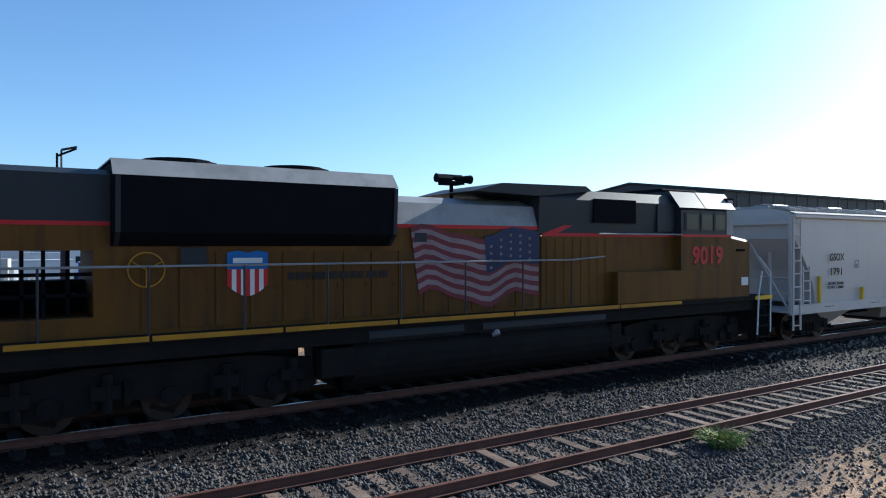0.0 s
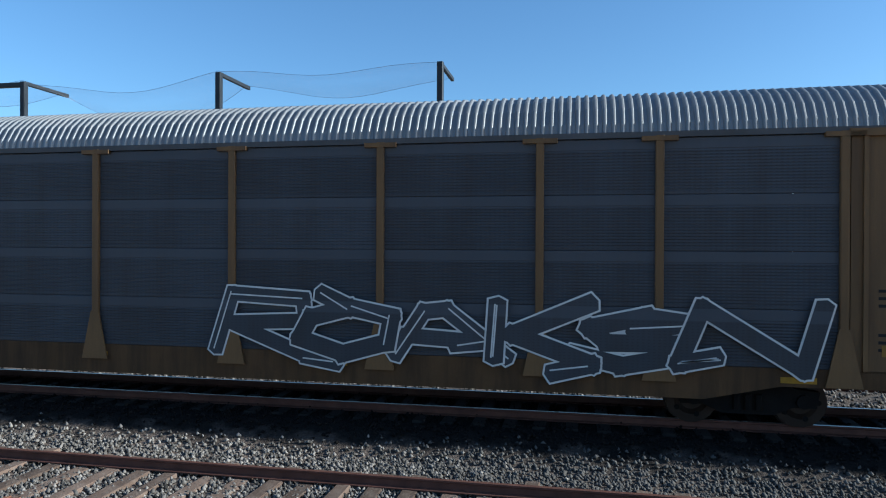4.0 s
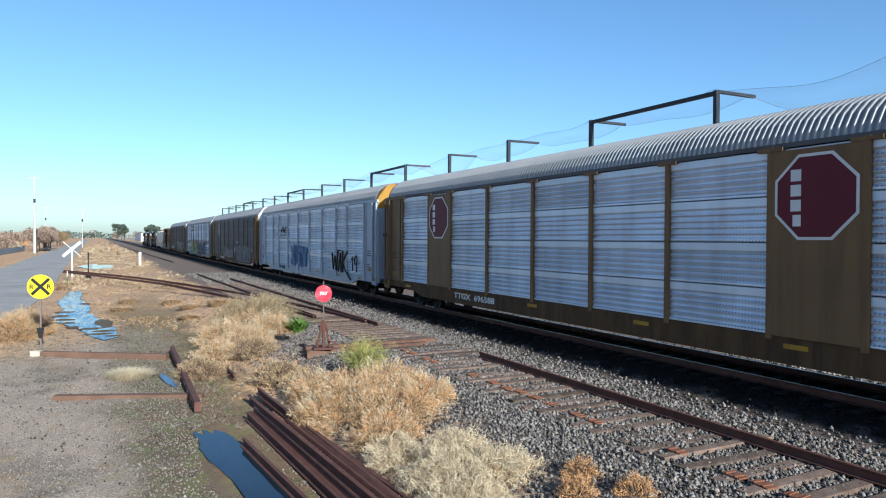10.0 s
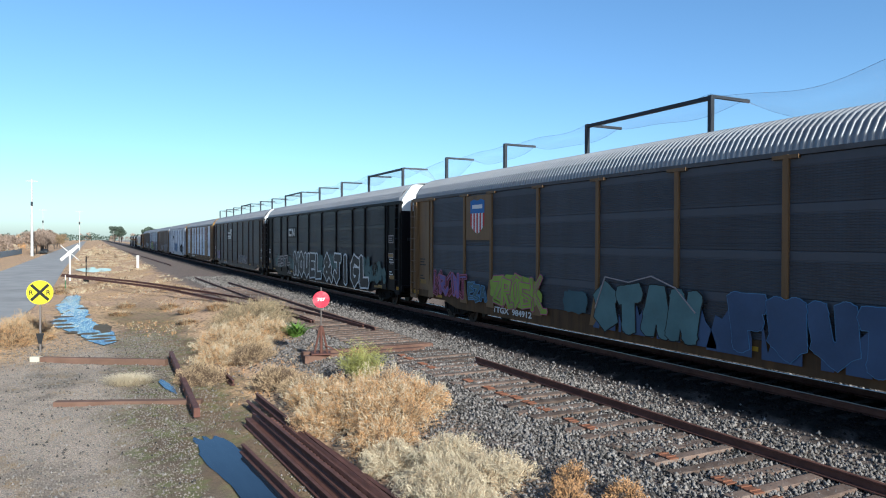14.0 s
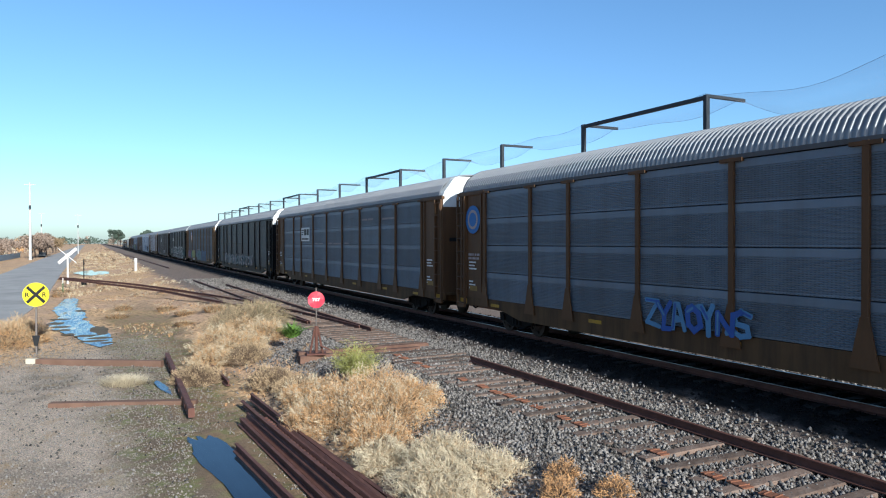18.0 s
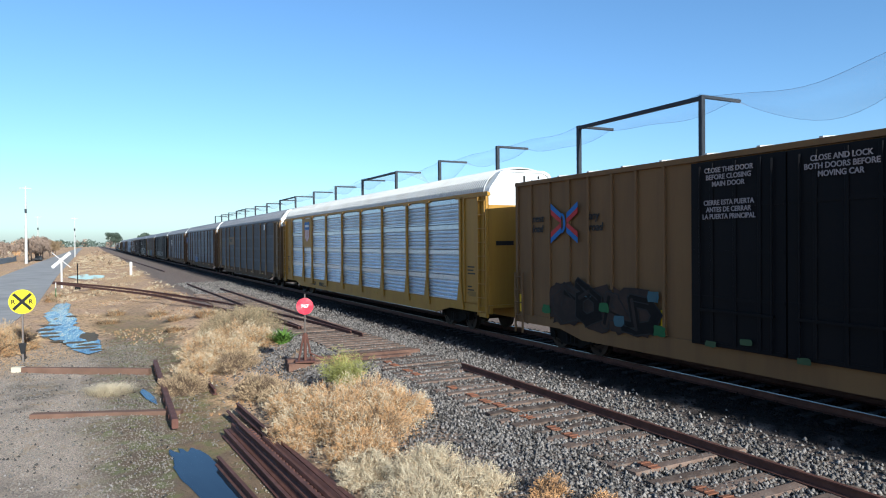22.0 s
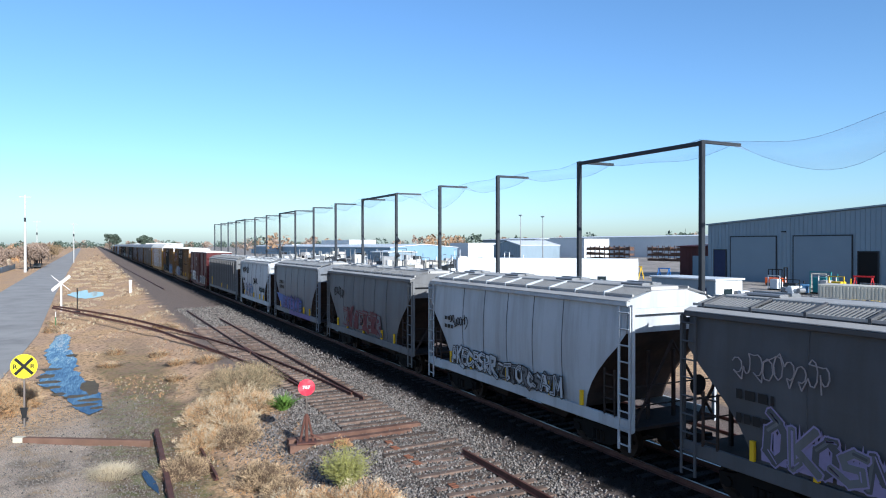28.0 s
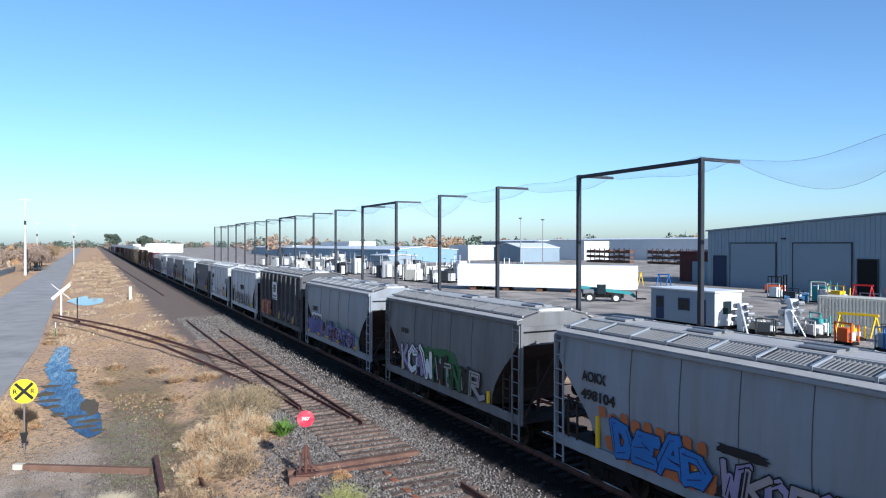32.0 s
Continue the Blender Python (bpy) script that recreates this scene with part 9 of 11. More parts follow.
for k in range(18):
    beam_bay = k in (2, 6, 10, 14)
    net_sheet(xs_net[k], xs_net[k + 1], 0.5 if beam_bay else (2.1 if k in (1, 5) else rnd.uniform(0.5, 1.0)), 0 if k < 6 else 11.5, k)

# mast with reels behind the train
ms_ = thing("reel_mast", "dark steel mast carrying two cable wheels", "pole", "", 5.3, 21.0, YZ)
part("post", Mesh().bbox(-0.16, -0.16, 0, 0.16, 0.16, 6.7, 0.03), dark_pole, ms_)
for z in (4.6, 5.9):
    w = part("wheel", Mesh().rod((0.45, -0.08, z), (0.45, 0.08, z), 0.2, 14).rod((0.15, 0, z), (0.45, 0, z), 0.05, 6), dark_pole, ms_)
part("lamp_pole", Mesh().rod((-0.1, 0.2, 0), (-0.1, 0.2, 7.6), 0.04, 6).rod((-0.1, 0.2, 7.6), (0.45, 0.2, 7.75), 0.05, 6), dark_pole, ms_)

# back track behind the main line
back = thing("track_4", "back track with rusted rails on light ballast", "railway track", kind="structure")
for y in (8.4, 9.9):
    rail_along([(-150, y), (90, y)], 0.02, "rail", back, rail_rust)
bt = Mesh()
for k in range(330):
    x = -100 + 0.56 * k
    bt.box(x - 0.11, 7.9, -0.3, x + 0.11, 10.4, -0.14)
tagged(part("far_ties", bt, tie_wood, back), kind="stuff")

# rust-red picket fence behind the back track
fence_rust = material("rust_red_fence_steel", (0.12, 0.035, 0.03), 0.8, 0.2, 0.3, 3, 25, 0.15)
fe = thing("picket_fence", "rust-red steel picket fence along the yard", "fence", "", 0, 14.2, YZ)
for z in (0.4, 1.3):
    part("rail", Mesh().bbox(-16, -0.03, z, 26, 0.03, z + 0.07, 0.01), fence_rust, fe)
pk = Mesh().bbox(-0.045, -0.05, 0, 0.045, -0.02, 1.65, 0.008).data("picket", fence_rust)
for k in range(260):
    part("picket", pk, None, fe, at=(-15.8 + 0.16 * k, 0, 0))


# ---- yard beyond the nets ----
clad_blue = material("blue_grey_metal_cladding", (0.27, 0.33, 0.385), 0.5, 0.2, 0.06, 0.3, 12, 0.04, (0.12, 0.14, 0.16), 0.25, 0.3, True)
clad_dark = material("dark_blue_grey_door_cladding", (0.24, 0.295, 0.35), 0.5, 0.2, 0.06, 0.3, 12, 0.04)
clad_white = material("white_metal_cladding", (0.72, 0.73, 0.74), 0.5, 0.1, 0.05, 0.3, 12, 0.03)
clad_sky = material("pale_blue_metal_cladding", (0.22, 0.33, 0.44), 0.5, 0.1, 0.06, 0.3, 12, 0.03)
roof_dark = material("dark_shed_roof_steel", (0.05, 0.055, 0.06), 0.6, 0.3, 0.15, 0.4, 12, 0.05)
interior_shade = material("painted_unlit_interior", (0.012, 0.012, 0.012), 0.9, 0, 0.1, 1, 10, 0)
tarp_white = material("white_shrink_wrap_sheet", (0.82, 0.83, 0.84), 0.45, 0, 0.03, 0.5, 12, 0.04)
cream = material("cream_container_steel", (0.66, 0.62, 0.52), 0.55, 0, 0.06, 0.5, 12, 0.05, RUST, 0.2, 0.8, True)
teal_mach = material("teal_machine_paint", (0.08, 0.30, 0.30), 0.45, 0, 0.08, 1, 20, 0.03)
orange_mach = material("orange_machine_paint", (0.70, 0.12, 0.02), 0.45, 0, 0.08, 1, 20, 0.03)
blue_mach = material("blue_machine_paint", (0.04, 0.14, 0.42), 0.45, 0, 0.08, 1, 20, 0.03)
brown_clad = material("dark_red_brown_cladding", (0.10, 0.03, 0.028), 0.6, 0.1, 0.15, 0.5, 12, 0.05)
rubber = material("dusty_tyre_rubber", (0.03, 0.03, 0.03), 0.85, 0, 0.2, 3, 30, 0.1)
pallet_brown = material("stacked_brown_racks", (0.14, 0.08, 0.055), 0.8, 0.1, 0.3, 1, 15, 0.2)


def metal_shed(name, label, x0, x1, y0, y1, eave, peak, wall, roof, ridge="y", ribs=0.6, z=YZ):
    """A clad building: ribbed front wall, gable roof along y or x."""
    b = thing(name, label, "building", "", x0, y0, z)
    L, W = x1 - x0, y1 - y0
    if ridge == "y":
        ring = [(0, 0), (L, 0), (L, eave), (L / 2, peak), (0, eave)]
        part("wall", Mesh().extrude_y(ring, 0, W), wall, b)
        rr = [(-0.3, eave + 0.02), (L / 2, peak + 0.06), (L + 0.3, eave + 0.02), (L + 0.3, eave + 0.25), (L / 2, peak + 0.3), (-0.3, eave + 0.25)]
        part("roof", Mesh().extrude_y(rr, -0.35, W + 0.35), roof, b)
    else:
        ring = [(0, 0), (0, eave), (W / 2, peak), (W, eave), (W, 0)]
        part("wall", Mesh().extrude_x(ring, 0, L), wall, b)
        rr = [(-0.4, eave), (W / 2, peak + 0.05), (W + 0.4, eave), (W + 0.4, eave + 0.25), (W / 2, peak + 0.3), (-0.4, eave + 0.25)]
        part("roof", Mesh().extrude_x(rr, -0.35, L + 0.35), roof, b)
    k, rb = ribs, Mesh()
    while k < L:
        top = eave if ridge == "x" else eave + (peak - eave) * (1 - abs(k - L / 2) / (L / 2))
        rb.box(k - 0.04, -0.05, 0, k + 0.04, 0, top - 0.05)
        k += ribs
    tagged(part("wall_rib", rb, wall, b), kind="stuff")
    return b


shop = metal_shed("workshop", "large blue-grey metal-clad workshop with sliding doors", -88.0, -10.0, 90.0, 140.0, 9.9, 12.3, clad_blue, clad_blue, "y", 0.75)
# the open doorway is a flat dark sheet that paints the unlit inside
for name, a, b_, top, mat in (("sliding_door", 5.1, 14.0, 7.7, clad_dark), ("sliding_door", 17.2, 26.6, 7.7, clad_dark), ("service_door", 1.5, 4.0, 5.4, navy_mark), ("open_doorway", 27.6, 30.4, 5.3, interior_shade)):
    d = part(name, Mesh().box(a, -0.16, 0, b_, -0.06, top), mat, shop)
    part("door_frame", Mesh().box(a - 0.15, -0.2, 0, a, -0.06, top).box(b_, -0.2, 0, b_ + 0.15, -0.06, top).box(a - 0.15, -0.2, top, b_ + 0.15, -0.06, top + 0.18), roof_dark, d)
part("wall_lamp", Mesh().box(15.2, -0.5, 8.4, 15.8, -0.06, 8.6), roof_dark, shop)

wrap = thing("wrapped_module", "long white shrink-wrapped module resting on low blocks", "wrapped load", "", -98.1, 44.4, YZ, 40)
part("cover", Mesh().extrude_x([(-1.9, 0.8), (-1.95, 3.7), (-1.6, 4.3), (1.6, 4.3), (1.95, 3.7), (1.9, 0.8)], 0, 28.0), tarp_white, wrap)
for k in range(5):
    part("block", Mesh().box(2 + 5.5 * k, -1.5, 0, 3.0 + 5.5 * k, 1.5, 0.8), pallet_brown, wrap)

off = thing("site_office", "blue-grey portable site office with dark windows", "portable office", "", -47.6, 37.3, YZ)
part("body", Mesh().bbox(0, 0, 0.5, 7.4, 3.3, 3.35, 0.03), clad_blue, off)
part("end_wall", Mesh().box(7.4, 0.02, 0.5, 7.46, 3.28, 3.3), clad_white, off, "white end wall in sunlight")
part("roof", Mesh().bbox(-0.15, -0.15, 3.35, 7.6, 3.45, 3.5, 0.03), clad_white, off)
for a, w, z0, z1 in ((0.7, 0.9, 0.6, 2.7), (3.4, 1.3, 1.6, 2.7), (5.6, 0.9, 0.6, 2.7)):
    f = part("window" if z0 > 1 else "door", Mesh().box(a, -0.06, z0, a + w, 0, z1), navy_mark, off)
    part("pane", Mesh().box(a + 0.12, -0.075, max(z0 + 0.1, 1.7), a + w - 0.12, -0.062, z1 - 0.12), glass_dark, f)
part("end_window", Mesh().box(7.46, 1.0, 1.5, 7.5, 2.0, 2.6), glass_dark, off)
part("skirt", Mesh().box(0.2, 0.2, 0, 7.2, 3.1, 0.5), under_black, off)

can = thing("shipping_container", "cream shipping container standing in the yard", "container", "", -40.2, 51.0, YZ, 8)
part("body", Mesh().bbox(0, 0, 0.1, 6.1, 2.44, 2.7, 0.04), cream, can)
for k in range(20):
    part("side_corrugation", Mesh().box(0.15 + 0.3 * k, -0.04, 0.25, 0.3 + 0.3 * k, 0, 2.55), cream, can)
part("end_door", Mesh().box(-0.04, 0.1, 0.2, 0, 2.34, 2.6), clad_blue, can)

th = thing("telehandler", "teal telescopic handler parked in the yard", "construction vehicle", "", -70.0, 47.0, YZ, 47)
part("chassis", Mesh().bbox(0, -0.9, 0.7, 5.2, 0.9, 1.15, 0.08), under_black, th)
part("cab", Mesh().bbox(1.9, -1.1, 1.1, 3.0, -0.15, 2.35, 0.08), glass_dark, th)
part("boom", Mesh().extrude_y([(-0.4, 2.1), (-0.4, 1.7), (5.9, 1.05), (6.6, 0.6), (6.8, 0.8), (6.2, 1.4)], 0.2, 0.7), teal_mach, th)
part("engine_cover", Mesh().bbox(0.2, -1.0, 1.1, 1.5, 0.1, 1.7, 0.1), galv, th)
part("fork", Mesh().box(6.8, -0.4, 0.5, 8.0, -0.25, 0.6).box(6.8, 0.9, 0.5, 8.0, 1.05, 0.6).box(6.7, -0.5, 0.45, 6.85, 1.15, 1.5), under_black, th)
for x in (1.0, 4.3):
    for y in (-1.25, 0.9):
        w = part("wheel", Mesh().rod((x, y, 0.65), (x, y + 0.35, 0.65), 0.65, 16), rubber, th)
        part("rim", Mesh().rod((x, y - 0.01, 0.65), (x, y + 0.36, 0.65), 0.33, 12), tarp_white, w)
lift = thing("forklift", "orange forklift parked before the workshop", "forklift", "", -69.5, 82.0, YZ, 10)
part("body", Mesh().bbox(0, -0.7, 0.3, 2.6, 0.7, 1.4, 0.08), orange_mach, lift)
part("mast", Mesh().box(2.7, -0.5, 0.2, 2.85, -0.4, 3.0).box(2.7, 0.4, 0.2, 2.85, 0.5, 3.0).box(2.7, -0.5, 2.9, 2.85, 0.5, 3.0), under_black, lift)
part("overhead_guard", Mesh().box(0.4, -0.6, 1.4, 0.5, -0.5, 2.6).box(0.4, 0.5, 1.4, 0.5, 0.6, 2.6).box(1.9, -0.6, 1.4, 2.0, -0.5, 2.6).box(1.9, 0.5, 1.4, 2.0, 0.6, 2.6).box(0.4, -0.6, 2.6, 2.0, 0.6, 2.7), under_black, lift)
for x in (0.5, 2.1):
    part("wheel", Mesh().rod((x, -0.8, 0.35), (x, 0.8, 0.35), 0.35, 12), rubber, lift)

# racks, bundles and machine parts about the yard
rnd = random.Random(21)


def frame_stack(x, y, nx, nz, w, h, mat, label, group, rz=0):
    b = thing("rack_stack", label, "storage rack", group, x, y, YZ, rz)
    for i in range(nx):
        for k in range(nz):
            m = Mesh()
            x0, z0 = i * w, k * h
            for px in (x0 + 0.05, x0 + w - 0.15):
                for py in (0, 2.2):
                    m.box(px, py, z0, px + 0.1, py + 0.1, z0 + h)
            m.box(x0 + 0.05, 0, z0 + 0.05, x0 + w - 0.05, 2.3, z0 + 0.2).box(x0 + 0.2, 0.2, z0 + 0.2, x0 + w - 0.2, 2.1, z0 + h * rnd.uniform(0.4, 0.75))
            part("rack", m, mat, b)
    return b


frame_stack(-232, 178, 9, 3, 3.0, 2.0, pallet_brown, "stacked brown steel racks in the yard", "rack stacks")
frame_stack(-200, 182, 17, 3, 3.0, 2.0, pallet_brown, "low row of brown steel racks", "rack stacks")
frame_stack(-176, 186, 12, 3, 3.0, 1.9, pallet_brown, "row of brown steel racks before the warehouse", "rack stacks")
frame_stack(-110, 108, 6, 2, 1.6, 1.4, blue_mach, "blue stillages near the workshop", "rack stacks")


def yard_piece(x, y, mat, label, cat, seed, size=1.6):
    """A parked machine part: plinth, posts, cross pieces and a drum."""
    r = random.Random(seed)
    b = thing("machine_part", label, cat, "machine parts in the yard", x, y, YZ, r.uniform(-30, 30))
    w, d, h = size * r.uniform(0.8, 1.4), size * r.uniform(0.6, 1.0), size * r.uniform(0.9, 1.6)
    part("plinth", Mesh().bbox(0, 0, 0, w, d, 0.35, 0.04), under_black, b)
    part("body", Mesh().bbox(0.1 * w, 0.1 * d, 0.35, 0.75 * w, 0.9 * d, h * 0.75, 0.06), mat, b)
    part("frame", Mesh().box(0, 0, 0.35, 0.1, 0.1, h).box(w - 0.1, 0, 0.35, w, 0.1, h).box(0, 0, h - 0.1, w, 0.1, h).box(w - 0.1, d - 0.1, 0.35, w, d, h * 0.9), mat, b)
    part("drum", Mesh().rod((0.8 * w, 0.5 * d, 0.5), (0.8 * w, 0.5 * d, h * 0.6), 0.18 * w, 12), clad_white, b)


# steel castings and gear beside the site office, trestles and lifting gear farther back
def casting(x, y, h, seed):
    """A pale steel casting on a dark skid: stacked plates with a cross arm and lugs."""
    r = random.Random(seed)
    b = thing("steel_casting", "pale grey steel casting standing on a dark skid", "machinery", "machine parts in the yard", x, y, YZ, r.uniform(-20, 20))
    part("skid", Mesh().box(-0.9, -0.7, 0, 0.9, 0.7, 0.3), under_black, b)
    part("column", Mesh().bbox(-0.35, -0.35, 0.3, 0.35, 0.35, h, 0.08), clad_white, b)
    for k in range(3):
        z = h * (0.4 + 0.22 * k)
        w = r.uniform(0.6, 1.0)
        part("arm", Mesh().bbox(-w, -0.25, z, w, 0.25, z + 0.28, 0.05), clad_white, b)
        for q in (-1, 1):
            part("lug", Mesh().rod((q * w, -0.3, z + 0.14), (q * w, 0.3, z + 0.14), 0.22, 10), galv, b)
    part("hydraulic_hose", Mesh().rod((0.2, -0.4, h), (1.3, -0.5, 0.2), 0.07, 6), clad_white, b)


casting(-38.2, 38.4, 2.6, 1)
casting(-35.4, 40.5, 2.2, 2)
casting(-37.0, 43.0, 2.9, 3)


def trestle(x, y, h, w, mat, label):
    b = thing("trestle", label, "trestle", "trestles in the yard", x, y, YZ, 12)
    for u in (0, w):
        for q in (-0.5, 0.5):
            part("leg", Mesh().rod((u + q * 0.5, q, 0), (u, 0, h), 0.09, 6), mat, b)
    part("beam", Mesh().box(-0.2, -0.1, h - 0.1, w + 0.2, 0.1, h + 0.1), mat, b)


trestle(-33.8, 44.5, 1.9, 2.6, yellow_mark, "yellow steel trestle in the work yard")
trestle(-31.0, 46.5, 1.7, 1.6, yellow_mark, "yellow steel trestle in the work yard")
trestle(-95.0, 78.0, 2.4, 2.2, yellow_mark, "yellow steel trestle in the work yard")
trestle(-90.0, 80.0, 2.2, 2.0, blue_mach, "blue steel trestle before the workshop")
trestle(-47.0, 76.0, 1.8, 5.0, royal_spray, "long blue lifting beam on legs before the workshop")
trestle(-53.5, 78.0, 2.3, 2.0, red_mark, "red lifting frame before the workshop")
ice = thing("boom_lift", "light blue machine with a folded arm in the yard", "machinery", "", -56.0, 70.0, YZ, 20)
part("base", Mesh().bbox(-1.2, -0.8, 0.3, 1.2, 0.8, 1.0, 0.1), cyan_spray, ice)
part("arm", Mesh().bbox(-1.6, -0.2, 1.0, 1.4, 0.2, 1.4, 0.05), cyan_spray, ice)
for x in (-0.8, 0.8):
    part("wheel", Mesh().rod((x, -0.9, 0.35), (x, 0.9, 0.35), 0.35, 10), rubber, ice)

mats_ = [clad_white, teal_mach, orange_mach, blue_mach, roof_dark, yellow_mark, clad_blue, cream, white_paint, galv]
spots = []
for k in range(10):
    spots.append((-40 + 1.5 * k + rnd.uniform(-0.5, 0.5), 39 + rnd.uniform(-1, 4), 1.25))
for k in range(12):
    spots.append((-62 + 2.2 * k + rnd.uniform(-0.8, 0.8), 72 + rnd.uniform(-5, 9), 2.0))
for k in range(110):
    spots.append((-260 + 1.5 * k + rnd.uniform(-1.2, 1.2), 46 + rnd.uniform(-6, 26), rnd.choice((2.0, 2.6, 3.4))))
for k in range(26):
    spots.append((-30 + 4.5 * k + rnd.uniform(-2, 2), 46 + rnd.uniform(-4, 28), 2.6))
far_ = [clad_white, roof_dark, roof_white, galv, under_black, cream, dusty_grey, white_paint]
for k, (x, y, sz) in enumerate(spots):
    yard_piece(x, y, mats_[k * 7 % 10] if k < 22 else far_[k * 5 % 8], "machine part standing in the work yard", "machinery", 300 + k, sz)

# buildings farther off
far_white = metal_shed("warehouse", "long low white warehouse across the yard", -330, -150, 230, 290, 10.0, 11.0, clad_white, clad_white, "x", 6.0)
metal_shed("warehouse", "blue-grey warehouse beside the white one", -400, -335, 225, 275, 9.5, 10.5, clad_blue, clad_white, "x", 4.0)
metal_shed("small_shed", "grey-blue shed with a white gable roof", -262, -240, 150, 170, 6.0, 8.0, clad_blue, clad_white, "y", 1.5)
metal_shed("long_shed", "long low shed with pale blue walls and white roof", -520, -250, 95, 125, 5.2, 6.4, clad_sky, clad_white, "x", 3.0)
metal_shed("site_hut", "grey hut with a flat white roof", -185, -172, 62, 70, 4.2, 4.5, clad_blue, clad_white, "x", 1.0)
metal_shed("white_hall", "tall white hall with a shallow gable", 2, 62, 110, 150, 8.5, 11.5, clad_white, clad_white, "y", 2.0)
metal_shed("annex", "low grey annex with a flat roof", 6, 30, 92, 104, 4.6, 4.9, clad_blue, clad_blue, "x", 1.0)
tr = thing("box_trailer", "white box trailer parked in the yard", "trailer", "", 7.5, 60, YZ)
part("body", Mesh().bbox(0, 0, 1.0, 6.5, 2.5, 3.6, 0.05), clad_white, tr)
part("window", Mesh().box(1.0, -0.03, 2.2, 2.2, 0, 2.8), glass_dark, tr)
for x in (1.2, 5.2):
    part("wheel", Mesh().rod((x, -0.05, 0.5), (x, 2.5, 0.5), 0.5, 14), rubber, tr)
bt_ = thing("dumpster", "blue steel dumpster in the yard", "dumpster", "", 9.0, 45, YZ)
part("body", Mesh().extrude_y([(0, 0.2), (6.0, 0.2), (6.4, 2.4), (-0.3, 2.4)], 0, 2.4), blue_mach, bt_)
part("rim", Mesh().box(-0.4, -0.08, 2.35, 6.5, 2.48, 2.5), blue_mach, bt_)
brown_shed = metal_shed("brown_shed", "dark red-brown shed beside the workshop", -100.5, -92.5, 96, 110, 5.9, 6.2, brown_clad, brown_clad, "x", 0.8)
part("roller_door", Mesh().box(3.4, -0.12, 0, 7.6, -0.05, 4.2), clad_blue, brown_shed)
shed = metal_shed("open_shed", "large dark-roofed open shed with steel trusses", 88, 170, 50, 84, 11.4, 13.6, roof_dark, roof_dark, "x", 3.0)
metal_shed("lane_building", "low pale building beyond the lane", -330, -250, -62, -44, 4.0, 4.6, clad_white, clad_white, "x", 4.0)
metal_shed("lane_building", "white building at the far end of the lane", -760, -640, 20, 60, 7.0, 8.0, clad_white, clad_white, "x", 6.0)

# utility poles along the lane
pole_wood = material("pale_weathered_pole_wood", (0.52, 0.50, 0.47), 0.85, 0, 0.12, 1, 20, 0.15)
for x, y, h, r in ((-200, -25.2, 19.5, 0.36), (-330, -31.0, 17, 0.22), (-300, -16.8, 15.5, 0.2), (-420, -19.5, 14, 0.2)):
    u = thing("utility_pole", "pale weathered utility pole with a crossarm by the lane", "utility pole", "utility poles", x, y, ground_z(x, y))
    part("pole", Mesh().rod((0, 0, -0.5), (0, 0, h), r, 10, 0, r * 0.55), pole_wood, u)
    part("crossarm", Mesh().bbox(-0.08, -1.3, h - 0.6, 0.08, 1.3, h - 0.42, 0.02), pole_wood, u)
    part("transformer", Mesh().rod((0.35, 0, h * 0.66), (0.35, 0, h * 0.66 + 0.9), 0.26, 10), dark_pole, u)
for x, y, h in ((-210, 130, 17), (-196, 130, 16), (-243, 140, 11)):
    u = thing("light_mast", "slender grey yard light mast", "light mast", "yard light masts", x, y, YZ)
    part("pole", Mesh().rod((0, 0, 0), (0, 0, h), 0.22, 8, 0, 0.12), galv, u)
    part("lamp_head", Mesh().bbox(-0.9, -0.2, h, 0.9, 0.2, h + 0.4, 0.05), galv, u)
fl = thing("lane_fence", "low grey fence beyond the lane", "fence", "", -230, -30, -0.9)
for k in range(30):
    part("panel", Mesh().bbox(3.0 * k, -0.04, 0.1, 3.0 * k + 2.9, 0.04, 1.5, 0.01), clad_blue, fl)
car_ = thing("parked_car", "dark parked car beside the lane", "car", "", -236, -24.8, -0.86, 2)
part("body", Mesh().extrude_y([(0, 0.35), (4.4, 0.35), (4.4, 0.85), (3.5, 0.95), (2.9, 1.4), (1.3, 1.42), (0.6, 0.95), (0, 0.85)], -0.85, 0.85), roof_dark, car_)
for x in (0.8, 3.5):
    part("wheel", Mesh().rod((x, -0.88, 0.32), (x, 0.88, 0.32), 0.32, 12), rubber, car_)


# stores and vans seen past the engine's nose
metal_shed("warehouse", "long white warehouse behind the yard", -34, 19, 190, 260, 10.2, 10.9, clad_white, clad_white, "x", 4.0)


def store_box(x, y, w, h, mat, label, rz):
    b = thing("shipping_container", label, "container", "containers in the yard", x, y, YZ, rz)
    part("body", Mesh().bbox(0, 0, 0.12, w, 2.4, h, 0.04), mat, b)
    for k in range(int(w / 0.35)):
        part("side_corrugation", Mesh().box(0.1 + 0.35 * k, -0.035, 0.25, 0.27 + 0.35 * k, 0, h - 0.15), mat, b)
    part("roof_rim", Mesh().box(-0.03, -0.05, h, w + 0.03, 2.45, h + 0.05), clad_white, b)


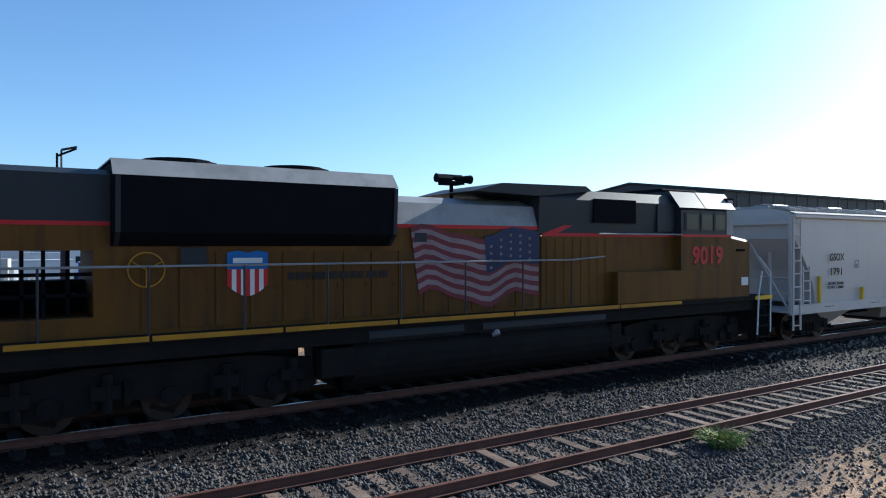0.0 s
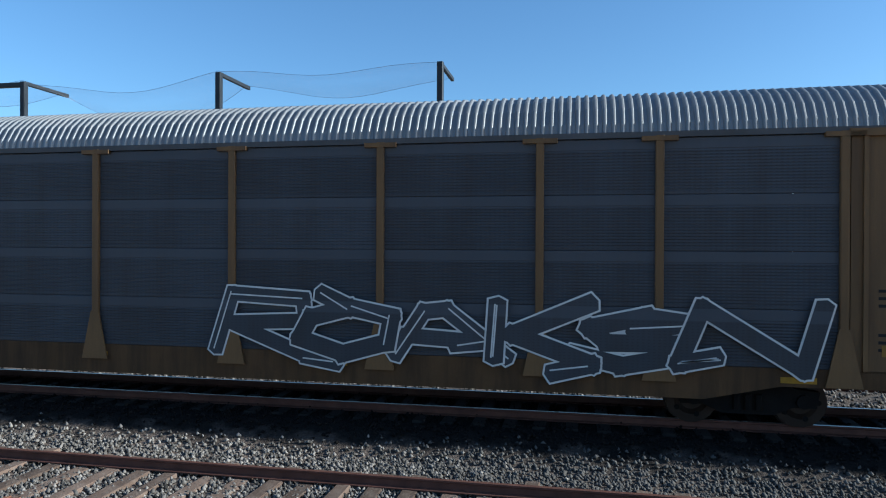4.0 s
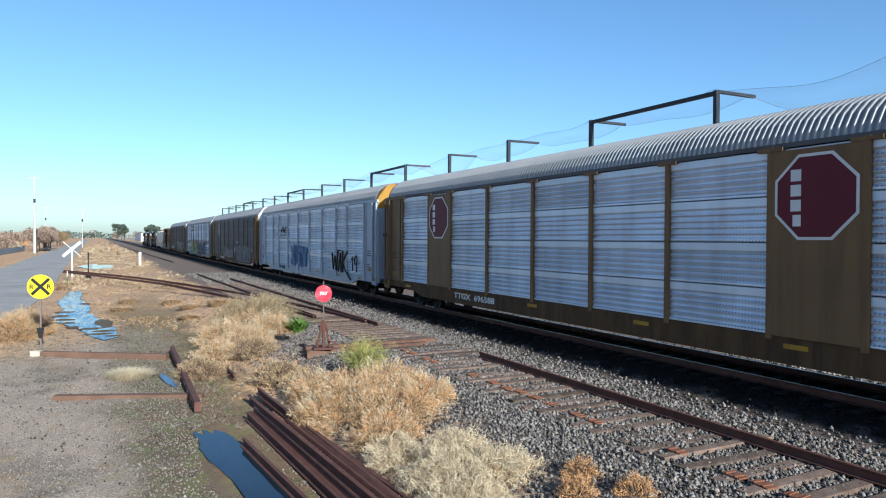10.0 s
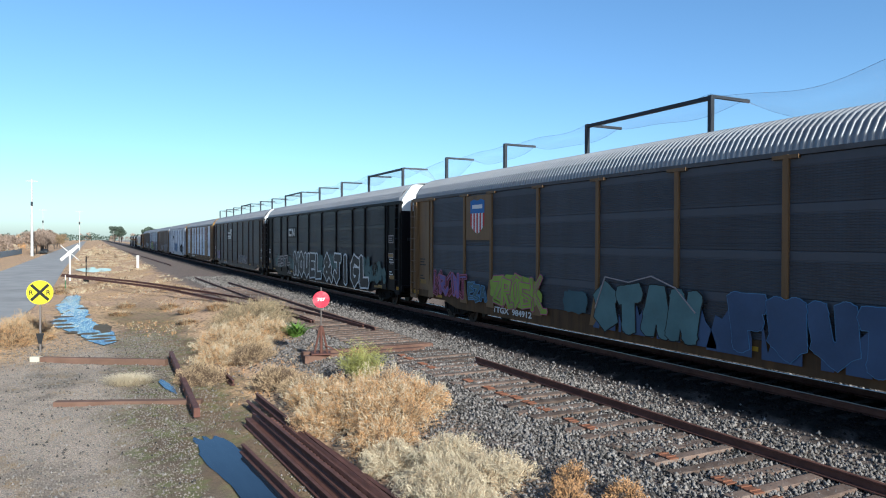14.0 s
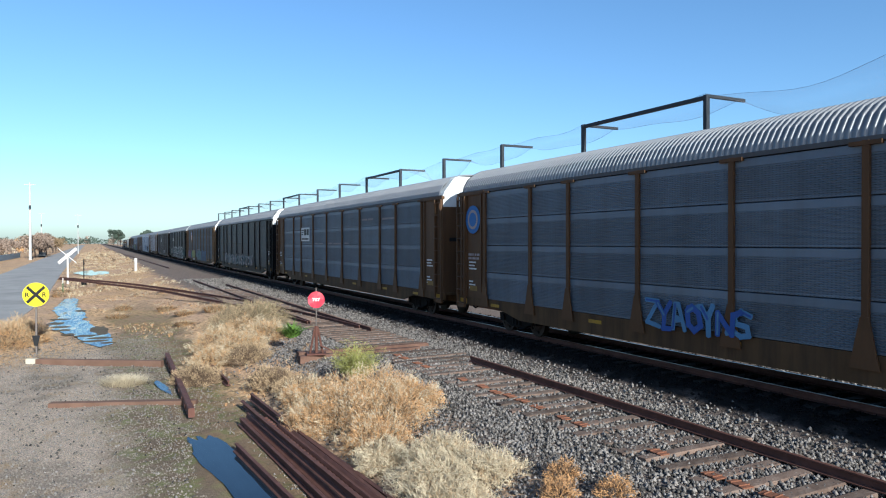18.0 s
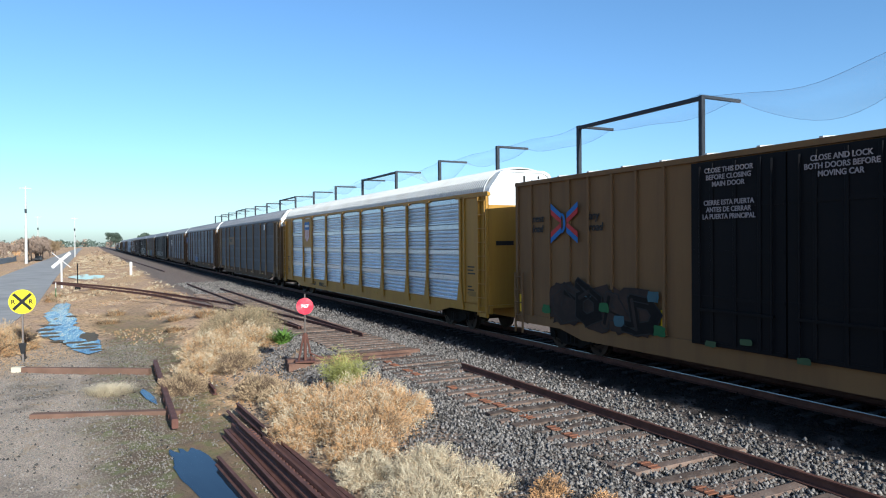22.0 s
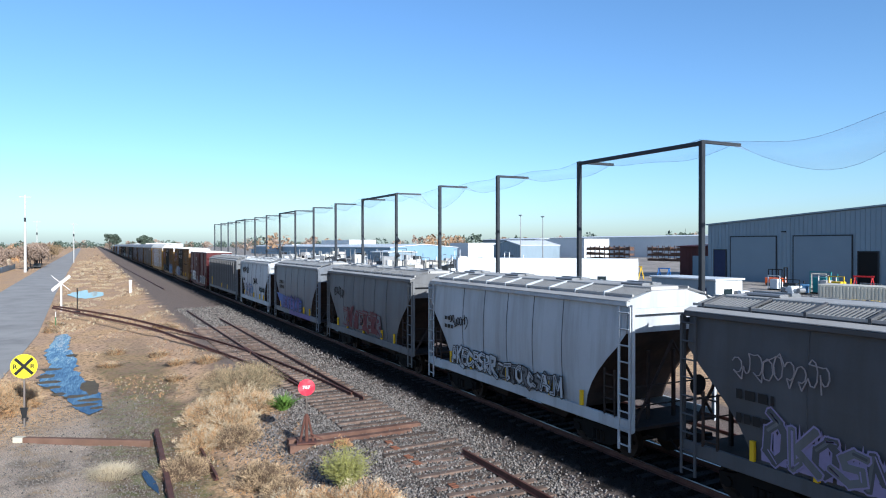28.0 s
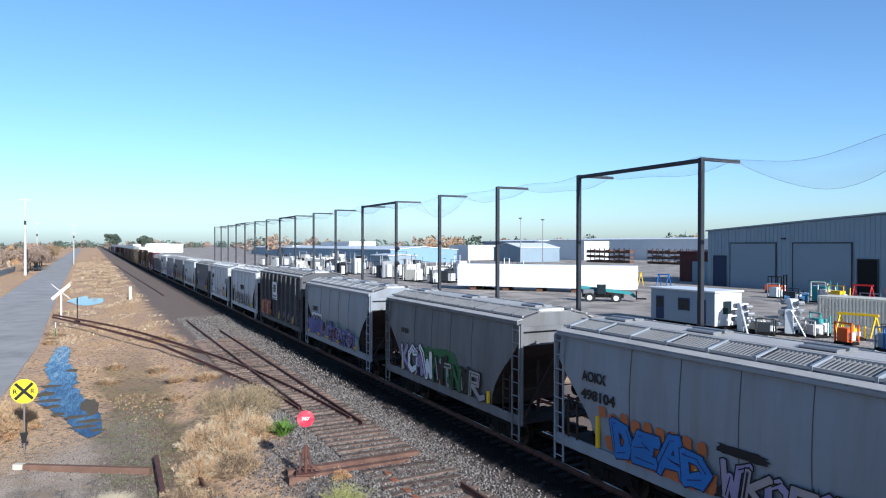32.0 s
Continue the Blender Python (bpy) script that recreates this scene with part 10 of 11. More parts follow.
for k, (x, y, w, h, mat) in enumerate(((7.2, 40, 6.0, 2.7, royal_spray), (1.8, 52, 6.0, 2.6, clad_white), (-3.6, 62, 6.0, 2.6, royal_spray), (4.5, 70, 8.0, 3.0, clad_white), (-9.0, 58, 6.0, 2.6, clad_white), (13.0, 60, 6.0, 2.6, royal_spray), (8.6, 82, 9.0, 3.2, royal_spray), (-14.0, 76, 6.0, 2.7, clad_white))):
    store_box(x, y, w, h, mat, "blue steel container in the yard" if mat == royal_spray else "white steel container in the yard", (k * 37) % 24 - 12)
for k in range(16):
    yard_piece(-8 + 1.6 * k, 34 + (k * 7) % 9, far_[k % 8], "machine part standing in the work yard", "machinery", 900 + k, 1.3 + 0.2 * (k % 4))


# ---- plants ----
straw_mat = material("pale_straw_grass", (0.64, 0.53, 0.36), 0.9, 0, 0.25, 2.5, 30, 0.0)
gold_mat = material("orange_dry_tumbleweed", (0.60, 0.34, 0.15), 0.9, 0, 0.28, 2.0, 30, 0.0)
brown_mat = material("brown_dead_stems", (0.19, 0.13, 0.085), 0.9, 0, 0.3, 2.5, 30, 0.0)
tan_mat = material("tan_dry_grass", (0.50, 0.36, 0.21), 0.9, 0, 0.25, 2.5, 30, 0.0)
lime_mat = material("yellow_green_shrub_leaves", (0.34, 0.33, 0.09), 0.9, 0, 0.3, 2.5, 30, 0.0)
olive_mat = material("grey_olive_brush", (0.27, 0.22, 0.13), 0.9, 0, 0.3, 2.5, 30, 0.0)
green_mat = material("fresh_green_weed", (0.14, 0.24, 0.04), 0.8, 0, 0.25, 2.5, 30, 0.0)
sage_mat = material("pale_green_shrub", (0.34, 0.33, 0.13), 0.85, 0, 0.25, 2.5, 30, 0.0)


def tuft(name, x, y, r, h, mats, n, label, seed, lean=0.5, wide=0.012, base=0.6, cat="grass", group="", twig=0.0, kind=""):
    """A clump of arching blades; twig adds side sprigs, as on a dry bush."""
    rg = np.random.default_rng(seed)
    a = rg.uniform(0, 2 * math.pi, n)
    d = np.sqrt(rg.uniform(0, 1, n))
    bx, by = d * r * base * np.cos(a), d * r * base * np.sin(a)
    hh = h * rg.uniform(0.45, 1.0, n) * (1 - 0.45 * d)
    out = lean * (0.3 + d) * hh * rg.uniform(0.4, 1.5, n) + (1 - base) * r * d
    ta = a + rg.normal(0, 0.6, n)
    tx, ty = bx + out * np.cos(ta), by + out * np.sin(ta)
    mx, my, mz = bx + 0.35 * (tx - bx), by + 0.35 * (ty - by), hh * 0.62
    w = wide * rg.uniform(0.6, 1.5, n)
    px, py = -np.sin(ta + rg.normal(0, 0.8, n)) * w, np.cos(ta) * w
    z0 = np.full(n, -0.06)
    V = np.stack([np.stack([bx - px, by - py, z0], 1), np.stack([bx + px, by + py, z0], 1), np.stack([mx + px * 0.8, my + py * 0.8, mz], 1), np.stack([mx - px * 0.8, my - py * 0.8, mz], 1), np.stack([tx, ty, hh], 1)], 1).reshape(-1, 3)
    faces, mi = [], []
    cls = rg.integers(0, len(mats), n)
    for k in range(n):
        o = 5 * k
        faces += [(o, o + 1, o + 2, o + 3), (o + 3, o + 2, o + 4)]
        mi += [int(cls[k])] * 2
    verts = V.tolist()
    if twig:
        m = int(n * twig)
        q = rg.integers(0, n, m)
        t = rg.uniform(0.35, 1.0, m)
        sx, sy, sz = bx[q] + (tx[q] - bx[q]) * t ** 1.5, by[q] + (ty[q] - by[q]) * t ** 1.5, hh[q] * t
        L = 0.09 * h * rg.uniform(0.5, 1.8, m) + 0.02
        dv = rg.normal(0, 1, (m, 3))
        dv[:, 2] = np.abs(dv[:, 2]) * 0.7
        dv /= np.linalg.norm(dv, axis=1)[:, None]
        sv = np.cross(dv, rg.normal(0, 1, (m, 3)))
        sv /= np.linalg.norm(sv, axis=1)[:, None] + 1e-9
        S = np.stack([sx, sy, sz], 1)
        wv = sv * wide
        W = np.stack([S - wv * 0.5, S + dv * L[:, None] * 0.5 - wv, S + dv * L[:, None], S + dv * L[:, None] * 0.5 + wv], 1).reshape(-1, 3)
        o0 = len(verts)
        verts += W.tolist()
        cl2 = rg.integers(0, len(mats), m)
        for k in range(m):
            o = o0 + 4 * k
            faces.append((o, o + 1, o + 2, o + 3))
            mi.append(int(cl2[k]))
    me = bpy.data.meshes.new(name)
    me.from_pydata(verts, [], faces)
    for mt in mats:
        me.materials.append(mt)
    me.polygons.foreach_set("material_index", mi)
    me.update()
    ob = new(name, me)
    ob.matrix_world = pose(x, y, ground_z(x, y))
    return tagged(ob, label, cat, group, kind)


def bush(name, x, y, r, h, mats, label, seed, twigs=7000, length=0.11, wide=0.0035, cat="bush", group="", shaggy=0.6):
    """A dry bush: a lumpy dome of fine crooked twigs, with shade painted into the hollows by darker materials."""
    rg = np.random.default_rng(seed)
    d = rg.normal(0, 1, (twigs, 3))
    d[:, 2] = np.abs(d[:, 2])
    d /= np.linalg.norm(d, axis=1)[:, None]
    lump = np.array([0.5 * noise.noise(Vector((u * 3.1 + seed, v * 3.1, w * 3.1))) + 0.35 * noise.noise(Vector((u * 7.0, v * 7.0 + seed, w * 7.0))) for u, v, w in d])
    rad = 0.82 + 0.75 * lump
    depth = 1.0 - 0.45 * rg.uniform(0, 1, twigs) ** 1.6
    c = d * (rad * depth)[:, None] * np.array((r, r, h))
    t = d + rg.normal(0, shaggy, (twigs, 3)) + np.array((0, 0, 0.25))
    t /= np.linalg.norm(t, axis=1)[:, None]
    L = (length * rg.uniform(0.4, 1.5, twigs))[:, None]
    sd = np.cross(t, rg.normal(0, 1, (twigs, 3)))
    sd *= (wide * rg.uniform(0.6, 1.6, twigs) / (np.linalg.norm(sd, axis=1) + 1e-9))[:, None]
    bend = rg.normal(0, 0.25, (twigs, 3)) * L
    V = np.stack([c - t * L * 0.5, c - sd + bend, c + t * L * 0.5, c + sd + bend], 1).reshape(-1, 3)
    stems = []
    for k in range(24):
        q, e = rg.uniform(0, 6.283), rg.uniform(0.3, 0.8)
        stems += [(-0.012, 0.0, -0.1), (0.012, 0.0, -0.1), (e * r * math.cos(q), e * r * math.sin(q), h * 0.6), (e * r * math.cos(q) - 0.01, e * r * math.sin(q), h * 0.6)]
    V = np.concatenate([V, np.array(stems)])
    V[:, 2] = np.maximum(V[:, 2], -0.1)
    # material follows the lumps: later, mostly darker ones paint shade in the hollows
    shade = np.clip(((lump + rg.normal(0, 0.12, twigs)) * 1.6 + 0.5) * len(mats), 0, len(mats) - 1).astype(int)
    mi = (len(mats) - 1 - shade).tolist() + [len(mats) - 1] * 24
    me = bpy.data.meshes.new(name)
    me.from_pydata(V.tolist(), [], np.arange(len(V)).reshape(-1, 4).tolist())
    for mt in mats:
        me.materials.append(mt)
    me.polygons.foreach_set("material_index", mi)
    me.update()
    ob = new(name, me)
    ob.matrix_world = pose(x, y, ground_z(x, y))
    return tagged(ob, label, cat, group)


gb = "dry bushes beside the scrap rails"
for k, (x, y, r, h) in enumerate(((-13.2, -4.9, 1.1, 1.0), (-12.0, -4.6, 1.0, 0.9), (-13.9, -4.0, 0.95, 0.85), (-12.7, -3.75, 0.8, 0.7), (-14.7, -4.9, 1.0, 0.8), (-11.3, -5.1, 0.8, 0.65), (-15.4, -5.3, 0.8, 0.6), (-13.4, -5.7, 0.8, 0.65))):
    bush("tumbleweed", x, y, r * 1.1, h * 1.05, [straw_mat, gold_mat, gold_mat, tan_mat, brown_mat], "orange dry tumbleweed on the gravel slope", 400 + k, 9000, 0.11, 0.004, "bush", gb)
for k, (x, y, r, h) in enumerate(((-8.6, -5.1, 0.95, 0.65), (-9.5, -4.6, 0.8, 0.55), (-7.7, -5.3, 0.85, 0.55), (-10.3, -5.3, 0.7, 0.5), (-8.4, -4.3, 0.7, 0.45))):
    bush("dry_grass", x, y, r, h, [straw_mat, straw_mat, tan_mat, straw_mat], "pale bleached grass clump at the slope's foot", 420 + k, 7000, 0.13, 0.0035, "grass", "pale grass clumps", 0.8)
for k, (x, y) in enumerate(((-7.35, -3.55), (-6.45, -3.35), (-19.1, -2.9), (-6.9, -4.0))):
    bush("tumbleweed", x, y, 0.34, 0.36, [gold_mat, gold_mat, brown_mat], "small orange dry weed on grey ballast", 430 + k, 1500, 0.07, 0.004)
tuft("green_shrub", -15.9, -3.9, 0.40, 1.3, [lime_mat, sage_mat, lime_mat], 620, "pale green shrub growing out of the ballast", 440, 0.45, 0.006, 0.4, "shrub", "", 5)
tuft("green_shrub", -24.9, -3.3, 0.5, 0.75, [green_mat], 160, "fresh green broad-leaved weed", 441, 0.7, 0.045, 0.35, "shrub")
tuft("green_shrub", 14.3, -2.1, 0.4, 0.5, [sage_mat, green_mat], 260, "small green weed beside the siding", 442, 0.7, 0.014, 0.4, "shrub", "", 2)
tuft("green_shrub", 3.6, -2.9, 0.3, 0.3, [sage_mat, straw_mat], 160, "small dry weed between ballast stones", 443, 0.8, 0.012, 0.4, "shrub", "", 2)
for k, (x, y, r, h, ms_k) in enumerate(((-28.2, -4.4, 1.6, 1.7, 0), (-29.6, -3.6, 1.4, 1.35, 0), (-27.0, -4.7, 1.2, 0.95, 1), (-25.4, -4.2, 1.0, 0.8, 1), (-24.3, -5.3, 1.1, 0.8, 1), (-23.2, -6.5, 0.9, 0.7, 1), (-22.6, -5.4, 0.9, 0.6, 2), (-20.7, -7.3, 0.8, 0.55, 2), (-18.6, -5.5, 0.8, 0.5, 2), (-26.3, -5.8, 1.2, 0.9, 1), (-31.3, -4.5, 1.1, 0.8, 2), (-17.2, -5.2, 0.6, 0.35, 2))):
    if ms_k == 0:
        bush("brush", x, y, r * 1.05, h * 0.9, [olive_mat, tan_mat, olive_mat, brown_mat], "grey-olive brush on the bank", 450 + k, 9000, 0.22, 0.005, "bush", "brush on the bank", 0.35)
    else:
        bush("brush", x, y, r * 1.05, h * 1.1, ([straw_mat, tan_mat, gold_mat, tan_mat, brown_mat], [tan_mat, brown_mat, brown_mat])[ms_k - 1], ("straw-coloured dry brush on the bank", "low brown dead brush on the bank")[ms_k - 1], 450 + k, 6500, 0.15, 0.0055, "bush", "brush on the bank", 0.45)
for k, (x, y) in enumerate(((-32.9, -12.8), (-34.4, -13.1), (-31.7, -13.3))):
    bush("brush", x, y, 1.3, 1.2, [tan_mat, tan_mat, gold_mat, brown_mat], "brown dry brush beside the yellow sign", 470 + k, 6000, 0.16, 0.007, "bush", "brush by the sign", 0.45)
tuft("dry_grass", -21.8, -9.25, 0.75, 0.32, [straw_mat], 1800, "flattened pale grass on the gravel lot", 475, 1.8, 0.004, 0.8)
rg_ = random.Random(77)
verge = [(-64, -12.9), (-66, -12.6), (-68, -13.0), (-61, -12.8), (-72, -9.5), (-57, -4.6), (-55.5, -4.3), (-58, -5.2), (-40, -5.5), (-44, -6.2), (-36, -6.0), (-38, -4.2), (-42, -9.0), (-47, -8.5)]
for k, (x, y) in enumerate(verge):
    tuft("dry_grass", x, y, 0.6 + 0.07 * (k * 5 % 7), 0.4 + 0.05 * (k * 3 % 6), [gold_mat, straw_mat, brown_mat], 1100, "dry straw-coloured grass on the verge", 500 + k, 0.5, 0.007, 0.55, "grass", "verge grass clumps")


def grass_field(name, count, box, h, wide, mats, seed, label):
    """Many small tufts on the far verge, as one growth."""
    rg = np.random.default_rng(seed)
    xs, ys = rg.uniform(box[0], box[1], count), rg.uniform(box[2], box[3], count)
    keep = np.array([noise.noise(Vector((a * 0.16, b * 0.3, 7))) > 0.05 for a, b in zip(xs, ys)])
    verts, faces, mi = [], [], []
    for x, y in zip(xs[keep], ys[keep]):
        if y < -13.2 - 0.011 * max(0, -x - 60):
            continue
        if (x > -31 and y < -7.3 and y > -14) or (y > -3.4 and y < 5) or (-57 < x < -29.5 and abs(y - pool_line(x)[0]) < 1.6) or any(math.hypot((x - b[0]) / b[2], (y - b[1]) / b[3]) < 1.25 for b in BASINS):
            continue
        z, s_ = ground_z(x, y), rg.uniform(0.5, 1.4)
        m = int(rg.integers(0, len(mats)))
        for _ in range(14):
            a, o = rg.uniform(0, 6.28), len(verts)
            l, w = h * s_ * rg.uniform(0.5, 1.1), wide * s_
            dx, dy = math.cos(a), math.sin(a)
            verts += [(x - dy * w, y + dx * w, z - 0.03), (x + dy * w, y - dx * w, z - 0.03), (x + dx * l * 0.8, y + dy * l * 0.8, z + l)]
            faces.append((o, o + 1, o + 2))
            mi.append(m)
    me = bpy.data.meshes.new(name)
    me.from_pydata(verts, [], faces)
    for mt in mats:
        me.materials.append(mt)
    me.polygons.foreach_set("material_index", mi)
    me.update()
    return tagged(new(name, me), label, "grass", kind="stuff")


grass_field("verge_grass", 6000, (-62, -17, -12.4, -3.3), 0.11, 0.004, [gold_mat, straw_mat, brown_mat], 5, "thin dry grass over the bank and lot edge")
grass_field("far_verge_grass", 26000, (-330, -60, -17, -2.5), 0.20, 0.010, [straw_mat, straw_mat, tan_mat, brown_mat], 6, "dry golden grass on the far verge")
grass_field("fence_grass", 2200, (-20, 30, 11.2, 14.0), 0.35, 0.012, [straw_mat, gold_mat], 8, "pale dry grass along the back fence")


# ---- ballast stones ----
stone_mat = material("grey_crushed_ballast", (0.140, 0.124, 0.112), 0.9, 0, 0.3, 2.0, 60, 0.15, (0.05, 0.045, 0.04), 0.5, 3)
sn, sl = stone_mat.node_tree.nodes, stone_mat.node_tree.links
geo = sn.new("ShaderNodeNewGeometry")
hs = sn.new("ShaderNodeHueSaturation")
mr_ = sn.new("ShaderNodeMapRange")
mr_.inputs["To Min"].default_value, mr_.inputs["To Max"].default_value = 0.2, 2.5
sl.new(geo.outputs["Random Per Island"], mr_.inputs["Value"])
sl.new(mr_.outputs["Result"], hs.inputs["Value"])
pb_ = sn["Principled BSDF"]
src = pb_.inputs["Base Color"].links[0].from_socket
sl.new(src, hs.inputs["Color"])
sl.new(hs.outputs["Color"], pb_.inputs["Base Color"])


def stones(name, count, xr, yr, size, seed, label, mat=None):
    """Angular ballast stones strewn on the bed, joined as one growth."""
    rg = np.random.default_rng(seed)
    x, y = rg.uniform(*xr, count) + rg.normal(0, 0.7, count), rg.uniform(*yr, count) + rg.normal(0, 0.15 if yr[0] > -4 else 0.6, count)
    y = np.where(np.hypot((x + 11.9) / 3.4, (y + 7.72) / 0.62) < 1, y + 1.4, y)
    z = np.array([ground_z(a, b) for a, b in zip(x, y)])
    base = np.array([(1, 0, 0), (0, 1, 0), (-1, 0, 0), (0, -1, 0), (0.1, 0.1, 1.1), (-0.1, 0, -0.8)], float)
    s = size * rg.uniform(0.55, 1.35, count)
    P = base[None] * (s[:, None, None] * rg.uniform(0.6, 1.25, (count, 6, 3))) + rg.normal(0, 0.15, (count, 6, 3)) * s[:, None, None]
    t = rg.uniform(0, 6.28, count)
    c, q = np.cos(t)[:, None], np.sin(t)[:, None]
    X = P[:, :, 0] * c - P[:, :, 1] * q
    Y = P[:, :, 0] * q + P[:, :, 1] * c
    V = np.stack([X + x[:, None], Y + y[:, None], P[:, :, 2] + (z + s * rg.uniform(0.1, 0.8, count))[:, None]], 2).reshape(-1, 3)
    F = np.array([(0, 1, 4), (1, 2, 4), (2, 3, 4), (3, 0, 4), (1, 0, 5), (2, 1, 5), (3, 2, 5), (0, 3, 5)])
    A = (F[None] + 6 * np.arange(count)[:, None, None]).reshape(-1, 3)
    me = bpy.data.meshes.new(name)
    me.vertices.add(len(V))
    me.vertices.foreach_set("co", V.ravel())
    me.loops.add(A.size)
    me.loops.foreach_set("vertex_index", A.ravel().astype(np.int32))
    me.polygons.add(len(A))
    me.polygons.foreach_set("loop_start", np.arange(0, A.size, 3, dtype=np.int32))
    me.update(calc_edges=True)
    me.materials.append(mat or stone_mat)
    return tagged(new(name, me), label, "ballast", kind="stuff")


# stones beside the main line, near black as painted train shade
shade_stone = material("train_shade_dark_ballast", (0.017, 0.015, 0.0145), 0.9, 0, 0.4, 2.0, 60, 0.15, (0.012, 0.011, 0.01), 0.5, 3, spec=0.05)
darker_stone = material("darker_grey_ballast", (0.125, 0.115, 0.108), 0.9, 0, 0.4, 2.0, 60, 0.15, (0.03, 0.027, 0.025), 0.5, 3, spec=0.1)
stones("ballast", 46000, (-32, 0.0), (-3.2, 1.55), 0.034, 1, "grey crushed stone ballast around the siding")
stones("ballast", 34000, (-1.5, 22), (-3.2, 1.7), 0.034, 11, "darker grey ballast around the siding", darker_stone)
stones("ballast", 24000, (-34, 22), (1.9, 5.6), 0.034, 8, "ballast beside the main line, darkened as painted train shade", shade_stone)
stones("ballast", 16000, (-24, 0), (-5.0, -3.0), 0.03, 2, "grey crushed stone on the bank")
stones("ballast", 14000, (-70, -32), (-2.6, 1.75), 0.045, 3, "grey crushed stone along the main line")
stones("ballast", 9000, (-12, 30), (5.6, 11.4), 0.045, 4, "light crushed stone behind the main line")
stones("ballast", 9000, (22, 60), (-3.0, 2.5), 0.05, 5, "grey crushed stone farther along the siding")
stones("ballast", 14000, (0, 26), (-8.0, -3.2), 0.032, 7, "grey stones strewn on the soil below the siding")
lot_stone = material("pale_brown_lot_gravel", (0.27, 0.232, 0.19), 0.9, 0, 0.3, 2.0, 9.0, 0.1)
stones("loose_gravel", 24000, (-34, -6), (-13.0, -7.2), 0.017, 6, "loose small gravel on the lot", lot_stone)
stones("loose_gravel", 4500, (-34, -5), (-13.5, -7.6), 0.026, 9, "mixed pale and dark pebbles on the lot")


# ---- trees ----
leaf_dark = material("dark_evergreen_leaves", (0.09, 0.115, 0.085), 0.8, 0, 0.3, 0.5, 10, 0.0)
# reddish twigs, lightened so that the colour carries distance haze
leaf_rust_hazed = material("haze_lightened_reddish_twigs", (0.34, 0.25, 0.19), 0.9, 0, 0.25, 0.5, 10, 0.0)
leaf_autumn = material("autumn_orange_leaves", (0.34, 0.22, 0.13), 0.85, 0, 0.3, 0.5, 10, 0.0)
leaf_tan = material("tan_dry_foliage", (0.30, 0.21, 0.12), 0.9, 0, 0.25, 0.5, 10, 0.0)
bark = material("grey_brown_bark", (0.12, 0.09, 0.07), 0.9, 0, 0.2, 1, 15, 0.2)


def tree(x, y, h, r, mat, seed, label, bare=False, size=0.5, n=900):
    rg = np.random.default_rng(seed)
    t = thing("tree", label, "tree", "", x, y, ground_z(x, y) - 0.1)
    tm = Mesh().rod((0, 0, 0), (0, 0, h * 0.45), h * 0.03, 8, 0, h * 0.018)
    tips = []
    for k in range(11):
        a, e = rg.uniform(0, 6.28), rg.uniform(0.3, 1.0)
        p = (r * 0.75 * e * math.cos(a), r * 0.75 * e * math.sin(a), h * rg.uniform(0.5, 0.92))
        tm.rod((0, 0, h * rg.uniform(0.15, 0.45)), p, h * 0.012, 5, 0, h * 0.003)
        tips.append(p)
    part("trunk", tm, bark, t)
    per = n // len(tips)
    vs, fs = [], []
    for p in tips:
        rad = r * rg.uniform(0.3, 0.5)
        for _ in range(per):
            d = rg.normal(0, 1, 3)
            d *= rad * rg.uniform(0.2, 1.0) ** 0.5 / np.linalg.norm(d)
            c = np.array(p) + d * (1, 1, 0.8)
            u, v = rg.normal(0, 1, 3), rg.normal(0, 1, 3)
            u *= size * rg.uniform(0.4, 1) / np.linalg.norm(u)
            v *= (size * 0.12 if bare else size * 0.6) / np.linalg.norm(v)
            o = len(vs)
            vs += [tuple(c - u), tuple(c + v), tuple(c + u), tuple(c - v)]
            fs.append((o, o + 1, o + 2, o + 3))
    part("crown", Mesh().add(vs, fs), mat, t)


rnd = random.Random(31)
for k in range(6, 16):
    tree(-140 - 15 * k + rnd.uniform(-5, 5), -30 - 0.06 * 15 * k + rnd.uniform(-3, 2), rnd.uniform(4, 6), rnd.uniform(2.5, 4), leaf_rust_hazed, 700 + k, "bare reddish roadside tree", True, 0.8, 1100)
for k in range(14):
    far = 7 * k if k < 9 else 100 + 22 * (k - 9)
    tree(-224 - far + rnd.uniform(-2, 2), -25.4 - 0.016 * far + rnd.uniform(-1.6, 0.3), rnd.uniform(5.5, 7.5), rnd.uniform(3.0, 4.0), leaf_rust_hazed if k < 9 else leaf_tan, 760 + k, "bare reddish-brown shrub tree at the lane's edge", True, 0.7, 1500)
for k, (x, y, h) in enumerate(((-930, 7, 20), (-925, 12, 18), (-940, 15, 19), (-640, 27, 15), (-645, 31, 16), (-655, 36, 9))):
    tree(x, y, h, h * 0.36, leaf_dark, 730 + k, "dark evergreen tree far down the line", False, 0.9, 1600)
tree(-330, 150, 7, 4, leaf_autumn, 741, "orange autumn tree behind the yard", False, 1.0, 700)


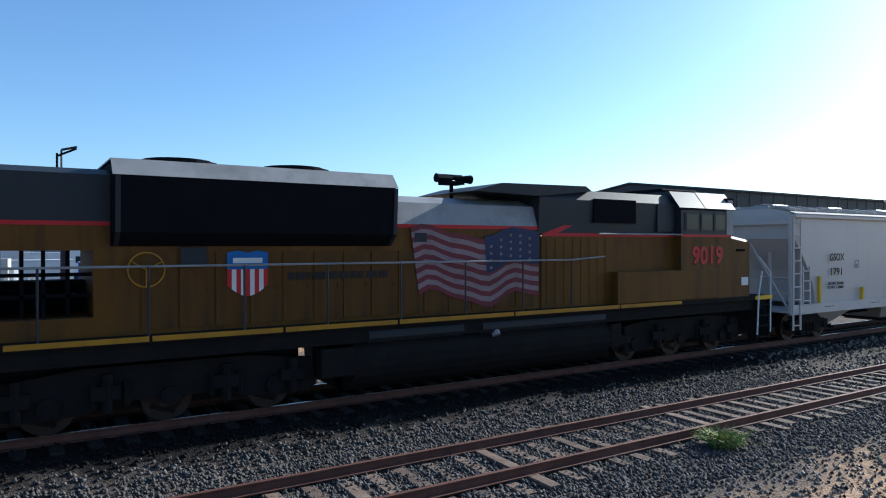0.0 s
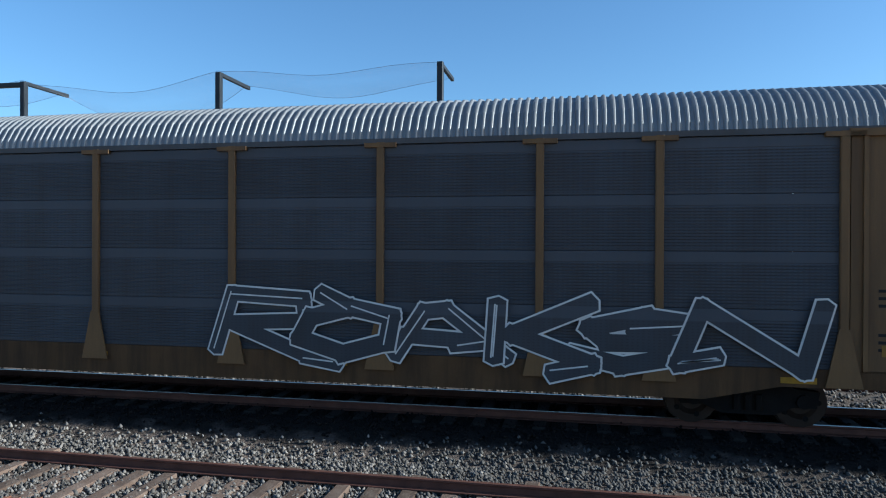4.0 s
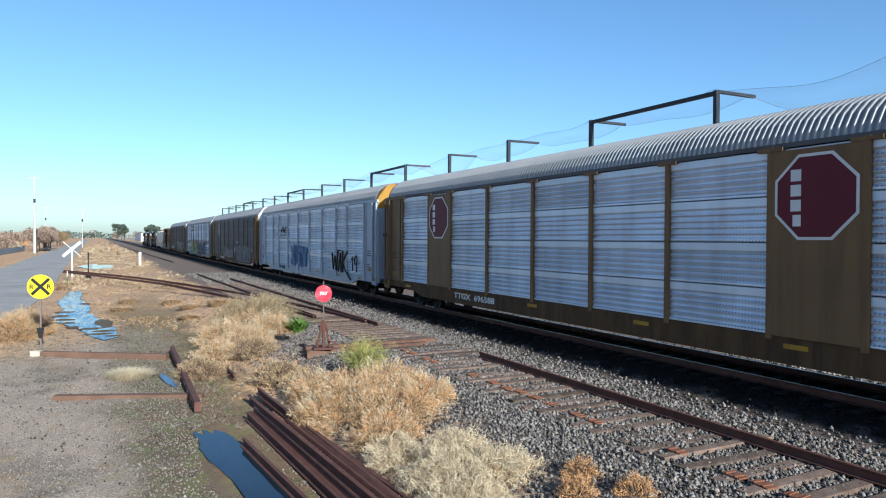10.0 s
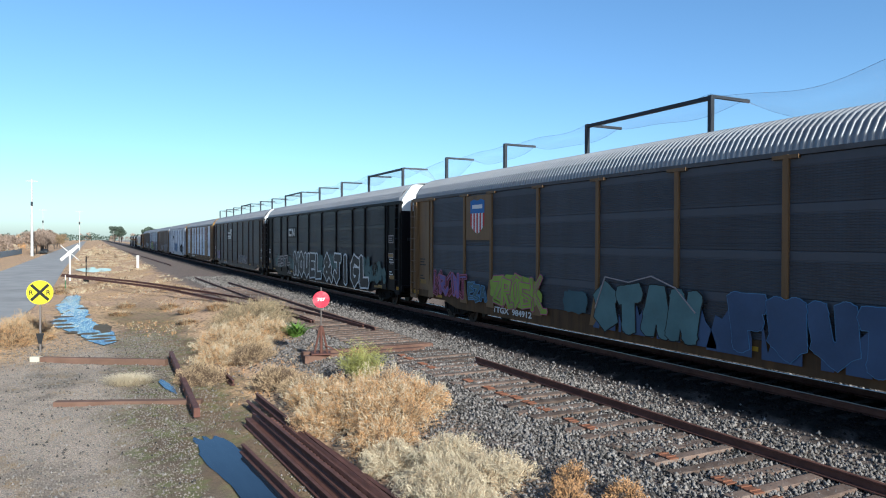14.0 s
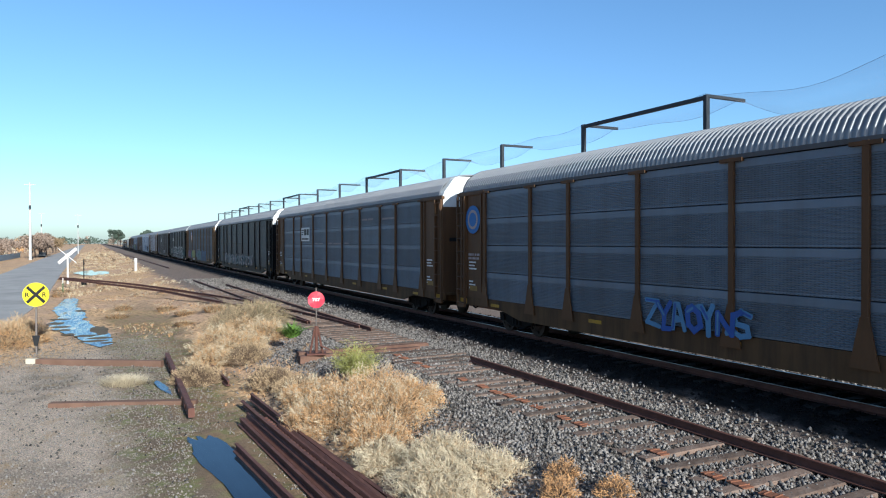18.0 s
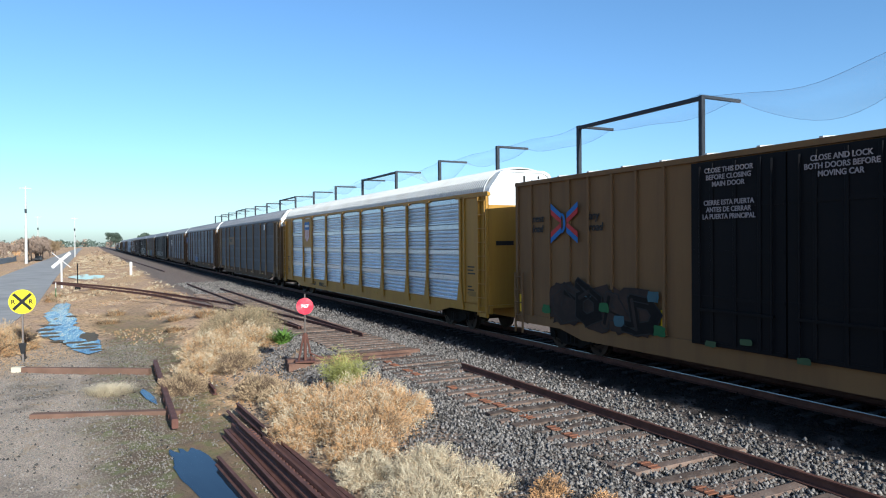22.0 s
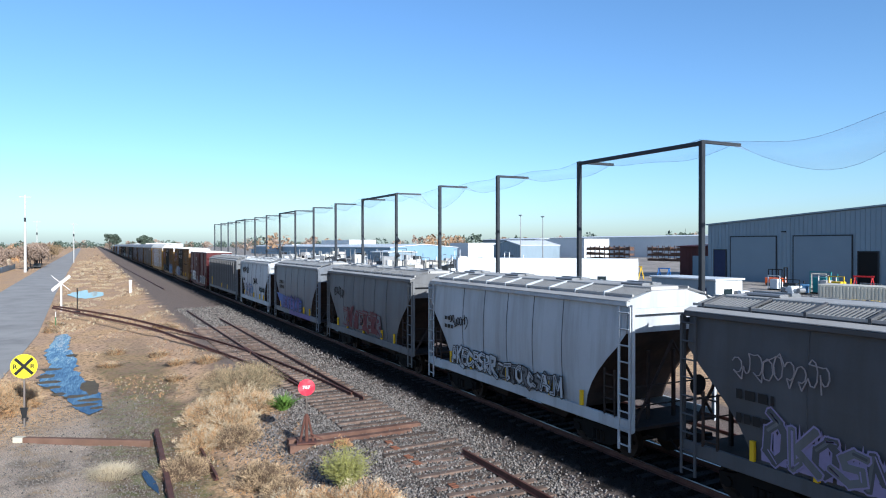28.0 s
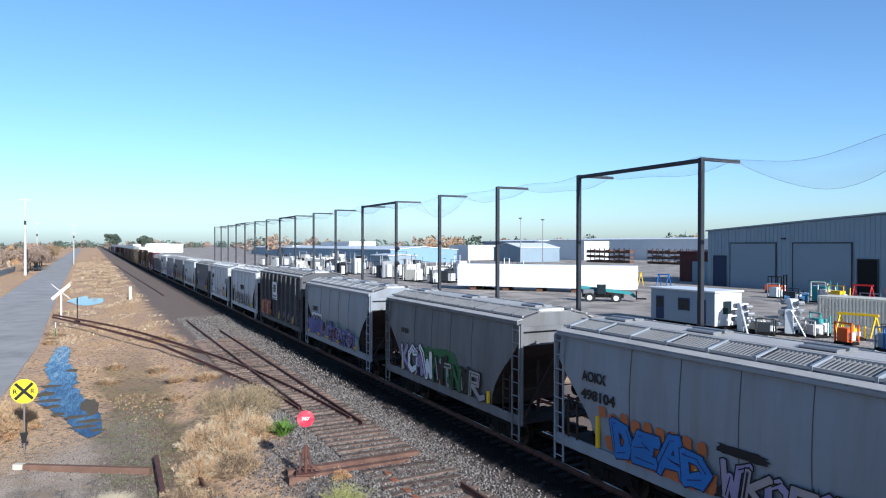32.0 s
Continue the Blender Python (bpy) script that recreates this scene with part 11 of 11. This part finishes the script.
def tree_line(name, count, fn, mats, seed, label):
    rg = np.random.default_rng(seed)
    vs, fs, mi = [], [], []
    for k in range(count):
        x, y, h = fn(rg)
        m, r = int(rg.integers(0, len(mats))), h * rg.uniform(0.3, 0.6)
        for _ in range(80):
            d = rg.normal(0, 1, 3)
            d /= np.linalg.norm(d)
            c = np.array((x, y, h * 0.58)) + d * (r, r, h * 0.42) * rg.uniform(0.3, 1) ** 0.5
            u, v = rg.normal(0, 1, 3) * h * 0.05, rg.normal(0, 1, 3) * h * 0.05
            o = len(vs)
            vs += [tuple(c - u), tuple(c + v), tuple(c + u), tuple(c - v)]
            fs.append((o, o + 1, o + 2, o + 3))
            mi.append(m)
    me = bpy.data.meshes.new(name)
    me.from_pydata(vs, [], fs)
    for mt in mats:
        me.materials.append(mt)
    me.polygons.foreach_set("material_index", mi)
    me.update()
    return tagged(new(name, me), label, "trees", kind="stuff")


def far_north(rg):
    a = rg.uniform(radians(-62), radians(80))
    d = rg.uniform(420, 900)
    return -d * math.sin(a), d * math.cos(a), rg.uniform(6, 15)


tree_line("tree_line", 420, far_north, [leaf_dark, leaf_rust_hazed, leaf_dark, leaf_rust_hazed, leaf_dark, leaf_autumn], 3, "distant line of mixed trees beyond the yard")
tree_line("tree_line_west", 300, lambda rg: (-rg.uniform(420, 950), -rg.uniform(45, 420), rg.uniform(4, 9)), [leaf_rust_hazed, leaf_dark, leaf_autumn], 4, "distant trees beyond the lane")
tree_line("tree_line_end", 160, lambda rg: (-rg.uniform(960, 1100), rg.uniform(-60, 330), rg.uniform(7, 13)), [leaf_rust_hazed, leaf_dark, leaf_dark], 6, "distant hazy trees at the end of the line")
tree_line("lane_brush", 260, lambda rg: (-rg.uniform(70, 420), -26.5 - rg.uniform(0, 22) - 0.03 * 100, rg.uniform(0.7, 2.2)), [gold_mat, brown_mat, straw_mat, leaf_rust_hazed], 5, "dry brush and weeds beyond the lane")
tree_line("far_verge_brush", 60, lambda rg: (-rg.uniform(120, 420), -rg.uniform(5, 12), rg.uniform(0.4, 1.0)), [tan_mat, brown_mat, straw_mat], 8, "low dry brush on the far verge")
block = Mesh()
rnd = random.Random(5)
for k in range(70):
    a, d = radians(rnd.uniform(-55, 78)), rnd.uniform(330, 520)
    x, y, w, h = -d * math.sin(a), d * math.cos(a), rnd.uniform(15, 50), rnd.uniform(4, 9)
    block.box(x, y, YZ, x + w, y + 15, h)
tagged(new("backdrop_roofs", block.data("backdrop_roofs", clad_white)), "low pale industrial roofs on the horizon", "buildings", kind="stuff")


# ---- what moves ----
MAIN_Y, MAIN_Z, SPEED = 3.95, 0.29, 21.2
EARLY_SHIFT = {0.0: 1.45, 0.25: 0.92, 0.5: 0.52, 0.75: 0.27, 1.0: 0.11, 1.25: 0.04}   # metres of lead in the first moments, set to fit the camera's view


def motions():
    times = [0.0, 0.25, 0.5, 0.75, 1.0, 1.25, 1.5, 1.75, 2.0, 2.5, 3.0, 4.0, 6.0, 9.0, 12.0, 16.0, 20.0, 24.0, 28.0, 32.0]
    for car, s in CARS:
        walk(car, [(t, pose(s - SPEED * t - EARLY_SHIFT.get(t, 0.0), MAIN_Y, MAIN_Z)) for t in times])


motions()
